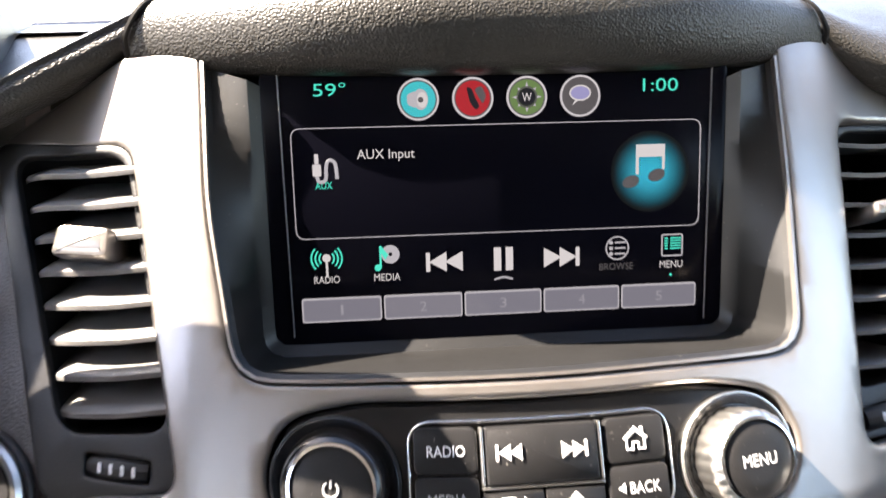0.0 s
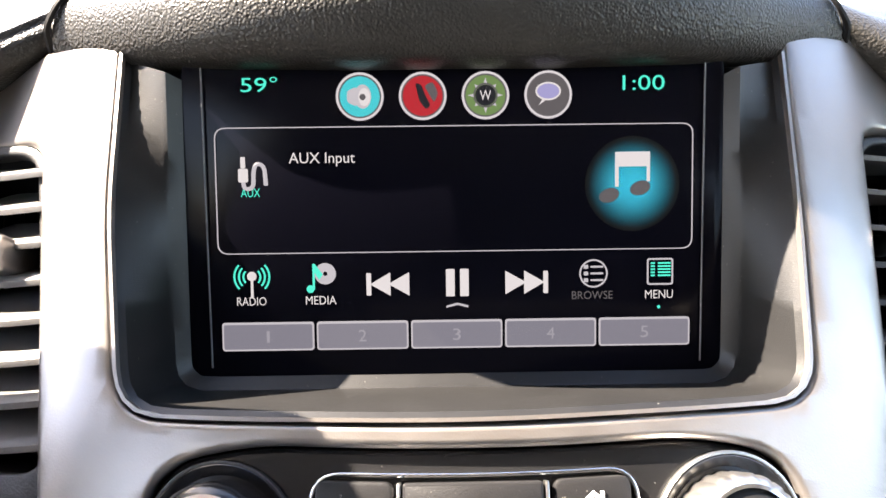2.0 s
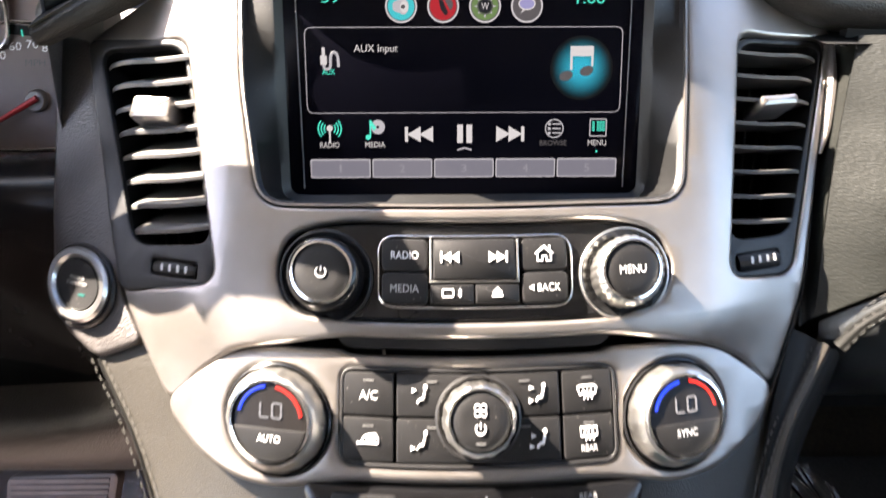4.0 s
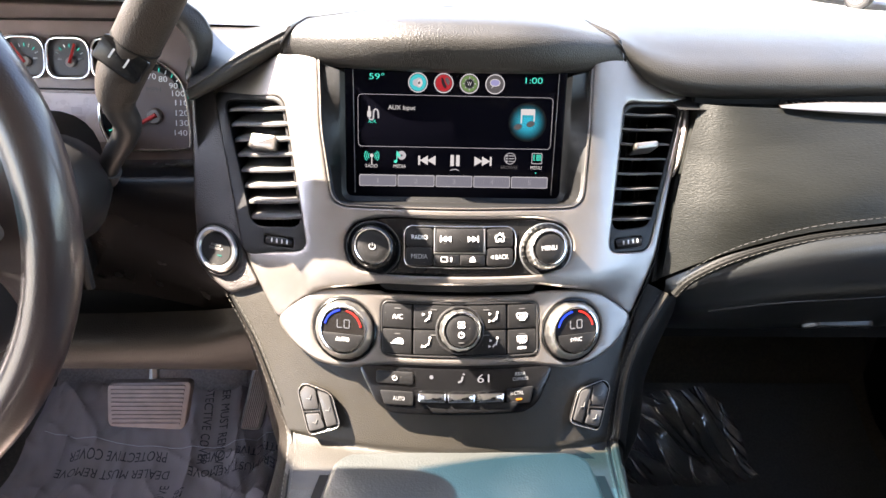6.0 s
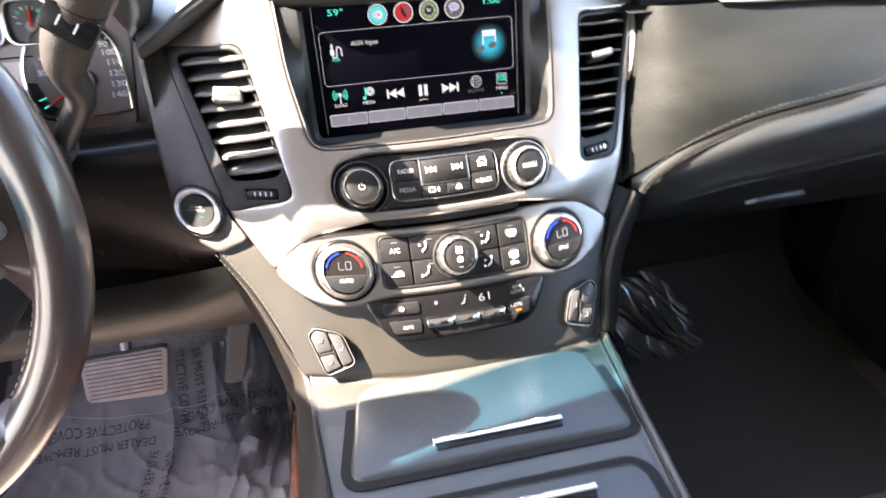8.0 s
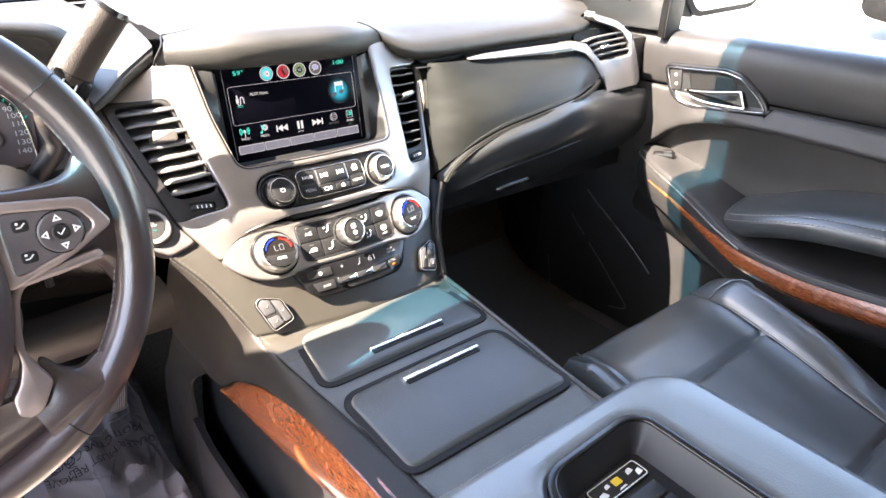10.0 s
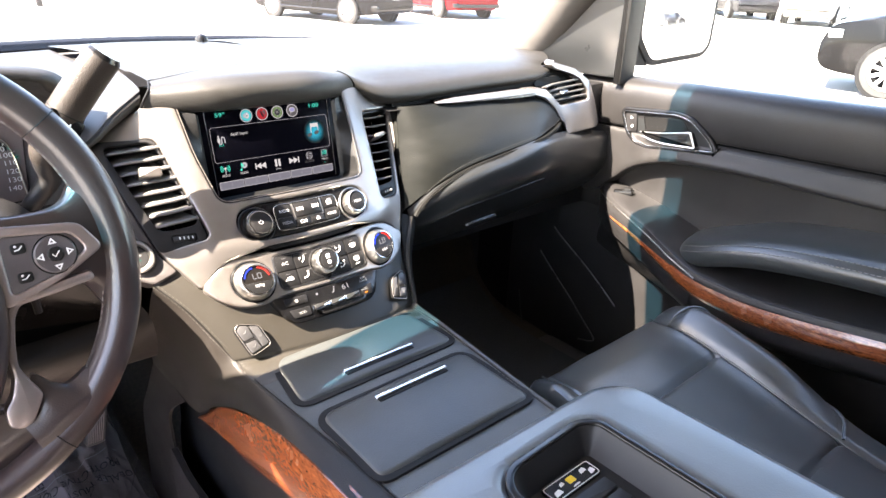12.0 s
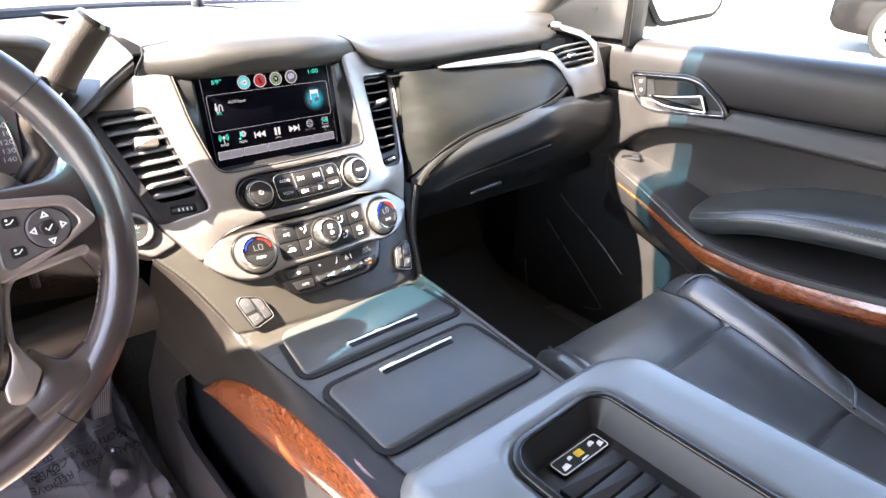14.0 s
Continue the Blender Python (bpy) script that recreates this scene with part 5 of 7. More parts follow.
ARM = rpoly([(-0.172, -0.95), (-0.166, -0.486), (-0.150, -0.466), (0.100, -0.470), (0.132, -0.500), (0.136, -0.95)], 0.03, 8)
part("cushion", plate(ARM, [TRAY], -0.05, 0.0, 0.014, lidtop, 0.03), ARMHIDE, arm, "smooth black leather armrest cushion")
part("box", prism(inset(ARM, 0.006), -0.44, -0.045, 0, lambda u, v, w: Vector((u * 0.98, v + 0.02 * (w < -0.2), 1.092 + w))), DOOR, arm)
part("tray_rim", plate(inset(TRAY, -0.004), [inset(TRAY, 0.0035)], -0.012, 0.0020, 0.0016, lidtop), GLOSS, arm, "raised gloss tray rim")
IN = inset(TRAY, 0.003)
r0, r1, r2 = [lidtop(u, v, 0.0) for u, v in IN], [lidtop(u, v, -0.020) for u, v in inset(IN, 0.010)], [lidtop(u, v, -0.026) for u, v in inset(IN, 0.013)]
part("tray_wall", loft([r0, r1, r2], caps=(False, True)), TRAYBLACK, arm)
for i in range(14):
    y = -0.562 - i * 0.0165
    part("slat", prism(rrect(-0.024, y, 0.070 - 0.0006 * i, 0.0145, 0.001, 2), -0.030, -0.0200, 0.0012, lidtop), TRAYBLACK, arm)
st = part("sticker", prism(rrect(-0.0130, -0.5385, 0.062, 0.0190, 0.004, 3), -0.026, -0.0235, 0, lidtop), GLOSS, arm, "black and white instruction sticker")
part("border", plate(rrect(-0.0130, -0.5385, 0.060, 0.0172, 0.0036, 3), [rrect(-0.0130, -0.5385, 0.0585, 0.0157, 0.003, 3)], -0.0235, -0.0232, 0, lidtop), WHITE, st)
YELLOW = material("yellow print", (0.75, 0.50, 0.03), 0.6)
part("yellow_mark", prism(rrect(-0.0130, -0.5370, 0.009, 0.0066, 0.001, 2), -0.0235, -0.0231, 0, lidtop), YELLOW, st)
for cx, wd, cy, hh in ((-0.034, 0.010, -0.541, 0.006), (-0.024, 0.006, -0.536, 0.004), (0.004, 0.008, -0.536, 0.005), (0.011, 0.007, -0.541, 0.006), (-0.013, 0.010, -0.5440, 0.0018)):
    part("picture_bar", prism(rpoly([(cx - wd / 2, cy - hh / 2), (cx + wd / 2, cy - hh / 3), (cx + wd / 3, cy + hh / 2), (cx - wd / 3, cy + hh / 3)], 0.001, 2), -0.0235, -0.0231, 0, lidtop), WHITE, st)
# ---- start button pod ----
SIDEHIDE = material("dark grained side vinyl", (0.060, 0.054, 0.053), 0.40, 0, 0.12, 25, 0.6, 1000, "voronoi", spec=0.5)
UNDER = material("gloss black under panel", (0.010, 0.0085, 0.0085), 0.25, 0, 0.1, 40, 0.05, 1000, spec=0.25)
KNEEGREY = material("dark brown grey plastic", (0.024, 0.0212, 0.020), 0.42, 0, 0.12, 30, 0.3, 1400, spec=0.35)
pod = thing("start_button", "round black start button in a chrome ring", "button")


BU, BV = -0.2058, -0.0258   # the button's middle
part("collar", spin([(0.0228, -0.006), (0.0228, 0.0006), (0.0218, 0.0020), (0.0200, 0.0016)], BU, BV, stack, 48), KNEEGREY, pod)
part("ring", spin([(0.0200, -0.002), (0.0200, 0.0040), (0.0185, 0.0060), (0.0160, 0.0058), (0.0140, 0.0030)], BU, BV, stack, 48), SATIN, pod, "satin chrome ring")
part("cap", spin([(0.0142, 0.000), (0.0142, 0.0030), (0.0136, 0.0040), (0.0002, 0.0034)], BU, BV, stack, 40), BUTTON, pod)
text("legend", "ENGINE", BU, BV + 0.0034, 0.0020, 0.0095, GREY, pod, stack, 0.0042)
text("legend", "START/STOP", BU, BV + 0.0004, 0.0020, 0.0135, GREY, pod, stack, 0.0042)
part("lamp", prism(rrect(BU + 0.0035, BV - 0.0052, 0.0040, 0.0012, 0.0002, 1), 0.0035, 0.0042, 0, stack), TEAL, pod)

# upright panel between the cluster and the left vent, which carries the start button
SIDE = rpoly(mm("-240,118 -234,40 -231.5,9 -228,-13 -228,-30 -216,-50 -193,-61.5 -165.5,-48.5 -179.5,-27 -215.5,116"), 0.006, 5)
part("side_panel", plate(SIDE, [], -0.030, -0.0012, 0.0028, stack, 0.012, True), SIDEHIDE, dash, "dark grained panel beside the vent")
strip_rows = [[stack(u0, v, w0) for u0, w0 in ((a, -0.004), (a + 0.002, -0.003), (a + 0.004, -0.008), (a + 0.006, -0.03))] for a, v in ((0.218, 0.122), (0.208, 0.085), (0.197, 0.045), (0.188, 0.010), (0.178, -0.026), (0.166, -0.050), (0.152, -0.074))]
part("side_strip", surface(strip_rows, 30, 12), GLOSS, dash)
# Bright tube along this edge, in the fascia's silver.
part("bright_edge", tube([stack(0.2175, 0.116, 0.0), stack(0.2125, 0.09, 0.0012), stack(0.205, 0.062, 0.001), stack(0.1985, 0.046, 0.0)], [0.0012, 0.0032, 0.0026, 0.0008], 8, smooth=16), SILVER, dash, "bright sliver beside the right vent")

# ---- driver's side: cluster, wheel, lever, pedals ----
clu = thing("instrument_cluster", "grey instrument cluster with chrome-ringed gauges and red needles", "instrument cluster")


def cluster(u, v, w):
    """The gauge plane, deep under its hood; u and v are taken at the hood's mouth."""
    return Vector((1.134 * u + 0.0047, 0.1425 + 0.34 * (v - 1.25) - 1.134 * w, 1.134 * v - 0.1892))


CLUSTER_FACE = material("mauve grey gauge face", (0.29, 0.228, 0.220), 0.45)
DIAL = material("dark mauve dial face", (0.175, 0.138, 0.132), 0.5, spec=0.3)
HUB = material("mid grey needle hub", (0.24, 0.21, 0.20), 0.5)
BLACKGAUGE = material("dark gauge face", (0.050, 0.041, 0.040), 0.4)
part("face", prism(rpoly([(-0.62, 1.19), (-0.246, 1.19), (-0.232, 1.30), (-0.26, 1.335), (-0.60, 1.335), (-0.66, 1.28)], 0.02), -0.03, 0, 0.003, cluster), CLUSTER_FACE, clu)
LEGEND = material("bright white legend", (0.85, 0.83, 0.82), 0.6)
needle_red = material("red needle", (0.55, 0.02, 0.02), 0.5)
for i, (du, dv) in enumerate(((-0.0105, 0.0150), (0.0060, 0.0154), (0.0020, 0.0150))):
    u = -0.391 + 0.040 * i
    g = part("small_gauge", prism(rrect(u, 1.2908, 0.0365, 0.0325, 0.010, 6), -0.002, 0.001, 0, cluster), BLACKGAUGE, clu)
    part("ring", plate(rrect(u, 1.2908, 0.0408, 0.0372, 0.0125, 6), [rrect(u, 1.2908, 0.0348, 0.0311, 0.0105, 6)], 0.0, 0.006, 0.0014, cluster), CHROME, g, "bright gauge ring")
    part("needle", tube([cluster(u + 0.001, 1.2862, 0.005), cluster(u + du, 1.2868 + dv, 0.004)], [0.0016, 0.0011], 6), needle_red, g)
    part("hub", spin([(0.0045, 0.0), (0.0045, 0.004), (0.0036, 0.0048), (0.0002, 0.0048)], u + 0.001, 1.2868, cluster, 18), HUB, g)
    for k in range(7):
        a = math.pi * (0.15 + 0.7 * k / 6)
        part("tick", tube([cluster(u + 0.0105 * math.cos(a), 1.2885 + 0.0105 * math.sin(a), 0.0015), cluster(u + 0.0135 * math.cos(a), 1.2885 + 0.0135 * math.sin(a), 0.0015)], 0.0005, 4), TEAL if k % 2 else WHITE, g)
    for k in (-0.009, 0.009):
        part("legend", prism(rrect(u + k, 1.2890, 0.0040, 0.0016, 0.0004, 1), 0.001, 0.0014, 0, cluster), GREY, g)
DIAL_EDGE = [(-0.300, 1.2890), (-0.285, 1.2900), (-0.2701, 1.2878), (-0.2590, 1.2805), (-0.2510, 1.2705), (-0.2478, 1.2600), (-0.2458, 1.2400), (-0.2452, 1.2190), (-0.2490, 1.2135), (-0.2751, 1.2115), (-0.3110, 1.2118), (-0.3200, 1.2170), (-0.3260, 1.2300), (-0.3273, 1.2430), (-0.3240, 1.2620), (-0.3140, 1.2790)]
spd = part("speedometer", prism(rpoly(DIAL_EDGE[::-1], 0.004, 4), -0.002, 0.002, 0, cluster), DIAL, clu, "speedometer dial")
part("dial_ring", tube([cluster(*p, 0.003) for p in DIAL_EDGE + DIAL_EDGE[:1]], 0.0014, 8, smooth=90), CHROME, spd, "bright dial ring")
part("dial_band", prism([(-0.292, 1.2885), (-0.2701, 1.2862), (-0.2600, 1.2795), (-0.2522, 1.2695), (-0.2530, 1.2650), (-0.2600, 1.2740), (-0.2701, 1.2802), (-0.292, 1.2822)][::-1], 0.001, 0.0024, 0, cluster), BLACKHOLE, spd, "dark band under the ticks")
part("dial_band", prism([(-0.3255, 1.2430), (-0.3245, 1.2300), (-0.3190, 1.2185), (-0.3110, 1.2145), (-0.3060, 1.2200), (-0.3140, 1.2280), (-0.3180, 1.2420)], 0.001, 0.0024, 0, cluster), BLACKHOLE, spd, "dark band under the ticks")
for leg, u, v in (("30", -0.3120, 1.2500), ("40", -0.3080, 1.2610), ("50", -0.2995, 1.2695), ("60", -0.2890, 1.2750), ("70", -0.2780, 1.2762), ("80", -0.2680, 1.2740), ("90", -0.2588, 1.2684), ("100", -0.2545, 1.2618), ("110", -0.2520, 1.2538), ("120", -0.2520, 1.2449), ("130", -0.2522, 1.2361), ("140", -0.2538, 1.2275)):
    text("number", leg, u, v, 0.0050, 0.0039 * len(leg), LEGEND, spd, cluster, 0.0026)
text("unit", "MPH", -0.2768, 1.2650, 0.0040, 0.0130, FAINT, spd, cluster, 0.0026)
for k in range(9):
    a = radians(28 + k * 9)
    part("tick", tube([cluster(-0.2768 + lerp(0.0345, 0.0395, k / 8) * math.cos(a), 1.2421 + lerp(0.0345, 0.0395, k / 8) * math.sin(a), 0.0028), cluster(-0.2768 + lerp(0.0375, 0.0435, k / 8) * math.cos(a), 1.2421 + lerp(0.0375, 0.0435, k / 8) * math.sin(a), 0.0028)], 0.0005, 4), TEAL if k % 2 == 0 else LEGEND, spd)
for a in (198, 207):
    part("tick", tube([cluster(-0.2768 + r * math.cos(radians(a)), 1.2421 + r * math.sin(radians(a)), 0.0028) for r in (0.038, 0.045)], 0.0006, 4), TEAL, spd)
part("needle", tube([cluster(-0.2745, 1.2440, 0.0075), cluster(-0.3110, 1.2245, 0.006)], [0.0024, 0.0012], 8), needle_red, spd)
part("hub", spin([(0.0068, 0.0), (0.0068, 0.005), (0.0058, 0.0065), (0.0002, 0.0065)], -0.2768, 1.2421, cluster, 24), HUB, spd)
# The washed-out look is put into these pale, close colours.
INFOMARK = material("faint display mark", (0.53, 0.425, 0.41), 0.3)
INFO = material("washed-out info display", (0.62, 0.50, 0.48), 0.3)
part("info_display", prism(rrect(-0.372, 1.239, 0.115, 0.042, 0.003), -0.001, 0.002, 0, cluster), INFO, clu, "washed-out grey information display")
part("info_line", tube([cluster(-0.44, 1.2635, 0.002), cluster(-0.315, 1.2635, 0.002)], 0.0009, 6), BEZEL, clu)
for u, v, w, h in ((-0.3880, 1.2455, 0.004, 0.004), (-0.3480, 1.2450, 0.010, 0.006), (-0.3465, 1.2380, 0.012, 0.004), (-0.3420, 1.2240, 0.016, 0.003), (-0.3400, 1.2290, 0.006, 0.003)):
    part("info_mark", prism(rrect(u, v, w, h, 0.001, 2), 0.0018, 0.0022, 0, cluster), INFOMARK, clu)
# cowl round the cluster
CR = [(-0.231, 1.276), (-0.220, 1.289), (-0.213, 1.306), (-0.213, 1.322), (-0.227, 1.340), (-0.27, 1.359), (-0.45, 1.374), (-0.62, 1.362), (-0.70, 1.30)]
CI = [(-0.236, 1.286), (-0.231, 1.295), (-0.229, 1.306), (-0.233, 1.317), (-0.246, 1.330), (-0.278, 1.346), (-0.45, 1.357), (-0.61, 1.345), (-0.67, 1.29)]


def brow(x, y):
    k = min(1.0, max(0.0, (-0.23 - x) / 0.12))
    return y + 0.044 * (1 - k * k * (3 - 2 * k))


cowl = [[(1.134 * x + 0.0047, 0.160, 1.134 * z - 0.1892) for x, z in CI], [(x, 0.045, z) for x, z in CI], [(x, brow(x, -0.010), z + 0.002) for x, z in CI], [(lerp(a[0], c[0], 0.5), brow(c[0], -0.018), lerp(a[1], c[1], 0.5)) for a, c in zip(CI, CR)], [(x, brow(x, -0.010), z) for x, z in CR], [(x, 0.045, z + 0.002) for x, z in CR], [(x - 0.022, 0.10, z - 0.004) for x, z in CR], [(x - 0.075, 0.24, min(z, 1.318)) for x, z in CR]]
part("cowl", surface(cowl, 30, 50), PAD, clu, "hooded black cluster cowl")
part("cluster_end", surface([[(-0.275, 0.128, 1.160), (-0.266, 0.148, 1.228), (-0.258, 0.160, 1.285)], [(-0.232, 0.02, 1.18), (-0.229, 0.02, 1.24), (-0.226, 0.02, 1.294)]], 8, 10), SIDEHIDE, clu)
part("lower_trim", surface([[(-0.72, 0.130, 1.172), (-0.48, 0.130, 1.170), (-0.36, 0.130, 1.168), (-0.26, 0.125, 1.172)], [(-0.66, 0.055, 1.205), (-0.45, 0.050, 1.203), (-0.34, 0.045, 1.200), (-0.235, 0.040, 1.203)], [(-0.66, 0.02, 1.185), (-0.45, 0.01, 1.182), (-0.34, 0.006, 1.180), (-0.225, 0.0, 1.176)], [(-0.66, 0.03, 1.12), (-0.45, 0.03, 1.11), (-0.34, 0.03, 1.10), (-0.205, 0.0, 1.09)], [(-0.66, 0.05, 1.06), (-0.45, 0.05, 1.055), (-0.34, 0.05, 1.055), (-0.20, 0.01, 1.05)]], 20, 30), UNDER, dash, "dark glossy panel under the cluster")
KNEE = material("dark brown knee panel vinyl", (0.021, 0.0178, 0.0165), 0.45, 0, 0.12, 25, 0.5, 1000, "voronoi", spec=0.3)
knee = [[(-0.80, 0.02, 1.075), (-0.55, 0.01, 1.062), (-0.38, 0.012, 1.052), (-0.26, 0.012, 1.056), (-0.20, -0.012, 1.075)],
        [(-0.80, -0.005, 1.055), (-0.55, -0.018, 1.045), (-0.38, -0.018, 1.038), (-0.26, -0.016, 1.040), (-0.19, -0.024, 1.05)],
        [(-0.80, 0.0, 1.01), (-0.55, -0.008, 1.005), (-0.38, -0.006, 1.003), (-0.26, -0.004, 1.001), (-0.18, 0.0, 1.000)],
        [(-0.80, 0.05, 0.978), (-0.55, 0.04, 0.978), (-0.38, 0.04, 0.978), (-0.26, 0.04, 0.978), (-0.17, 0.04, 0.974)],
        [(-0.80, 0.20, 0.985), (-0.55, 0.20, 0.985), (-0.38, 0.20, 0.985), (-0.26, 0.20, 0.985), (-0.17, 0.20, 0.975)]]
part("knee_panel", surface(knee, 24, 30), KNEE, dash, "soft knee panel under the steering column")

# steering wheel: rim in its own tilted plane
SPOKE = material("dark satin silver paint", (0.31, 0.262, 0.253), 0.36, 0.78, 0.06, 60, 0.08, 1500)
SWITCH = material("mauve grey switch plastic", (0.06, 0.053, 0.056), 0.36, 0, 0.1, 60, 0.1, 1800, dirt=0.2)
sw = thing("steering_wheel", "black leather steering wheel with silver spoke bezels", "steering wheel")
TILT_W = radians(17)
WC = Vector((-0.446, -0.183, 1.230))


def wheel(u, v, w):
    return WC + Vector((u, v * math.sin(TILT_W) - w * math.cos(TILT_W), v * math.cos(TILT_W) + w * math.sin(TILT_W)))


RR = 0.1895
rings = []
for i in range(96):
    a = 2 * math.pi * i / 96
    thick = 0.0160 + 0.0010 * max(0, math.cos(2 * (a - 0.4)))
    rings.append([wheel((RR + thick * math.cos(b)) * math.cos(a), (RR + thick * math.cos(b)) * math.sin(a), thick * 1.12 * math.sin(b)) for b in np.linspace(0, 2 * math.pi, 17)[:-1]])
rings.append(rings[0])
rim = part("rim", loft(rings), WHEEL, sw, "black leather rim")
for a0, a1 in ((0.32, 1.45), (-1.15, -0.22), (1.7, 2.8), (3.4, 4.3)):
    stitches("rim_stitching", [wheel((RR - 0.0163) * math.cos(a), (RR - 0.0163) * math.sin(a), 0.0030) for a in np.linspace(a0, a1, 12)], THREAD, rim, 0.0036, 0.0024, 0.0005)
for a in (radians(36.5), radians(143.5), radians(-55), radians(-125)):
    part("rim_seam", tube([wheel((RR + 0.0166 * math.cos(b)) * math.cos(a), (RR + 0.0166 * math.cos(b)) * math.sin(a), 0.0186 * math.sin(b)) for b in np.linspace(0, 2 * math.pi, 25)], 0.0006, 5), BLACKHOLE, rim)
for s in (-1, 1):
    spoke = [[(0.088, 0.043, 0.010), (0.128, 0.0405, 0.008), (0.153, 0.0455, 0.004), (0.168, 0.066, -0.002)],
             [(0.088, 0.037, 0.022), (0.124, 0.0355, 0.020), (0.150, 0.0370, 0.016), (0.180, 0.050, 0.008)],
             [(0.088, 0.000, 0.022), (0.120, 0.000, 0.020), (0.150, 0.002, 0.016), (0.182, 0.004, 0.010)],
             [(0.088, -0.030, 0.022), (0.120, -0.023, 0.019), (0.152, -0.017, 0.014), (0.180, -0.032, 0.006)],
             [(0.088, -0.036, 0.010), (0.120, -0.028, 0.008), (0.152, -0.024, 0.002), (0.172, -0.058, -0.002)]]
    part("spoke", surface([[wheel(s * u, v, w) for u, v, w in r] for r in spoke], 24, 24, 0.016, (0, 0.95, -0.3)), WHEEL, sw)
    bez = rpoly([(0.092, -0.0320), (0.139, -0.0165), (0.174, 0.003), (0.159, 0.027), (0.092, 0.0355)], 0.007, 5)
    btn = rpoly([(0.100, -0.0225), (0.140, -0.0100), (0.1605, 0.0040), (0.151, 0.0195), (0.100, 0.0265)], 0.006, 5)
    bez, btn = [(s * u, v) for u, v in bez], [(s * u, v) for u, v in btn]
    part("spoke_bezel", plate(bez, [btn], 0.016, 0.0275, 0.002, wheel), SPOKE, sw, "dark satin silver spoke bezel")
    sp = part("switch_plate", prism(btn, 0.012, 0.0262, 0.001, wheel), SWITCH, sw, "dark mauve grey switch plate")
    c = (s * 0.1365, 0.0045)
    part("pad_ring", plate(circle(*c, 0.0168, 36), [circle(*c, 0.0157, 36)], 0.025, 0.0275, 0.0004, wheel), GLOSS, sp)
    part("pad", spin([(0.0157, 0.025), (0.0157, 0.0274), (0.0145, 0.0284), (0.0060, 0.0276)], *c, wheel, 36), SWITCH, sp)
    part("pad_middle", spin([(0.0062, 0.026), (0.0062, 0.0292), (0.0052, 0.0300), (0.0002, 0.0298)], *c, wheel, 24), BUTTON, sp)
    for k in range(4):
        a = k * math.pi / 2 + 0.05
        d = Vector((math.cos(a), math.sin(a)))
        e = Vector((-d.y, d.x))
        q = Vector(c) + d * 0.0108
        part("arrow", plate([tuple(q - e * 0.0032 - d * 0.002), tuple(q + d * 0.0032), tuple(q + e * 0.0032 - d * 0.002)], [[tuple(q - e * 0.0014 - d * 0.0008), tuple(q + d * 0.0014), tuple(q + e * 0.0014 - d * 0.0008)]], 0.0275, 0.0288, 0, wheel), WHITE, sp)
    part("tick_mark", tube([wheel(c[0] - 0.0025, c[1] + 0.0004, 0.0302), wheel(c[0] - 0.0006, c[1] - 0.0020, 0.0302), wheel(c[0] + 0.0030, c[1] + 0.0024, 0.0302)], 0.0005, 6), WHITE, sp)
    for v in (0.0145, -0.0095):
        part("side_switch", prism(rrect(s * 0.1120, v, 0.011, 0.009, 0.003), 0.024, 0.0275, 0.001, wheel), BUTTON, sp)
        part("mark", joined(tube([wheel(s * 0.1120 - 0.003, v - 0.001, 0.0278), wheel(s * 0.1120, v - 0.0008, 0.0278), wheel(s * 0.1120 + 0.003, v + 0.002, 0.0278)], 0.0005, 6), spin([(0.0012, 0.0270), (0.001, 0.0280)], s * 0.1120 - 0.002, v + 0.0022, wheel, 8)), WHITE, sp)
    # lower silver spoke arm
    arm = rpoly([(0.1600, -0.0150), (0.1243, -0.0206), (0.1002, -0.0254), (0.0926, -0.0349), (0.0850, -0.0703), (0.0862, -0.0882), (0.0810, -0.1033), (0.0738, -0.1127), (0.0740, -0.1270), (0.0827, -0.1317), (0.0918, -0.1281), (0.1035, -0.1076), (0.0966, -0.0947), (0.0911, -0.0802), (0.0935, -0.0600), (0.0980, -0.0400), (0.1034, -0.0311), (0.1328, -0.0280), (0.1630, -0.0235)], 0.004, 4)
    part("lower_bezel", prism([(s * u, v) for u, v in arm], 0.006, 0.0225, 0.0026, wheel), SPOKE, sw, "satin silver lower spoke bezel")
    wrap = [[(0.160, -0.112, 0.006), (0.152, -0.108, 0.014), (0.1398, -0.1013, 0.006)], [(0.152, -0.126, 0.010), (0.140, -0.120, 0.016), (0.1243, -0.1098, 0.006)], [(0.142, -0.138, 0.012), (0.128, -0.126, 0.018), (0.1126, -0.1051, 0.008)], [(0.128, -0.148, 0.012), (0.114, -0.130, 0.019), (0.0990, -0.0925, 0.008)], [(0.112, -0.158, 0.012), (0.102, -0.140, 0.018), (0.0930, -0.1180, 0.012)], [(0.096, -0.166, 0.010), (0.090, -0.148, 0.016), (0.0830, -0.1280, 0.012)]]
    part("spoke_wrap", surface([[wheel(s * u, v, w) for u, v, w in r] for r in wrap], 24, 12, 0.010, (0, 0.95, -0.3)), WHEEL, sw)
part("airbag_cover", prism(rpoly([(-0.090, 0.060), (0.090, 0.060), (0.096, -0.034), (0.082, -0.085), (0.060, -0.124), (-0.060, -0.124), (-0.082, -0.085), (-0.096, -0.034)][::-1], 0.03, 8), 0.0, 0.040, 0.014, wheel, steps=5), WHEEL, sw, "black airbag cover")
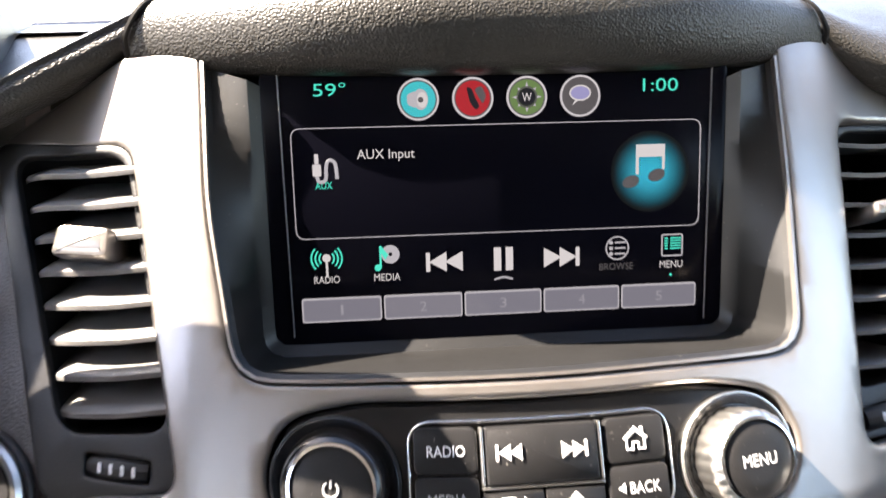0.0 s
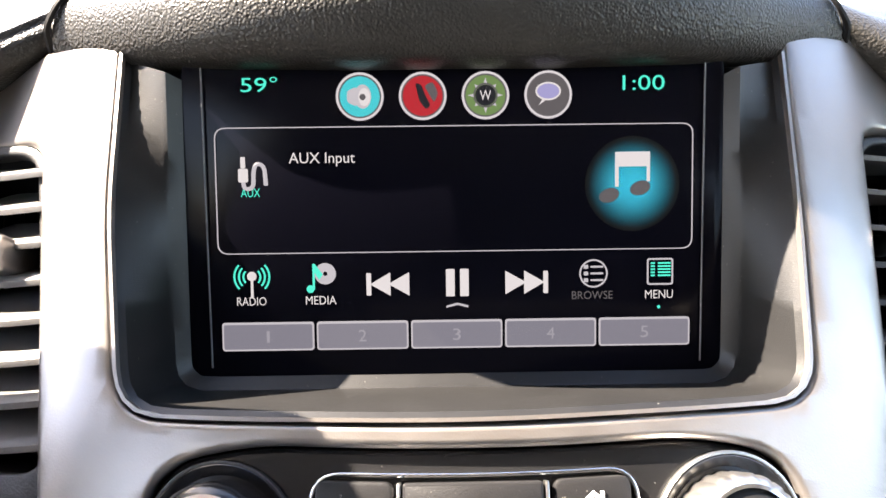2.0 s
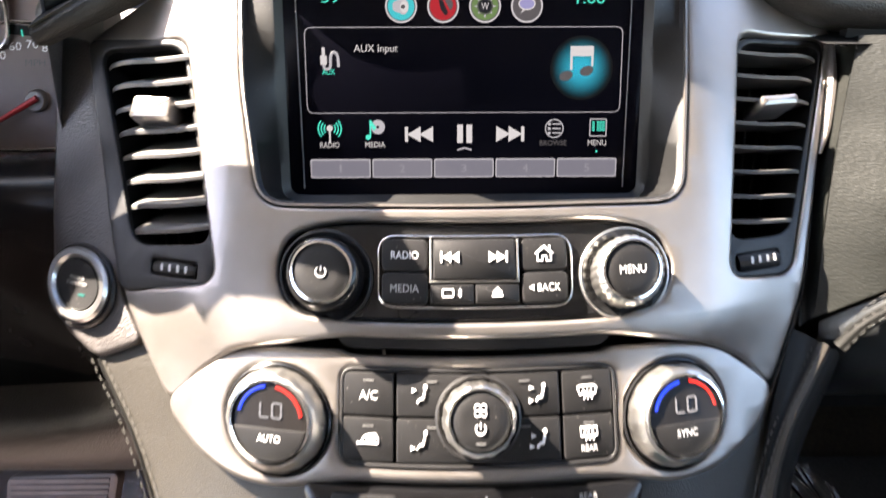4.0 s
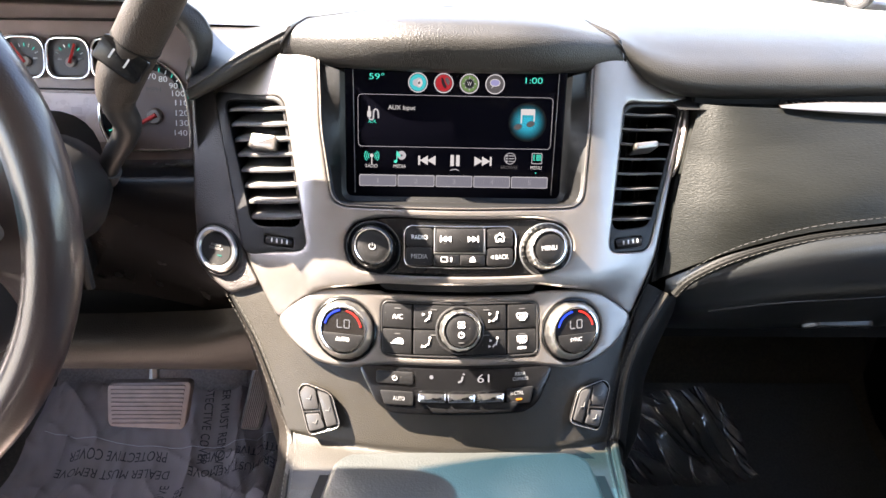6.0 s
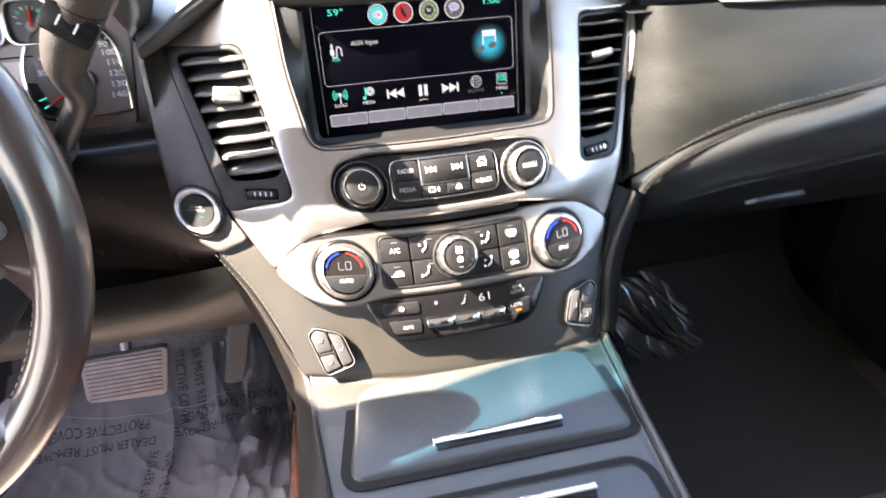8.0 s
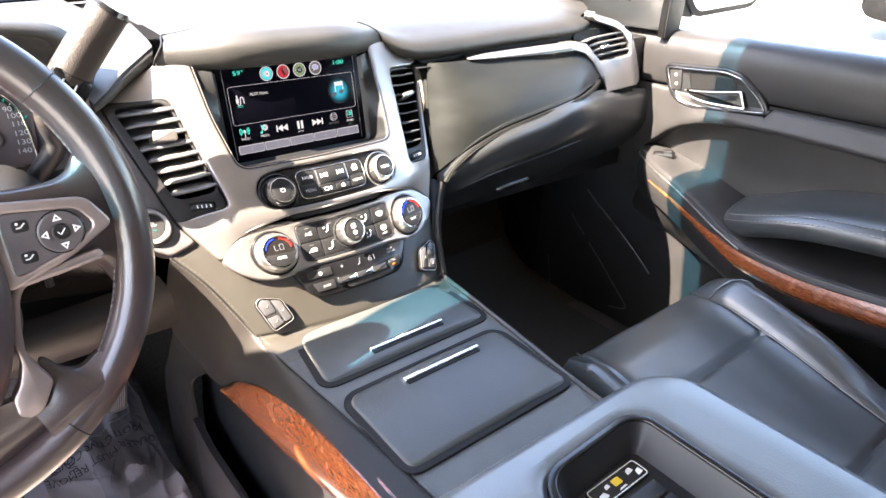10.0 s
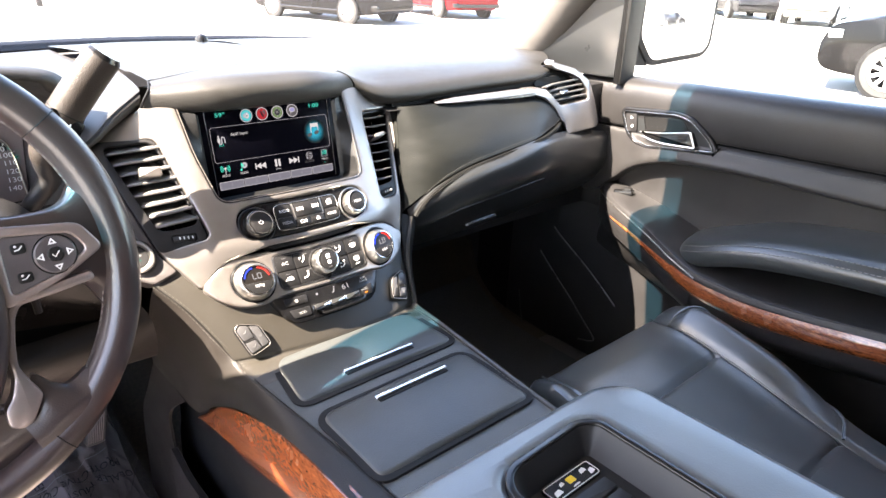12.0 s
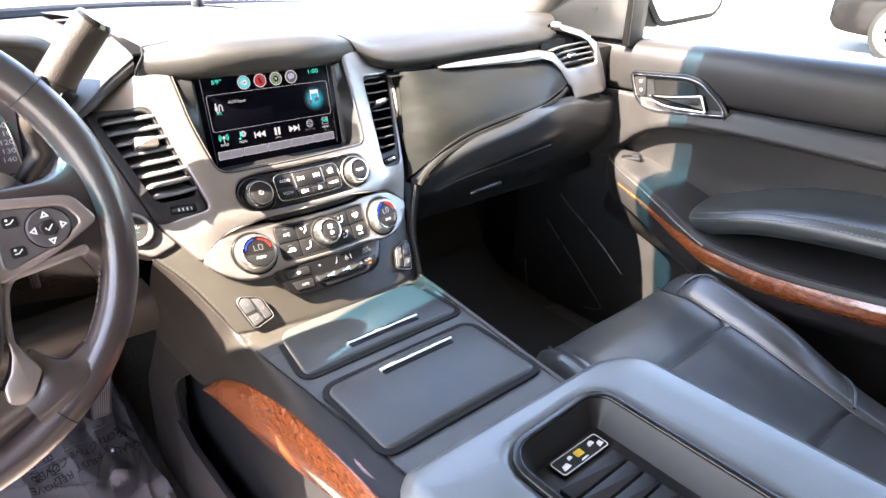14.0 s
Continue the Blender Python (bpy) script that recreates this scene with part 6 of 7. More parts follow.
part("lower_spoke", surface([[wheel(u, v, w) for u, v, w in r] for r in ([(-0.130, -0.134, 0.000), (0, -0.182, 0.004), (0.130, -0.134, 0.000)], [(-0.108, -0.136, 0.008), (0, -0.160, 0.014), (0.108, -0.136, 0.008)], [(-0.080, -0.115, 0.014), (0, -0.12, 0.018), (0.080, -0.115, 0.014)])], 12, 16, 0.014, (0, 0.95, -0.3)), WHEEL, sw)
shroud = []
for y, k, dz in ((-0.150, 0.70, 0.0), (-0.135, 0.90, 0.0), (-0.10, 1.0, 0.0), (-0.02, 1.0, -0.004), (0.08, 1.0, -0.01)):
    shroud.append([(-0.446 + u * k, y, 1.166 + dz + v * k) for u, v in rrect(0, 0, 0.205, 0.165, 0.045, 6)])
part("column_shroud", loft(shroud, caps=(True, True)), PLASTIC, sw, "black steering column shroud")

# Bulge added behind the wheel rim to shade the console's side wall.
part("shade_boss", loft([[(-0.345 + 0.055 * r * math.cos(a), -0.035 + 0.060 * h, 1.200 + 0.050 * r * math.sin(a)) for a in np.linspace(0, 2 * math.pi, 25)[:-1]] for r, h in ((0.05, -1), (0.5, -0.87), (0.8, -0.6), (1, 0), (0.8, 0.6), (0.5, 0.87), (0.05, 1))], caps=(True, True)), PLASTIC, sw)
# gear lever on the column
GRIP = material("grained dark grey grip vinyl", (0.027, 0.0228, 0.0200), 0.45, 0, 0.12, 25, 0.7, 1000, "voronoi", spec=0.25)
lev = thing("gear_lever", "dark grey column gear lever with ribbed collar", "gear lever")
part("stalk", tube([(-0.340, 0.03, 1.170), (-0.318, 0.008, 1.190), (-0.303, -0.005, 1.205), (-0.294, -0.010, 1.220), (-0.276, -0.017, 1.243), (-0.270, -0.021, 1.256), (-0.272, -0.025, 1.270), (-0.271, -0.027, 1.284)], [0.0085, 0.0085, 0.0085, 0.009, 0.0105, 0.0112, 0.0125, 0.0150], 14, smooth=30), PLASTIC, lev)
part("collar", tube([(-0.306, -0.003, 1.202), (-0.298, -0.008, 1.212)], [0.0112, 0.0104], 14), RUBBER, lev)
grip = [(-0.272, -0.026, 1.270), (-0.271, -0.027, 1.281), (-0.264, -0.029, 1.297), (-0.252, -0.031, 1.315), (-0.234, -0.036, 1.340), (-0.206, -0.046, 1.377)]
part("grip", tube(grip, [0.0120, 0.0155, 0.0178, 0.0184, 0.0184, 0.0176], 20, smooth=30), GRIP, lev, "grained dark grey grip")
part("grip_seam", tube([(-0.2470, -0.0323, 1.3220), (-0.2463, -0.0325, 1.3230)], [0.0189, 0.0189], 20), BLACKHOLE, lev)
part("end_cap", tube([(-0.2064, -0.0459, 1.3765), (-0.2036, -0.0469, 1.3805)], [0.0179, 0.015], 20), GLOSS, lev)
part("rocker", prism(rrect(0.0, -0.004, 0.036, 0.021, 0.004), -0.006, 0.0015, 0.001, on(Matrix.Translation((-0.2515, -0.0472, 1.3155)) @ Euler((radians(80), radians(38), 0)).to_matrix().to_4x4())), GLOSS, lev)
for k in (-0.007, 0.005):
    part("rocker_mark", prism(rrect(k, -0.004, 0.0014, 0.008, 0.0003, 1), 0.001, 0.0020, 0, on(Matrix.Translation((-0.2515, -0.0472, 1.3155)) @ Euler((radians(80), radians(38), 0)).to_matrix().to_4x4())), WHITE, lev)
part("wiper_stalk", tube([(-0.33, -0.03, 1.20), (-0.315, -0.05, 1.165), (-0.312, -0.055, 1.12)], [0.006, 0.005, 0.004], 8, smooth=10), PLASTIC, sw)

# pedals
bp = thing("brake_pedal", "worn grey ribbed brake pedal", "pedal", "pedals")


def pedal(u, v, w):
    return Vector((u, 0.150 + 0.30 * (v - 0.815) - w * 0.958, v + w * 0.287))


PB = rpoly([(-0.444, 0.790), (-0.343, 0.785), (-0.329, 0.852), (-0.441, 0.849)], 0.010, 5)
part("pad", prism(PB, -0.014, 0.0, 0.003, pedal), PEDAL, bp)
for k in range(10):
    v = 0.7945 + k * 0.0057
    part("rib", prism(rrect(-0.3925 + 0.006 * k / 10, v, 0.090 + 0.009 * k / 10, 0.0030, 0.001, 2), -0.001, 0.0022, 0.0008, pedal), PEDAL, bp)
part("pedal_arm", tube([(-0.386, 0.165, 0.815), (-0.385, 0.19, 0.88), (-0.385, 0.20, 0.96), (-0.385, 0.19, 1.05)], 0.007, 8, smooth=16), SATIN, bp)
ap = thing("accelerator_pedal", "narrow ribbed accelerator pedal", "pedal", "pedals")
PA = rpoly([(-0.269, 0.786), (-0.241, 0.785), (-0.216, 0.874), (-0.247, 0.873)], 0.007, 5)
part("pad", prism(PA, -0.014, 0.0, 0.002, pedal), RUBBER, ap)
for k in range(9):
    f = (k + 0.7) / 9.4
    part("rib", tube([pedal(lerp(-0.2665, -0.2430, f), 0.789, 0.0004), pedal(lerp(-0.2450, -0.2190, f), 0.870, 0.0004)], 0.0010, 6), TREAD, ap)
part("pedal_arm", tube([(-0.238, 0.175, 0.83), (-0.235, 0.22, 0.92), (-0.235, 0.24, 1.0)], 0.008, 8), PLASTIC, ap)

from mathutils.bvhtree import BVHTree
# ---- cabin shell ----
def header_y(x):
    return -0.102 - 0.10 * (x / 0.72) ** 2


tagged(part("floor", prism([(-0.80, -1.6), (0.80, -1.6), (0.80, 0.42), (-0.80, 0.42)], 0.58, 0.63), CARPET), "dark grey carpeted cabin floor", "floor", kind="structure")
TOE = material("brown felted toe board", (0.055, 0.046, 0.035), 0.95, 0, 0.35, 200, 1.0, 700)
tagged(part("firewall", surface([[(x, 0.10, 0.63), (x, 0.30, 0.66), (x, 0.40, 0.80), (x, 0.42, 1.0), (x, 0.42, 1.26)] for x in (-0.80, -0.4, 0, 0.4, 0.80)], 8, 20, 0.02, (0, 1, 0)), TOE), "dark carpeted toe board", "wall", kind="structure")
roof_rows = []
for f in np.linspace(0, 1, 9):
    row = []
    for x in (-0.70, -0.60, -0.30, 0, 0.30, 0.60, 0.70):
        y0 = header_y(x)
        row.append(Vector((x, lerp(y0, -2.3, f), 1.715 - 0.06 * (abs(x) / 0.70) ** 4 + 0.03 * math.sin(math.pi * f))))
    roof_rows.append(row)
tagged(part("ceiling", surface(roof_rows, 24, 18, 0.05), HEADLINER), "pale grey cloth headliner", "ceiling", kind="structure")
for s in (-1, 1):
    # Unseen rails, hung low to block side sun from the console.
    tagged(part("roof_rail", tube([(s * 0.665, header_y(0.7) + 0.02, 1.655), (s * 0.69, -0.35, 1.635), (s * 0.70, -0.7, 1.63), (s * 0.70, -2.3, 1.64)], 0.062, 12, smooth=16), HEADLINER), "pale cloth-covered roof rail", "roof rail", kind="structure")
    # windscreen pillar
    pil = [(s * 0.83, 0.34, 1.25), (s * 0.785, 0.20, 1.37), (s * 0.74, 0.06, 1.50), (s * 0.69, -0.10, 1.62), (s * 0.665, -0.19, 1.665)]
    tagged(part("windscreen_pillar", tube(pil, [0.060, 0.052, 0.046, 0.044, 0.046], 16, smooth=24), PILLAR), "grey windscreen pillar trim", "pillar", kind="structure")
    tagged(part("middle_pillar", tube([(s * 0.80, -0.98, 0.60), (s * 0.80, -0.98, 1.25), (s * 0.75, -1.03, 1.5), (s * 0.69, -1.05, 1.68)], 0.06, 12), HEADLINER), "pale centre pillar", "pillar", kind="structure")
# Unseen; opening cut below belt height to admit light, front corner stops sun.
tagged(part("wall_driver", prism(rpoly([(-1.8, 0.50), (0.45, 0.50), (0.45, 1.24), (0.14, 1.24), (0.11, 0.96), (-1.0, 0.96), (-1.05, 1.25), (-1.8, 1.28)], 0.02), -0.02, 0.03, 0, lambda u, v, w: Vector((-0.82 + w, u, v))), DOOR), "unseen driver's side panel, cut low to admit sky light", "wall", kind="structure")
tagged(part("wall_rear", prism([(-0.82, 0.55), (0.82, 0.55), (0.82, 1.25), (-0.82, 1.25)], -0.02, 0.03, 0, lambda u, v, w: Vector((u, -2.2 + w, v))), DOOR), "black panel behind the rear seats", "wall", kind="structure")

# dark rear cabin behind the centre pillars: unseen walls, panes and tail, blocking light
OPAQUEPANE = material("opaque dark rear pane", (0.006, 0.006, 0.007), 0.12, 0, 0.05, spec=0.3)
for s, side_name in ((-1, "wall_rear_left"), (1, "wall_rear_right")):
    tagged(part(side_name, prism([(-2.25, 0.50), (-1.02, 0.50), (-1.02, 1.27), (-2.25, 1.29)], -0.02, 0.02, 0, lambda u, v, w, s=s: Vector((s * 0.815 + w, u, v))), DOOR), "unseen black rear side panel that blocks light", "wall", kind="structure")
    tagged(part("window_rear", prism([(1.27, -1.04), (1.29, -2.25), (1.68, -2.25), (1.68, -1.04)], -0.004, 0.004, 0, lambda u, v, w, s=s: Vector((s * (0.815 - 0.10 * (u - 1.27) / 0.4) + w, v, u))), OPAQUEPANE), "unseen opaque rear side pane that blocks light", "window", kind="structure")
tagged(part("window_tail", prism([(-0.80, 1.24), (0.80, 1.24), (0.74, 1.72), (-0.74, 1.72)], -0.004, 0.004, 0, lambda u, v, w: Vector((u, -2.22 + w, v))), OPAQUEPANE), "unseen opaque tail pane that blocks light", "window", kind="structure")

# windscreen: clear pane, tinted band along the top, black edge below
def pane_material(name, color, gloss):
    m = bpy.data.materials.new(name)
    m.use_nodes = True
    nd, ln = m.node_tree.nodes, m.node_tree.links
    nd.remove(nd["Principled BSDF"])
    tr, gl, mx, fr = nd.new("ShaderNodeBsdfTransparent"), nd.new("ShaderNodeBsdfGlossy"), nd.new("ShaderNodeMixShader"), nd.new("ShaderNodeFresnel")
    tr.inputs[0].default_value = (*color, 1)
    gl.inputs["Roughness"].default_value = 0.02
    mr = nd.new("ShaderNodeMath")
    mr.operation = "MULTIPLY"
    mr.inputs[1].default_value = gloss
    ln.new(fr.outputs[0], mr.inputs[0]), ln.new(mr.outputs[0], mx.inputs[0]), ln.new(tr.outputs[0], mx.inputs[1]), ln.new(gl.outputs[0], mx.inputs[2])
    ln.new(mx.outputs[0], nd["Material Output"].inputs[0])
    return m


CLEAR = pane_material("clear glass", (0.93, 0.96, 0.95), 0.25)
TINT = pane_material("blue shade band glass", (0.08, 0.27, 0.39), 0.3)


def screen_point(x, f):
    """A point on the windscreen: f = 0 at its foot, 1 at the header."""
    foot = Vector((x * 1.12, 0.66 - 0.30 * (x / 0.72) ** 2, 1.305 - 0.02 * (x / 0.72) ** 2))
    head = Vector((x, header_y(x) + 0.01, 1.70 - 0.045 * (x / 0.72) ** 2))
    p = foot.lerp(head, f)
    p.z += 0.03 * math.sin(math.pi * f)
    return p


def band_foot(x):
    """Where the tinted band begins: deeper on the driver's side, to widen its teal light."""
    return 0.917 - 0.030 * min(1.0, max(0.0, -x / 0.5))


xs = [-0.70, -0.5, -0.25, 0, 0.25, 0.5, 0.70]
ws = tagged(part("window_windscreen", surface([[screen_point(x, f) for f in (0, 0.3, 0.6, band_foot(x))] for x in xs], 24, 16), CLEAR), "clear raked windscreen", "window", kind="structure")
part("shade_band", surface([[screen_point(x, f) for f in (band_foot(x), 0.932, 0.952, 0.967)] for x in xs], 24, 8), TINT, ws, "blue tinted band along the top of the windscreen")
# Unseen opaque strip, added to set where the sun is cut off.
part("sun_stop_band", surface([[screen_point(x, f) for f in (0.967, 0.985, 1.0, 1.07)] for x in xs], 24, 8, 0.004), LOWDASH, ws, "unseen black band that trims the sun below the header")
part("edge_band", tube([screen_point(x, 0.0) + Vector((0, -0.008, 0.003)) for x in (-0.74, -0.6, -0.4, -0.2, 0, 0.2, 0.4, 0.6, 0.74)], 0.014, 8, smooth=40), GLOSS, ws, "black windscreen edge")
bonnet = [[(x, y, z - 0.05 * (x / 0.8) ** 2) for x in (-0.82, -0.5, 0, 0.5, 0.82)] for y, z in ((0.70, 1.300), (0.95, 1.295), (1.4, 1.25), (1.8, 1.16), (1.95, 1.0))]
hood_thing = thing("hood", "dark painted bonnet ahead of the windscreen", "car hood")
part("panel", surface(bonnet, 16, 16, 0.02), car_paint("black car paint", (0.02, 0.02, 0.022)), hood_thing)

# ---- driver's floor mat under clear plastic ----
mat_ob = thing("floor_mat", "dark floor mat in a printed clear protective film", "floor mat")
MATCLOTH = material("grey brown mat carpet", (0.19, 0.165, 0.155), 0.95, 0, 0.3, 300, 1.0, 900)
mat_rows = [[(x, y, z) for x in (-0.62, -0.50, -0.38, -0.27, -0.20)] for y, z in ((-0.30, 0.640), (-0.10, 0.640), (0.08, 0.642), (0.20, 0.650), (0.32, 0.700), (0.385, 0.78))]
part("mat", surface(mat_rows, 20, 20, 0.006), MATCLOTH, mat_ob)
FILM = pane_material("clear plastic film", (0.84, 0.82, 0.81), 0.8)


def hazy(m, rough, tone, share):
    """Makes a clear film cloudy: a share of diffuse haze over the glass."""
    nt = m.node_tree
    for gnode in nt.nodes:
        if gnode.type == "BSDF_GLOSSY":
            gnode.inputs["Roughness"].default_value = rough
    haze, hmix = nt.nodes.new("ShaderNodeBsdfDiffuse"), nt.nodes.new("ShaderNodeMixShader")
    haze.inputs[0].default_value, hmix.inputs[0].default_value = (*tone, 1), share
    out = nt.nodes["Material Output"].inputs[0]
    nt.links.new(out.links[0].from_socket, hmix.inputs[1])
    nt.links.new(haze.outputs[0], hmix.inputs[2])
    nt.links.new(hmix.outputs[0], out)


# Pale haze stands in for window reflections on the film.
hazy(FILM, 0.09, (0.64, 0.55, 0.53), 0.33)
bm = surface([[(x, y, z + 0.010) for x, y, z in r] for r in mat_rows[:-1]], 120, 120)
for v in bm.verts:
    v.co.z += 0.012 * (1 - abs(noise.noise(Vector((v.co.x * 13, v.co.y * 4, 7))))) ** 5 + 0.010 * noise.noise(Vector((v.co.x * 9, v.co.y * 5, 0))) + 0.005 * abs(noise.noise(Vector((v.co.x * 40, v.co.y * 14, 3)))) + 0.005 * (1 - abs(noise.noise(Vector((v.co.x * 18 + v.co.y * 14, v.co.y * 9 - v.co.x * 3, 1))))) ** 9 + ((0.02 * max(0, noise.noise(Vector((v.co.x * 22, 2, v.co.y * 8)))) + 0.012 * (1 - abs(noise.noise(Vector((v.co.x * 36, v.co.z * 10, v.co.y * 12))))) ** 4) * min(1, (v.co.x + 0.31) / 0.05) if v.co.x > -0.31 else 0) + (0.006 * (1 - abs(noise.noise(Vector((v.co.x * 30, v.co.y * 6, 4))))) ** 4 * min(1, (-0.50 - v.co.x) / 0.05) if v.co.x < -0.50 else 0)
film_tree = BVHTree.FromBMesh(bm)
part("film", bm, FILM, mat_ob, "wrinkled clear plastic film")
part("film_seam", tube([film_tree.ray_cast(Vector((-0.60 + 0.39 * k / 24, 0.245 - 0.02 * math.sin(math.pi * k / 24), 1.2)), Vector((0, 0, -1)))[0] + Vector((0, 0, 0.001)) for k in range(25)], 0.0005, 6), GREY, mat_ob, "pale welded seam of the film")
INK = material("dark printed film ink", (0.012, 0.012, 0.014), 0.6)


def on_film(u, v, w):
    hit = film_tree.ray_cast(Vector((u, v, 1.2)), Vector((0, 0, -1)))[0]
    return Vector((u, v, (hit.z if hit else 0.68) + w))


words = ["DEALER MUST REMOVE", "PROTECTIVE COVER"]
for x, y, rot in ((-0.480, 0.185, 180), (-0.335, 0.275, 276), (-0.285, 0.190, 184), (-0.400, 0.085, 88), (-0.30, -0.02, 120), (-0.53, 0.02, 170)):
    for k, wd in enumerate(words):
        d = Vector((math.sin(radians(rot)), -math.cos(radians(rot)))) * 0.026 * k
        text("print", wd, x + d.x, y + d.y, 0.0135, 0.165 if k == 0 else 0.145, INK, mat_ob, on_film, 0.0015, spin_deg=rot)
CRUMPLED = pane_material("shiny crumpled film", (0.85, 0.85, 0.86), 2.0)
hazy(CRUMPLED, 0.10, (0.5, 0.52, 0.54), 0.03)
bm = surface([[(x, y, z + 0.25 * max(0, x + 0.25)) for x in (-0.300, -0.265, -0.230, -0.190)] for y, z in ((0.08, 0.668), (0.18, 0.676), (0.28, 0.700), (0.36, 0.745), (0.41, 0.79))], 110, 90)
for v in bm.verts:
    x, y = v.co.x, v.co.y
    v.co += Vector((-0.3, -0.4, 0.8)) * (0.006 * noise.noise(Vector((x * 16, y * 5, 11))) + 0.016 * (1 - abs(noise.noise(Vector((x * 30 + 0.5 * math.sin(y * 20), y * 6, 15))))) ** 5 + 0.005 * (1 - abs(noise.noise(Vector((x * 60, y * 20, 19))))) ** 4)
part("film", bm, CRUMPLED, mat_ob, "crumpled edge of the clear film")
DARKMAT = material("charcoal mat carpet", (0.048, 0.048, 0.049), 0.9, 0, 0.3, 300, 1.0, 900)
pm = thing("floor_mat", "dark passenger floor mat with crumpled clear film", "floor mat")
part("mat", surface([[(x, y, z) for x in (0.20, 0.40, 0.60, 0.72)] for y, z in ((-0.25, 0.64), (0.0, 0.64), (0.2, 0.65), (0.33, 0.72))], 12, 12, 0.006), DARKMAT, pm)
bm = surface([[(x, y, z) for x in (0.245, 0.32, 0.40, 0.48)] for y, z in ((0.12, 0.690), (0.16, 0.700), (0.20, 0.720), (0.24, 0.745), (0.265, 0.765))], 150, 150)
ragged = [v for v in bm.verts if (abs(v.co.x - 0.362) / 0.118) ** 3 + (abs(v.co.y - 0.192) / 0.073) ** 3 > 0.85 + 0.5 * noise.noise(Vector((v.co.x * 25, v.co.y * 30, 6)))]
bmesh.ops.delete(bm, geom=ragged, context="VERTS")
for v in bm.verts:
    x, y = v.co.x, v.co.y
    across, along = x * 0.8 + y * 0.6, y * 0.8 - x * 0.6
    fold = noise.noise(Vector((across * 8, along * 4, 2))) * 0.02
    crease = (1 - abs(noise.noise(Vector((across * 34 + 0.6 * math.sin(along * 30), along * 9, 5))))) ** 5 * 0.010 + (1 - abs(noise.noise(Vector((across * 70, along * 16, 9))))) ** 4 * 0.004
    v.co += Vector((0.3, -0.6, 0.7)) * (fold + crease)
part("film", bm, CRUMPLED, pm, "crumpled clear plastic film")

tagged(part("wall_front_side", prism([(0.09, 0.60), (0.46, 0.60), (0.46, 1.26), (0.09, 1.26)], -0.03, 0.0, 0, lambda u, v, w: Vector((0.80 + w, u, v))), DOOR), "dark footwell side wall", "wall", kind="structure")

# ---- passenger door ----
door = tagged(thing("door_passenger", "black passenger door panel with walnut strip and chrome handle", "door"), kind="structure")


def doorp(u, v, w):
    """Along the door (y), up (z), out into the cabin."""
    return Vector((0.775 - w, u, v))


YS = (0.10, 0.02, -0.03, -0.06, -0.10, -0.16, -0.28, -0.42, -0.58, -0.78, -1.00)


def belt(y):
    return 1.279 - 0.036 * y


def crease(y):
    return 1.150 - min(0.110, 0.072 * math.exp((y + 0.03) / 0.066))


part("upper_panel", surface([[(0.86, y, belt(y) - 0.004), (0.815, y, belt(y) + 0.004), (0.784, y, belt(y) - 0.002), (0.770, y, belt(y) - 0.022), (0.768, y, belt(y) - 0.055), (0.772, y, belt(y) - 0.088), (0.779, y, belt(y) - 0.094)] for y in YS], 50, 30), DOOR, door, "black grained upper door panel")
part("middle_panel", surface([[(0.777, y, belt(y) - 0.097), (0.768, y, belt(y) - 0.104), (0.762, y, (belt(y) - 0.10 + crease(y)) / 2), (0.758, y, crease(y) + 0.008), (0.764, y, crease(y)), (0.788, y, crease(y) - 0.004)] for y in YS], 50, 24), DOOR, door)
stitches("stitching", [(0.7655, y, belt(y) - 0.106) for y in (-0.26, -0.4, -0.6, -0.95)], SEAMTHREAD, door, 0.004, 0.002, 0.0004)
part("recess_panel", surface([[(0.789, y, crease(y) - 0.003), (0.792, y, 1.09), (0.792, y, 1.06), (0.786, y, 1.02), (0.782, y, 0.96), (0.775, y, 0.90)] for y in YS], 40, 16), DOOR, door)
part("lower_panel", surface([[(0.780, y, 1.00), (0.762, y, 0.95), (0.760, y, 0.88), (0.765, y, 0.78), (0.775, y, 0.62)] for y in YS], 40, 16), DOOR, door)
part("door_core", prism([(0.10, 0.62), (0.10, 1.262), (-1.0, 1.30), (-1.0, 0.62)], -0.06, -0.022, 0, doorp), BLACKHOLE, door)
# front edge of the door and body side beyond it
# Tan, far paler than the door's black vinyl.
TAN = material("tan door end panel", (0.30, 0.25, 0.19), 0.6, 0, 0.1, 30, 0.3, 900)
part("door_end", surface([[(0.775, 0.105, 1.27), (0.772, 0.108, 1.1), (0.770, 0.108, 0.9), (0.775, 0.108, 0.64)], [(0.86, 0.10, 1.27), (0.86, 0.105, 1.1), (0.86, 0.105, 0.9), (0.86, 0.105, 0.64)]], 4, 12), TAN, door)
# pull pod with the window switch
POD_IN = [(0.778, 0.004, 1.048), (0.748, -0.008, 1.047), (0.731, -0.028, 1.045), (0.708, -0.066, 1.040), (0.686, -0.128, 1.028), (0.666, -0.190, 1.012), (0.650, -0.240, 0.998), (0.634, -0.300, 0.984), (0.626, -0.40, 0.982), (0.622, -0.50, 0.992), (0.622, -0.62, 1.008), (0.63, -0.80, 1.02), (0.64, -1.0, 1.02)]
pod_rows = []
for i, (x, y, z) in enumerate(POD_IN):
    pod_rows.append([(0.790, y + 0.01, z + 0.020), (lerp(x, 0.79, 0.55), y, z + 0.018), (x + 0.012, y - 0.004, z + 0.013), (x + 0.003, y - 0.006, z + 0.008), (x, y - 0.006, z)])
part("pull_pod", surface(pod_rows, 50, 14), DOOR, door)
wood_rows = []
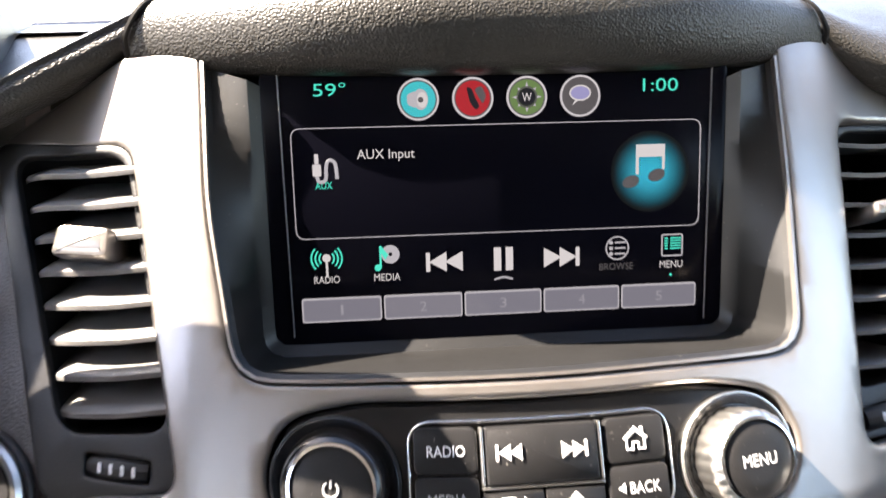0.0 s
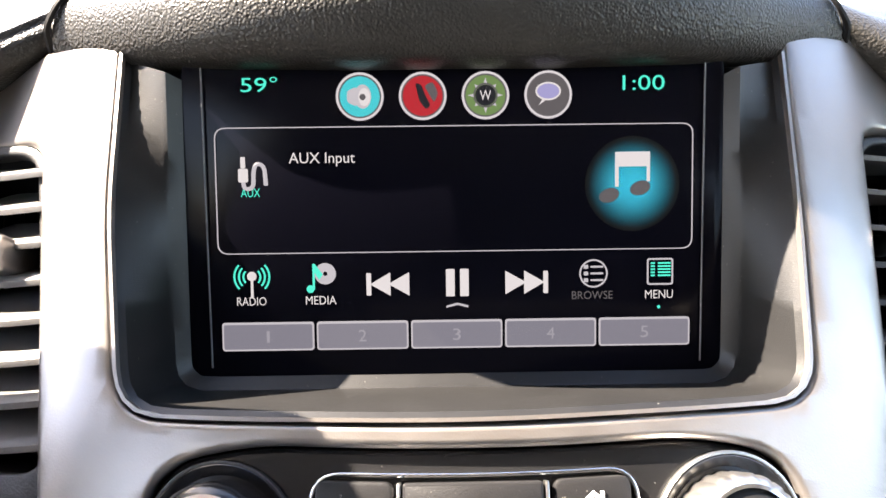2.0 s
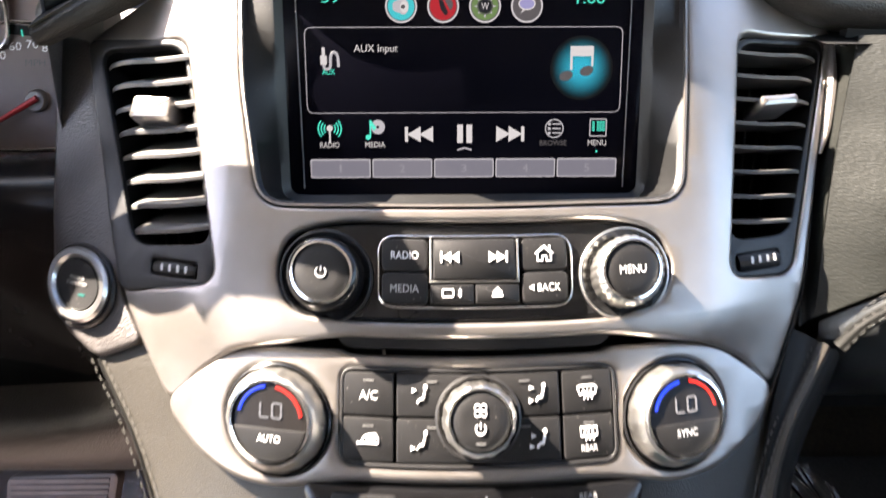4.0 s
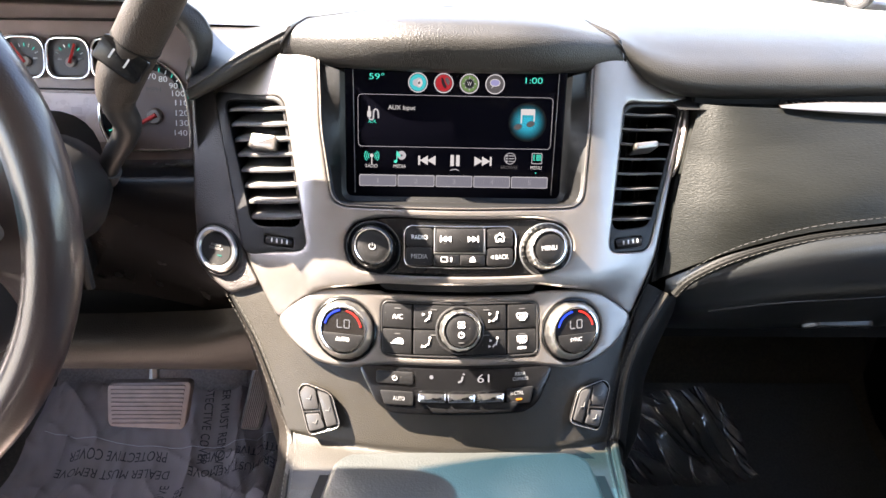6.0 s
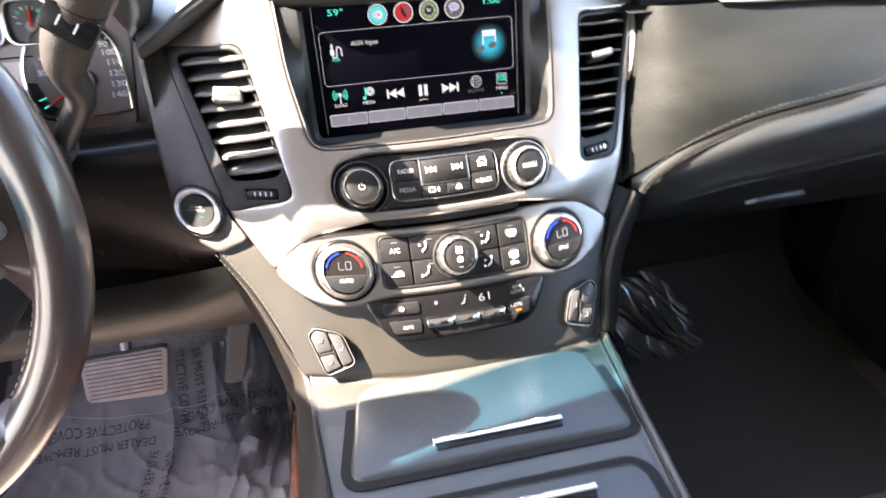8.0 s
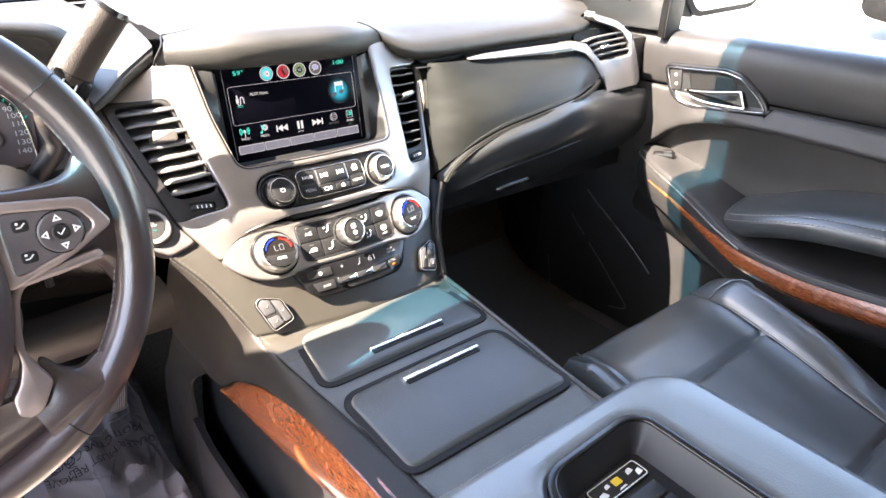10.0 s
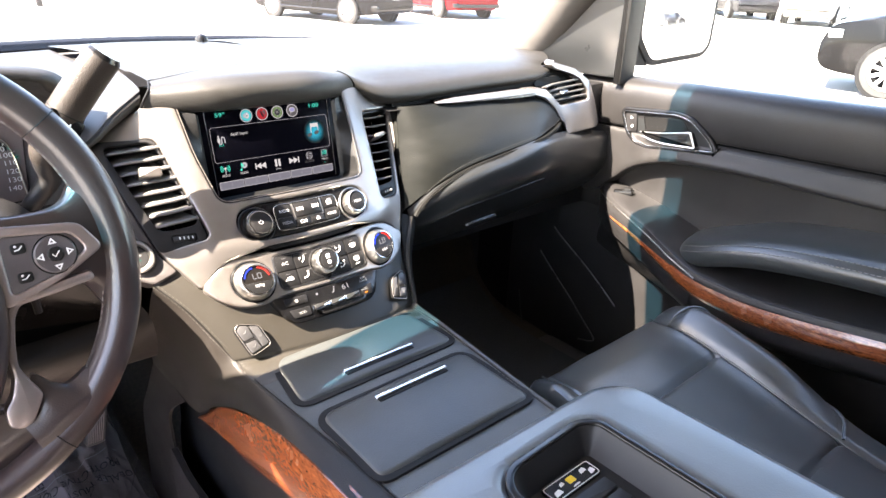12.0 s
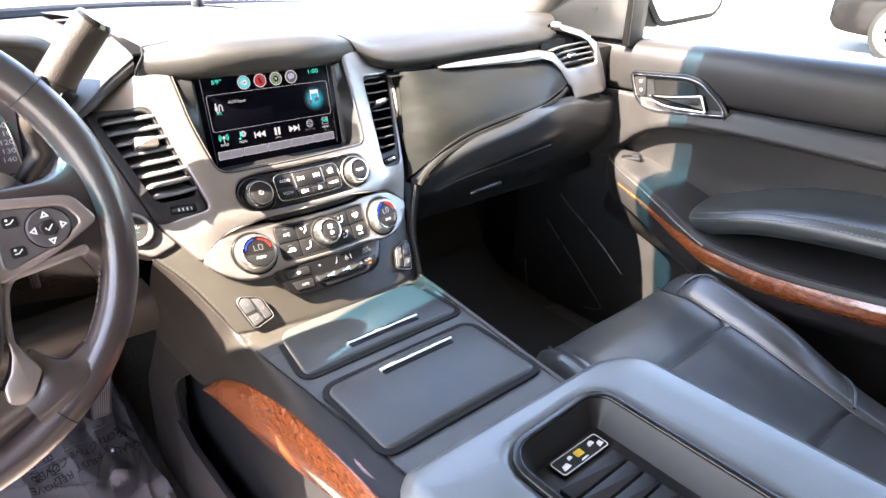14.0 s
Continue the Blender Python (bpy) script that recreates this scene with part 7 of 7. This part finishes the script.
for i, (x, y, z) in enumerate(POD_IN[3:]):
    k = min(1.0, i / 4)
    t0, t1 = lerp(0.022, 0.001, k), lerp(0.026, 0.031, k) + 0.004 * (y < -0.3)
    wood_rows.append([(x - 0.001, y - 0.006, z - t0), (x - 0.005, y - 0.008, lerp(z - t0, z - t1, 0.3)), (x - 0.005, y - 0.008, lerp(z - t0, z - t1, 0.7)), (x + 0.002, y - 0.006, z - t1)])
part("wood_trim", surface(wood_rows, 50, 12), WOOD, door, "glossy burl walnut door strip")
part("pod_side", surface([[(x, y - 0.006, z), (x - 0.0025, y - 0.006, z - 0.012), (x - 0.001, y - 0.005, z - 0.032), (x + 0.010, y, z - 0.060)] for x, y, z in POD_IN[:8]], 30, 12), DOOR, door)
part("pod_edge", tube([Vector(q) + Vector((0.0, -0.006, 0.002)) for q in POD_IN[:8]], 0.0014, 6, smooth=30), SATIN, door, "fine bright edge line")
part("pod_under", surface([[(x + 0.008, y - 0.002, z - 0.034 - 0.022 * (y > -0.2)), (x + 0.02, y - 0.002, z - 0.07), (lerp(x, 0.77, 0.6), y, z - 0.11), (0.766, y, z - 0.14)] for x, y, z in POD_IN], 50, 14), DOOR, door)
sw_m = on(Matrix.Translation((0.752, -0.066, 1.0605)) @ Euler((radians(-6), radians(2), radians(24))).to_matrix().to_4x4())
swp = part("window_switch", prism(rrect(0, 0, 0.019, 0.040, 0.004), -0.006, 0.002, 0.001, sw_m), GLOSS, door, "small window switch")
part("rocker", prism(rrect(0, -0.008, 0.013, 0.018, 0.003), 0.0, 0.007, 0.002, sw_m), BEZEL, swp)
# arm pad
pad_rows = []
for y, xi, zt in ((-0.235, 0.700, 1.016), (-0.255, 0.668, 1.026), (-0.30, 0.650, 1.044), (-0.36, 0.642, 1.068), (-0.42, 0.638, 1.084), (-0.52, 0.636, 1.100), (-0.66, 0.636, 1.112), (-0.82, 0.640, 1.118), (-1.0, 0.645, 1.12)):
    pad_rows.append([(0.795, y, zt + 0.006), (0.76, y, zt + 0.006), (xi + 0.05, y, zt + 0.004), (xi + 0.014, y, zt - 0.004), (xi, y, zt - 0.022), (xi + 0.010, y, zt - 0.044), (xi + 0.05, y, zt - 0.052)])
part("arm_pad", surface(pad_rows, 50, 30), ARMPAD, door, "padded black leather arm pad")
for k, dz in ((0.013, -0.0022), (0.004, -0.0105)):
    stitches("stitching", [(r[4][0] + k - 0.0022, r[4][1], r[4][2] + 0.0195 + dz) for r in pad_rows], THREAD, door, 0.0044, 0.0016, 0.0006)
# handle
HB = rpoly([(-0.022, 1.227), (-0.040, 1.178), (-0.060, 1.160), (-0.093, 1.153), (-0.242, 1.175), (-0.227, 1.198), (-0.182, 1.235), (-0.150, 1.242)], 0.010, 5)
def shrunk(poly, k):
    return [(-0.131 + (u + 0.131) * (1 - k / 0.105), 1.1985 + (v - 1.1985) * (1 - k / 0.040)) for u, v in poly]


hh = part("handle_bezel", plate(HB, [shrunk(HB, 0.0085)], 0.0, 0.013, 0.004, doorp), GLOSS, door, "gloss black handle surround")
part("chrome_line", plate(shrunk(HB, 0.0075), [shrunk(HB, 0.0088)], 0.004, 0.0138, 0.0004, doorp), CHROME, hh, "fine chrome line")
part("plate_back", prism(shrunk(HB, 0.006), -0.01, 0.0060, 0, doorp), LOWDASH, hh)
CUP = rpoly([(-0.074, 1.224), (-0.088, 1.184), (-0.150, 1.192), (-0.176, 1.204), (-0.160, 1.226)], 0.010, 5)
part("cup_rim", plate(inset(CUP, -0.002), [CUP], 0.006, 0.0085, 0.0008, doorp), BEZEL, hh)
part("handle_cup", prism(CUP, 0.0062, 0.0066, 0, doorp), BEZEL, hh, "grey hollow behind the lever")
part("lever", prism(rpoly([(-0.080, 1.190), (-0.090, 1.182), (-0.126, 1.177), (-0.200, 1.181), (-0.186, 1.206), (-0.166, 1.203)], 0.004, 4), 0.006, 0.020, 0.003, doorp), GLOSS, hh, "gloss black lever with chrome edge")
part("lever_edge", tube([doorp(*q) for q in ((-0.079, 1.188, 0.018), (-0.120, 1.1935, 0.0205), (-0.165, 1.2025, 0.0205), (-0.184, 1.2065, 0.0205), (-0.1875, 1.204, 0.0205), (-0.199, 1.181, 0.0205))], [0.0010, 0.0014, 0.0016, 0.0020, 0.0022, 0.0016], 8, smooth=30), SATIN, hh, "chrome lever edge")
part("lower_edge", tube([doorp(*q) for q in ((-0.088, 1.180, 0.018), (-0.126, 1.1755, 0.0195), (-0.198, 1.180, 0.0195))], 0.0012, 6, smooth=12), CHROME, hh)
lk = part("lock_switch", prism(rpoly([(-0.034, 1.218), (-0.046, 1.182), (-0.066, 1.184), (-0.060, 1.222)], 0.004), 0.004, 0.010, 0.001, doorp), PLASTIC, hh, "lock switch")
for u, v in ((-0.0500, 1.210), (-0.0540, 1.194)):
    part("mark", prism(circle(u, v, 0.0026, 10), 0.009, 0.0104, 0, doorp), WHITE, lk)
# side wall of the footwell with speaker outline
# Near-black footwell panel, its shade painted in with the base colour.
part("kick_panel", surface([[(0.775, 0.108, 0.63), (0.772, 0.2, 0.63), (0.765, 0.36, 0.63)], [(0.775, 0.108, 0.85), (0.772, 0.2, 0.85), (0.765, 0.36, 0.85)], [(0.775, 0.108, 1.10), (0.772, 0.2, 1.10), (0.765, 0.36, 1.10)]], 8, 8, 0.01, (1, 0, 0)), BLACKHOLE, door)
# Grey tubes stand in for glints on the pocket's glossy edges.
part("pocket_line", tube([doorp(u, v, 0.018) for u, v in mm("140,852 118,832 80,800 40,768 0,732 -32,704 -44,690 -36,680 0,670")], 0.0016, 6, smooth=40), LATCHGREY, door)
part("pocket_line", tube([doorp(u, v, 0.018) for u, v in mm("195,720 190,690 180,650 172,617")], 0.0014, 6, smooth=20), LATCHGREY, door)
part("pocket_line", tube([doorp(u, v, 0.020) for u, v in mm("105,925 80,907 35,880 -10,852 -50,824 -86,796")], 0.0018, 6, smooth=20), LATCHGREY, door)
# sail panel and front window post
SAIL = rpoly([(0.24, 1.275), (-0.004, 1.280), (0.000, 1.62), (0.055, 1.52), (0.14, 1.42)], 0.01)
part("sail_panel", prism(SAIL, -0.015, 0.012, 0.006, doorp), LOWDASH, door, "black corner sail panel")
part("window_post", prism(rpoly([(0.004, 1.270), (-0.014, 1.270), (-0.016, 1.64), (0.002, 1.64)], 0.002), -0.03, 0.016, 0.003, doorp), BEZEL, door)
wpane = tagged(part("window_passenger", prism([(-0.014, 1.27), (-0.014, 1.63), (-0.95, 1.66), (-0.95, 1.30)], -0.026, -0.022, 0, doorp), CLEAR), "clear passenger door glass", "window", kind="structure")
wpane.visible_shadow = False

# ---- passenger seat ----
seat = thing("passenger_seat", "black leather passenger seat with piped bolsters", "seat")


SX, SW = 0.405, 0.222


def cush(x, y):
    """Height of the cushion."""
    f = -0.285 - y
    e = (x + 0.15 * f - SX) / SW
    z = 0.916 + 0.016 * math.sin(min(1.0, max(0.0, (f + 0.02) / 0.12)) * math.pi / 2) - 0.10 * max(0, f - 0.06)
    k = 1 if e < 0 else min(1, max(0, (0.365 - f) / 0.20))
    z += 0.034 * math.exp(-((abs(e) - 0.83) / 0.17) ** 2) * min(1, max(0, (f + 0.04) / 0.10)) * k * k * (3 - 2 * k)
    z -= 0.008 * math.exp(-((abs(e) - 0.64) / 0.022) ** 2) * min(1, max(0, (f + 0.01) / 0.02))
    return z


bm = bmesh.new()
NX, NY = 96, 110
grid = []
for j in range(NY + 1):
    q = j / NY
    row = []
    for i in range(NX + 1):
        e = -1 + 2 * i / NX
        front = -0.266 - 0.045 * abs(e) ** 5
        y = front - 0.60 * q ** 1.15
        x = SX + SW * e - 0.15 * (-0.285 - y)
        z = cush(x, y) - 0.16 * max(0, (abs(e) - 0.84) / 0.16) ** 2.2 - 0.12 * max(0, (0.06 - q) / 0.06) ** 2
        for y0 in (-0.420, -0.62):
            z -= 0.006 * math.exp(-((y - y0) / 0.005) ** 2) * (abs(e) < 0.64)
        z += 0.0025 * noise.noise(Vector((x * 12, y * 12, 1)))
        row.append(bm.verts.new((x, y, z)))
    grid.append(row)
for a, b in zip(grid, grid[1:]):
    for i in range(NX):
        bm.faces.new((a[i], a[i + 1], b[i + 1], b[i]))
part("cushion", bm, HIDE, seat, "black leather seat cushion")


def seat_at(e, y, up):
    x = SX + SW * e - 0.15 * (-0.285 - y)
    return Vector((x, y, cush(x, y) + up - 0.16 * max(0, (abs(e) - 0.84) / 0.16) ** 2.2))


for s in (-1, 1):
    part("seam", tube([seat_at(s * 0.64, y, 0.003) for y in (-0.285, -0.31, -0.36, -0.45, -0.55, -0.65, -0.80)], 0.0014, 6, smooth=40), HIDE, seat)
    if s < 0:
        continue
    arc = [seat_at(s * e, y, 0.0015) for e, y in ((0.65, -0.322), (0.71, -0.326), (0.79, -0.338), (0.86, -0.360), (0.900, -0.395), (0.91, -0.44), (0.91, -0.51), (0.89, -0.565), (0.82, -0.605), (0.66, -0.622))]
    part("piping", tube(arc, 0.0024, 6, smooth=60), HIDE, seat)
    stitches("stitching", [seat_at(s * e, y, 0.0012) for e, y in ((0.66, -0.330), (0.70, -0.334), (0.77, -0.347), (0.84, -0.369), (0.876, -0.402), (0.886, -0.44), (0.886, -0.505), (0.87, -0.555), (0.80, -0.595), (0.67, -0.612))], SEAMTHREAD, seat, 0.0036, 0.0022, 0.0004)
part("base", prism(rpoly([(0.22, -0.34), (0.60, -0.34), (0.60, -0.86), (0.22, -0.86)], 0.03), 0.63, 0.86, 0.01), PLASTIC, seat)

# ---- door mirror ----
mir = thing("door_mirror", "black door mirror housing with mirror glass", "mirror")
mm_ = on(Matrix.Translation((1.06, 0.082, 1.375)) @ Euler((radians(90), 0, radians(-14))).to_matrix().to_4x4())
MO = rpoly([(-0.082, -0.030), (-0.036, -0.088), (0.128, -0.070), (0.146, -0.050), (0.146, 0.10), (-0.082, 0.10)], 0.02, 6)
part("housing", prism(inset(MO, -0.010), -0.10, 0.004, 0.005, mm_), BLACKHOLE, mir)
part("foot", prism(rpoly([(-0.20, 0.10), (-0.20, -0.090), (-0.10, -0.094), (-0.034, -0.098), (-0.084, -0.034), (-0.084, 0.10)], 0.008), -0.06, -0.002, 0.004, mm_), BLACKHOLE, mir)
MIRROR = material("mirror glass", (0.9, 0.9, 0.9), 0.02, 1.0, 0.0)
part("mirror_glass", prism(inset(MO, 0.004), 0.0, 0.0055, 0.0004, mm_), MIRROR, mir, "mirror glass")
part("mirror_arm", tube([(0.86, 0.14, 1.295), (0.93, 0.15, 1.30), (1.0, 0.15, 1.32)], 0.03, 12, smooth=10), GLOSS, mir)

# ---- outside ----
tagged(part("ground", prism([(-400, -400), (400, -400), (400, 400), (-400, 400)], -0.2, 0.0), CONCRETE), "bright sunlit concrete car lot", "ground", kind="structure")
GLASSDARK = material("dark car glass", (0.02, 0.025, 0.03), 0.05, 0, 0.02)
LAMPRED = material("red tail lamp", (0.5, 0.02, 0.02), 0.2, coat=1.0)
LAMPCLEAR = material("clear head lamp", (0.6, 0.62, 0.65), 0.1, 0.3, coat=1.0)


def road_car(label, paint, m, length, width, profile, belt_h, wheels, wheel_r):
    """A parked car: body lofted from a side profile, with glass, wheels and lamps."""
    car = thing("car", label, "car", "parked cars")
    car.matrix_world = m
    sections = []
    for x, z0, z1 in profile:
        hw = width / 2 * (1 - 0.16 * (abs(x) / (length / 2)) ** 4)
        cab = max(0, z1 - belt_h)
        top_w = hw * (1 - 0.30 * min(1, cab / 0.45))
        ring = [(x, -hw * 0.92, z0), (x, -hw, z0 + 0.15), (x, -hw, min(z1, belt_h) * 0.75), (x, -hw * 0.96, min(z1, belt_h)), (x, -top_w * 0.98, z1 - 0.04 * (cab > 0)), (x, -top_w * 0.80, z1), (x, 0, z1 + 0.015), (x, top_w * 0.80, z1), (x, top_w * 0.98, z1 - 0.04 * (cab > 0)), (x, hw * 0.96, min(z1, belt_h)), (x, hw, min(z1, belt_h) * 0.75), (x, hw, z0 + 0.15), (x, hw * 0.92, z0)]
        sections.append([Vector(p) for p in ring])
    cols = [catmull([s[k] for s in sections], 48) for k in range(13)]
    rings = [[c[i] for c in cols] for i in range(49)]
    part("body", loft(rings, caps=(True, True)), paint, car)
    cabin = [p for p in profile if p[2] > belt_h + 0.2]
    x0, x1 = min(p[0] for p in cabin), max(p[0] for p in cabin)
    top_z = max(p[2] for p in profile)
    for s in (-1, 1):
        hw = width / 2
        for a, b in ((x0 - 0.1, (x0 + x1) / 2 - 0.03), ((x0 + x1) / 2 + 0.03, x1 + 0.1)):
            q = rpoly([(a, belt_h + 0.02), (b, belt_h + 0.02), (b - 0.12 * (b > (x0 + x1) / 2), top_z - 0.10), (a + 0.12 * (a < (x0 + x1) / 2), top_z - 0.10)], 0.04)
            part("window", prism(q, -0.02, 0.012, 0.004, lambda u, v, w, s=s: Vector((u, s * (hw * 0.955 - (v - belt_h) / (top_z - belt_h) * hw * 0.27 + w), v))), GLASSDARK, car)
        part("sill", tube([(wheels[0] + wheel_r, s * hw * 0.99, 0.32), (wheels[1] - wheel_r, s * hw * 0.99, 0.32)], 0.03, 6), GLOSS, car)
        for x in wheels:
            wm = lambda u, v, w, x=x, s=s: Vector((x + u, s * (width / 2 - 0.10 + w), wheel_r + v))
            part("wheel_arch", spin([(wheel_r * 1.13, 0.0), (wheel_r * 1.13, 0.096), (wheel_r * 0.9, 0.097)], 0, 0, wm, 28), BLACKHOLE, car)
            t = part("tyre", spin([(wheel_r * 0.70, -0.12), (wheel_r * 0.97, -0.10), (wheel_r, -0.05), (wheel_r, 0.07), (wheel_r * 0.96, 0.105), (wheel_r * 0.70, 0.115)], 0, 0, wm, 32), TYRE, car)
            part("rim", plate(circle(0, 0, wheel_r * 0.72, 36), [rpoly([(wheel_r * 0.62 * math.cos(a - 0.2), wheel_r * 0.62 * math.sin(a - 0.2)), (wheel_r * 0.62 * math.cos(a + 0.2), wheel_r * 0.62 * math.sin(a + 0.2)), (wheel_r * 0.22 * math.cos(a), wheel_r * 0.22 * math.sin(a))], 0.01, 3) for a in np.linspace(0, 2 * math.pi, 11)[:-1]], 0.105, 0.125, 0.004, wm), ALLOY, t, "silver spoked alloy rim")
    xe, xf = profile[0][0], profile[-1][0]
    for s in (-1, 1):
        part("tail_lamp", prism(rrect(s * width * 0.40, belt_h - 0.12, 0.16, 0.26, 0.03), -0.12, 0.02, 0.01, lambda u, v, w: Vector((xe - w + 0.06, u, v))), LAMPRED, car)
        part("head_lamp", prism(rrect(s * width * 0.37, belt_h - 0.22, 0.30, 0.12, 0.03), -0.16, 0.02, 0.01, lambda u, v, w: Vector((xf + w - 0.10, u, v))), LAMPCLEAR, car)
    part("rear_plate", prism(rrect(0, belt_h - 0.20, 0.32, 0.16, 0.01), -0.08, 0.03, 0, lambda u, v, w: Vector((xe - w + 0.02, u, v))), WHITE, car, "white plate with plain bars")
    part("plate_bars", prism(rrect(0, belt_h - 0.20, 0.24, 0.06, 0.01), 0.03, 0.034, 0, lambda u, v, w: Vector((xe - w + 0.02, u, v))), GREY, car)
    part("bumper", prism(rrect(0, 0.42, width * 0.9, 0.14, 0.04), -0.15, 0.03, 0.02, lambda u, v, w: Vector((xe - w + 0.03, u, v))), GLOSS, car)
    part("grille", prism(rrect(0, 0.52, width * 0.6, 0.22, 0.06), -0.15, 0.02, 0.01, lambda u, v, w: Vector((xf + w - 0.04, u, v))), GLOSS, car)
    return car


SEDAN = [(-2.35, 0.40, 0.85), (-2.25, 0.30, 1.02), (-1.7, 0.22, 1.08), (-1.2, 0.20, 1.30), (-0.7, 0.20, 1.43), (0.0, 0.20, 1.46), (0.5, 0.20, 1.40), (1.15, 0.20, 1.02), (1.8, 0.22, 0.92), (2.25, 0.28, 0.78), (2.35, 0.38, 0.62)]
SUV = [(-2.35, 0.45, 0.95), (-2.28, 0.34, 1.20), (-2.0, 0.26, 1.60), (-1.4, 0.25, 1.72), (-0.4, 0.25, 1.75), (0.4, 0.25, 1.68), (1.0, 0.25, 1.22), (1.7, 0.26, 1.10), (2.2, 0.32, 0.95), (2.35, 0.45, 0.70)]
BLACK, RED, GREYP, WHITEP, BLUEP = car_paint("black paint", (0.003, 0.003, 0.0035)), car_paint("red paint", (0.14, 0.004, 0.006)), car_paint("grey paint", (0.012, 0.012, 0.014)), car_paint("white paint", (0.75, 0.75, 0.75)), car_paint("dark blue paint", (0.02, 0.03, 0.06))


def place(x, y, ang):
    return Matrix.Translation((x, y, 0)) @ Matrix.Rotation(radians(ang), 4, "Z")


road_car("black saloon parked side-on with silver wheels", BLACK, place(10.3, 16.3, 105), 4.7, 1.82, SEDAN, 0.92, (-1.42, 1.40), 0.33)
road_car("red car parked beyond the black saloon", RED, place(15.2, 17.2, 80), 4.7, 1.85, SUV, 1.05, (-1.42, 1.40), 0.35)
road_car("black sport utility with bright wheels", BLACK, place(11.9, 1.10, 107), 4.7, 1.9, SUV, 1.05, (-1.42, 1.40), 0.37)
SILVERP = car_paint("silver paint", (0.22, 0.21, 0.20))
for p, lab, x, y, ang in ((SILVERP, "silver", 29.0, 10.2, 192), (GREYP, "grey", 29.6, 13.6, 222), (SILVERP, "silver", 31.8, 16.4, 215), (BLUEP, "dark blue", 36.0, 19.5, 200), (WHITEP, "white", 40.0, 9.0, 190), (BLACK, "black", 41.0, 4.6, 175)):
    road_car(lab + " sport utility parked in the far row", p, place(x, y, ang), 4.7, 1.9, SUV, 1.05, (-1.42, 1.40), 0.36)
for i, (p, lab) in enumerate(((WHITEP, "white"), (GREYP, "grey"), (BLACK, "black"))):
    road_car(lab + " sport utility parked behind", p, place(6 + 3.0 * i, -14 - 0.4 * i, 95), 4.7, 1.9, SUV, 1.05, (-1.42, 1.40), 0.36)
post = thing("lamp_post", "thin dark leaning post at the edge of the lot", "post")
part("pole", tube([(3.16, 17.2, 0.0), (2.9, 17.2, 4.5)], [0.075, 0.06], 10), GLOSS, post)
part("base", spin([(0.22, 0.0), (0.22, 0.25), (0.12, 0.30), (0.001, 0.30)], 3.16, 17.2, lambda u, v, w: Vector((u, v, w)), 16), GREY, post)
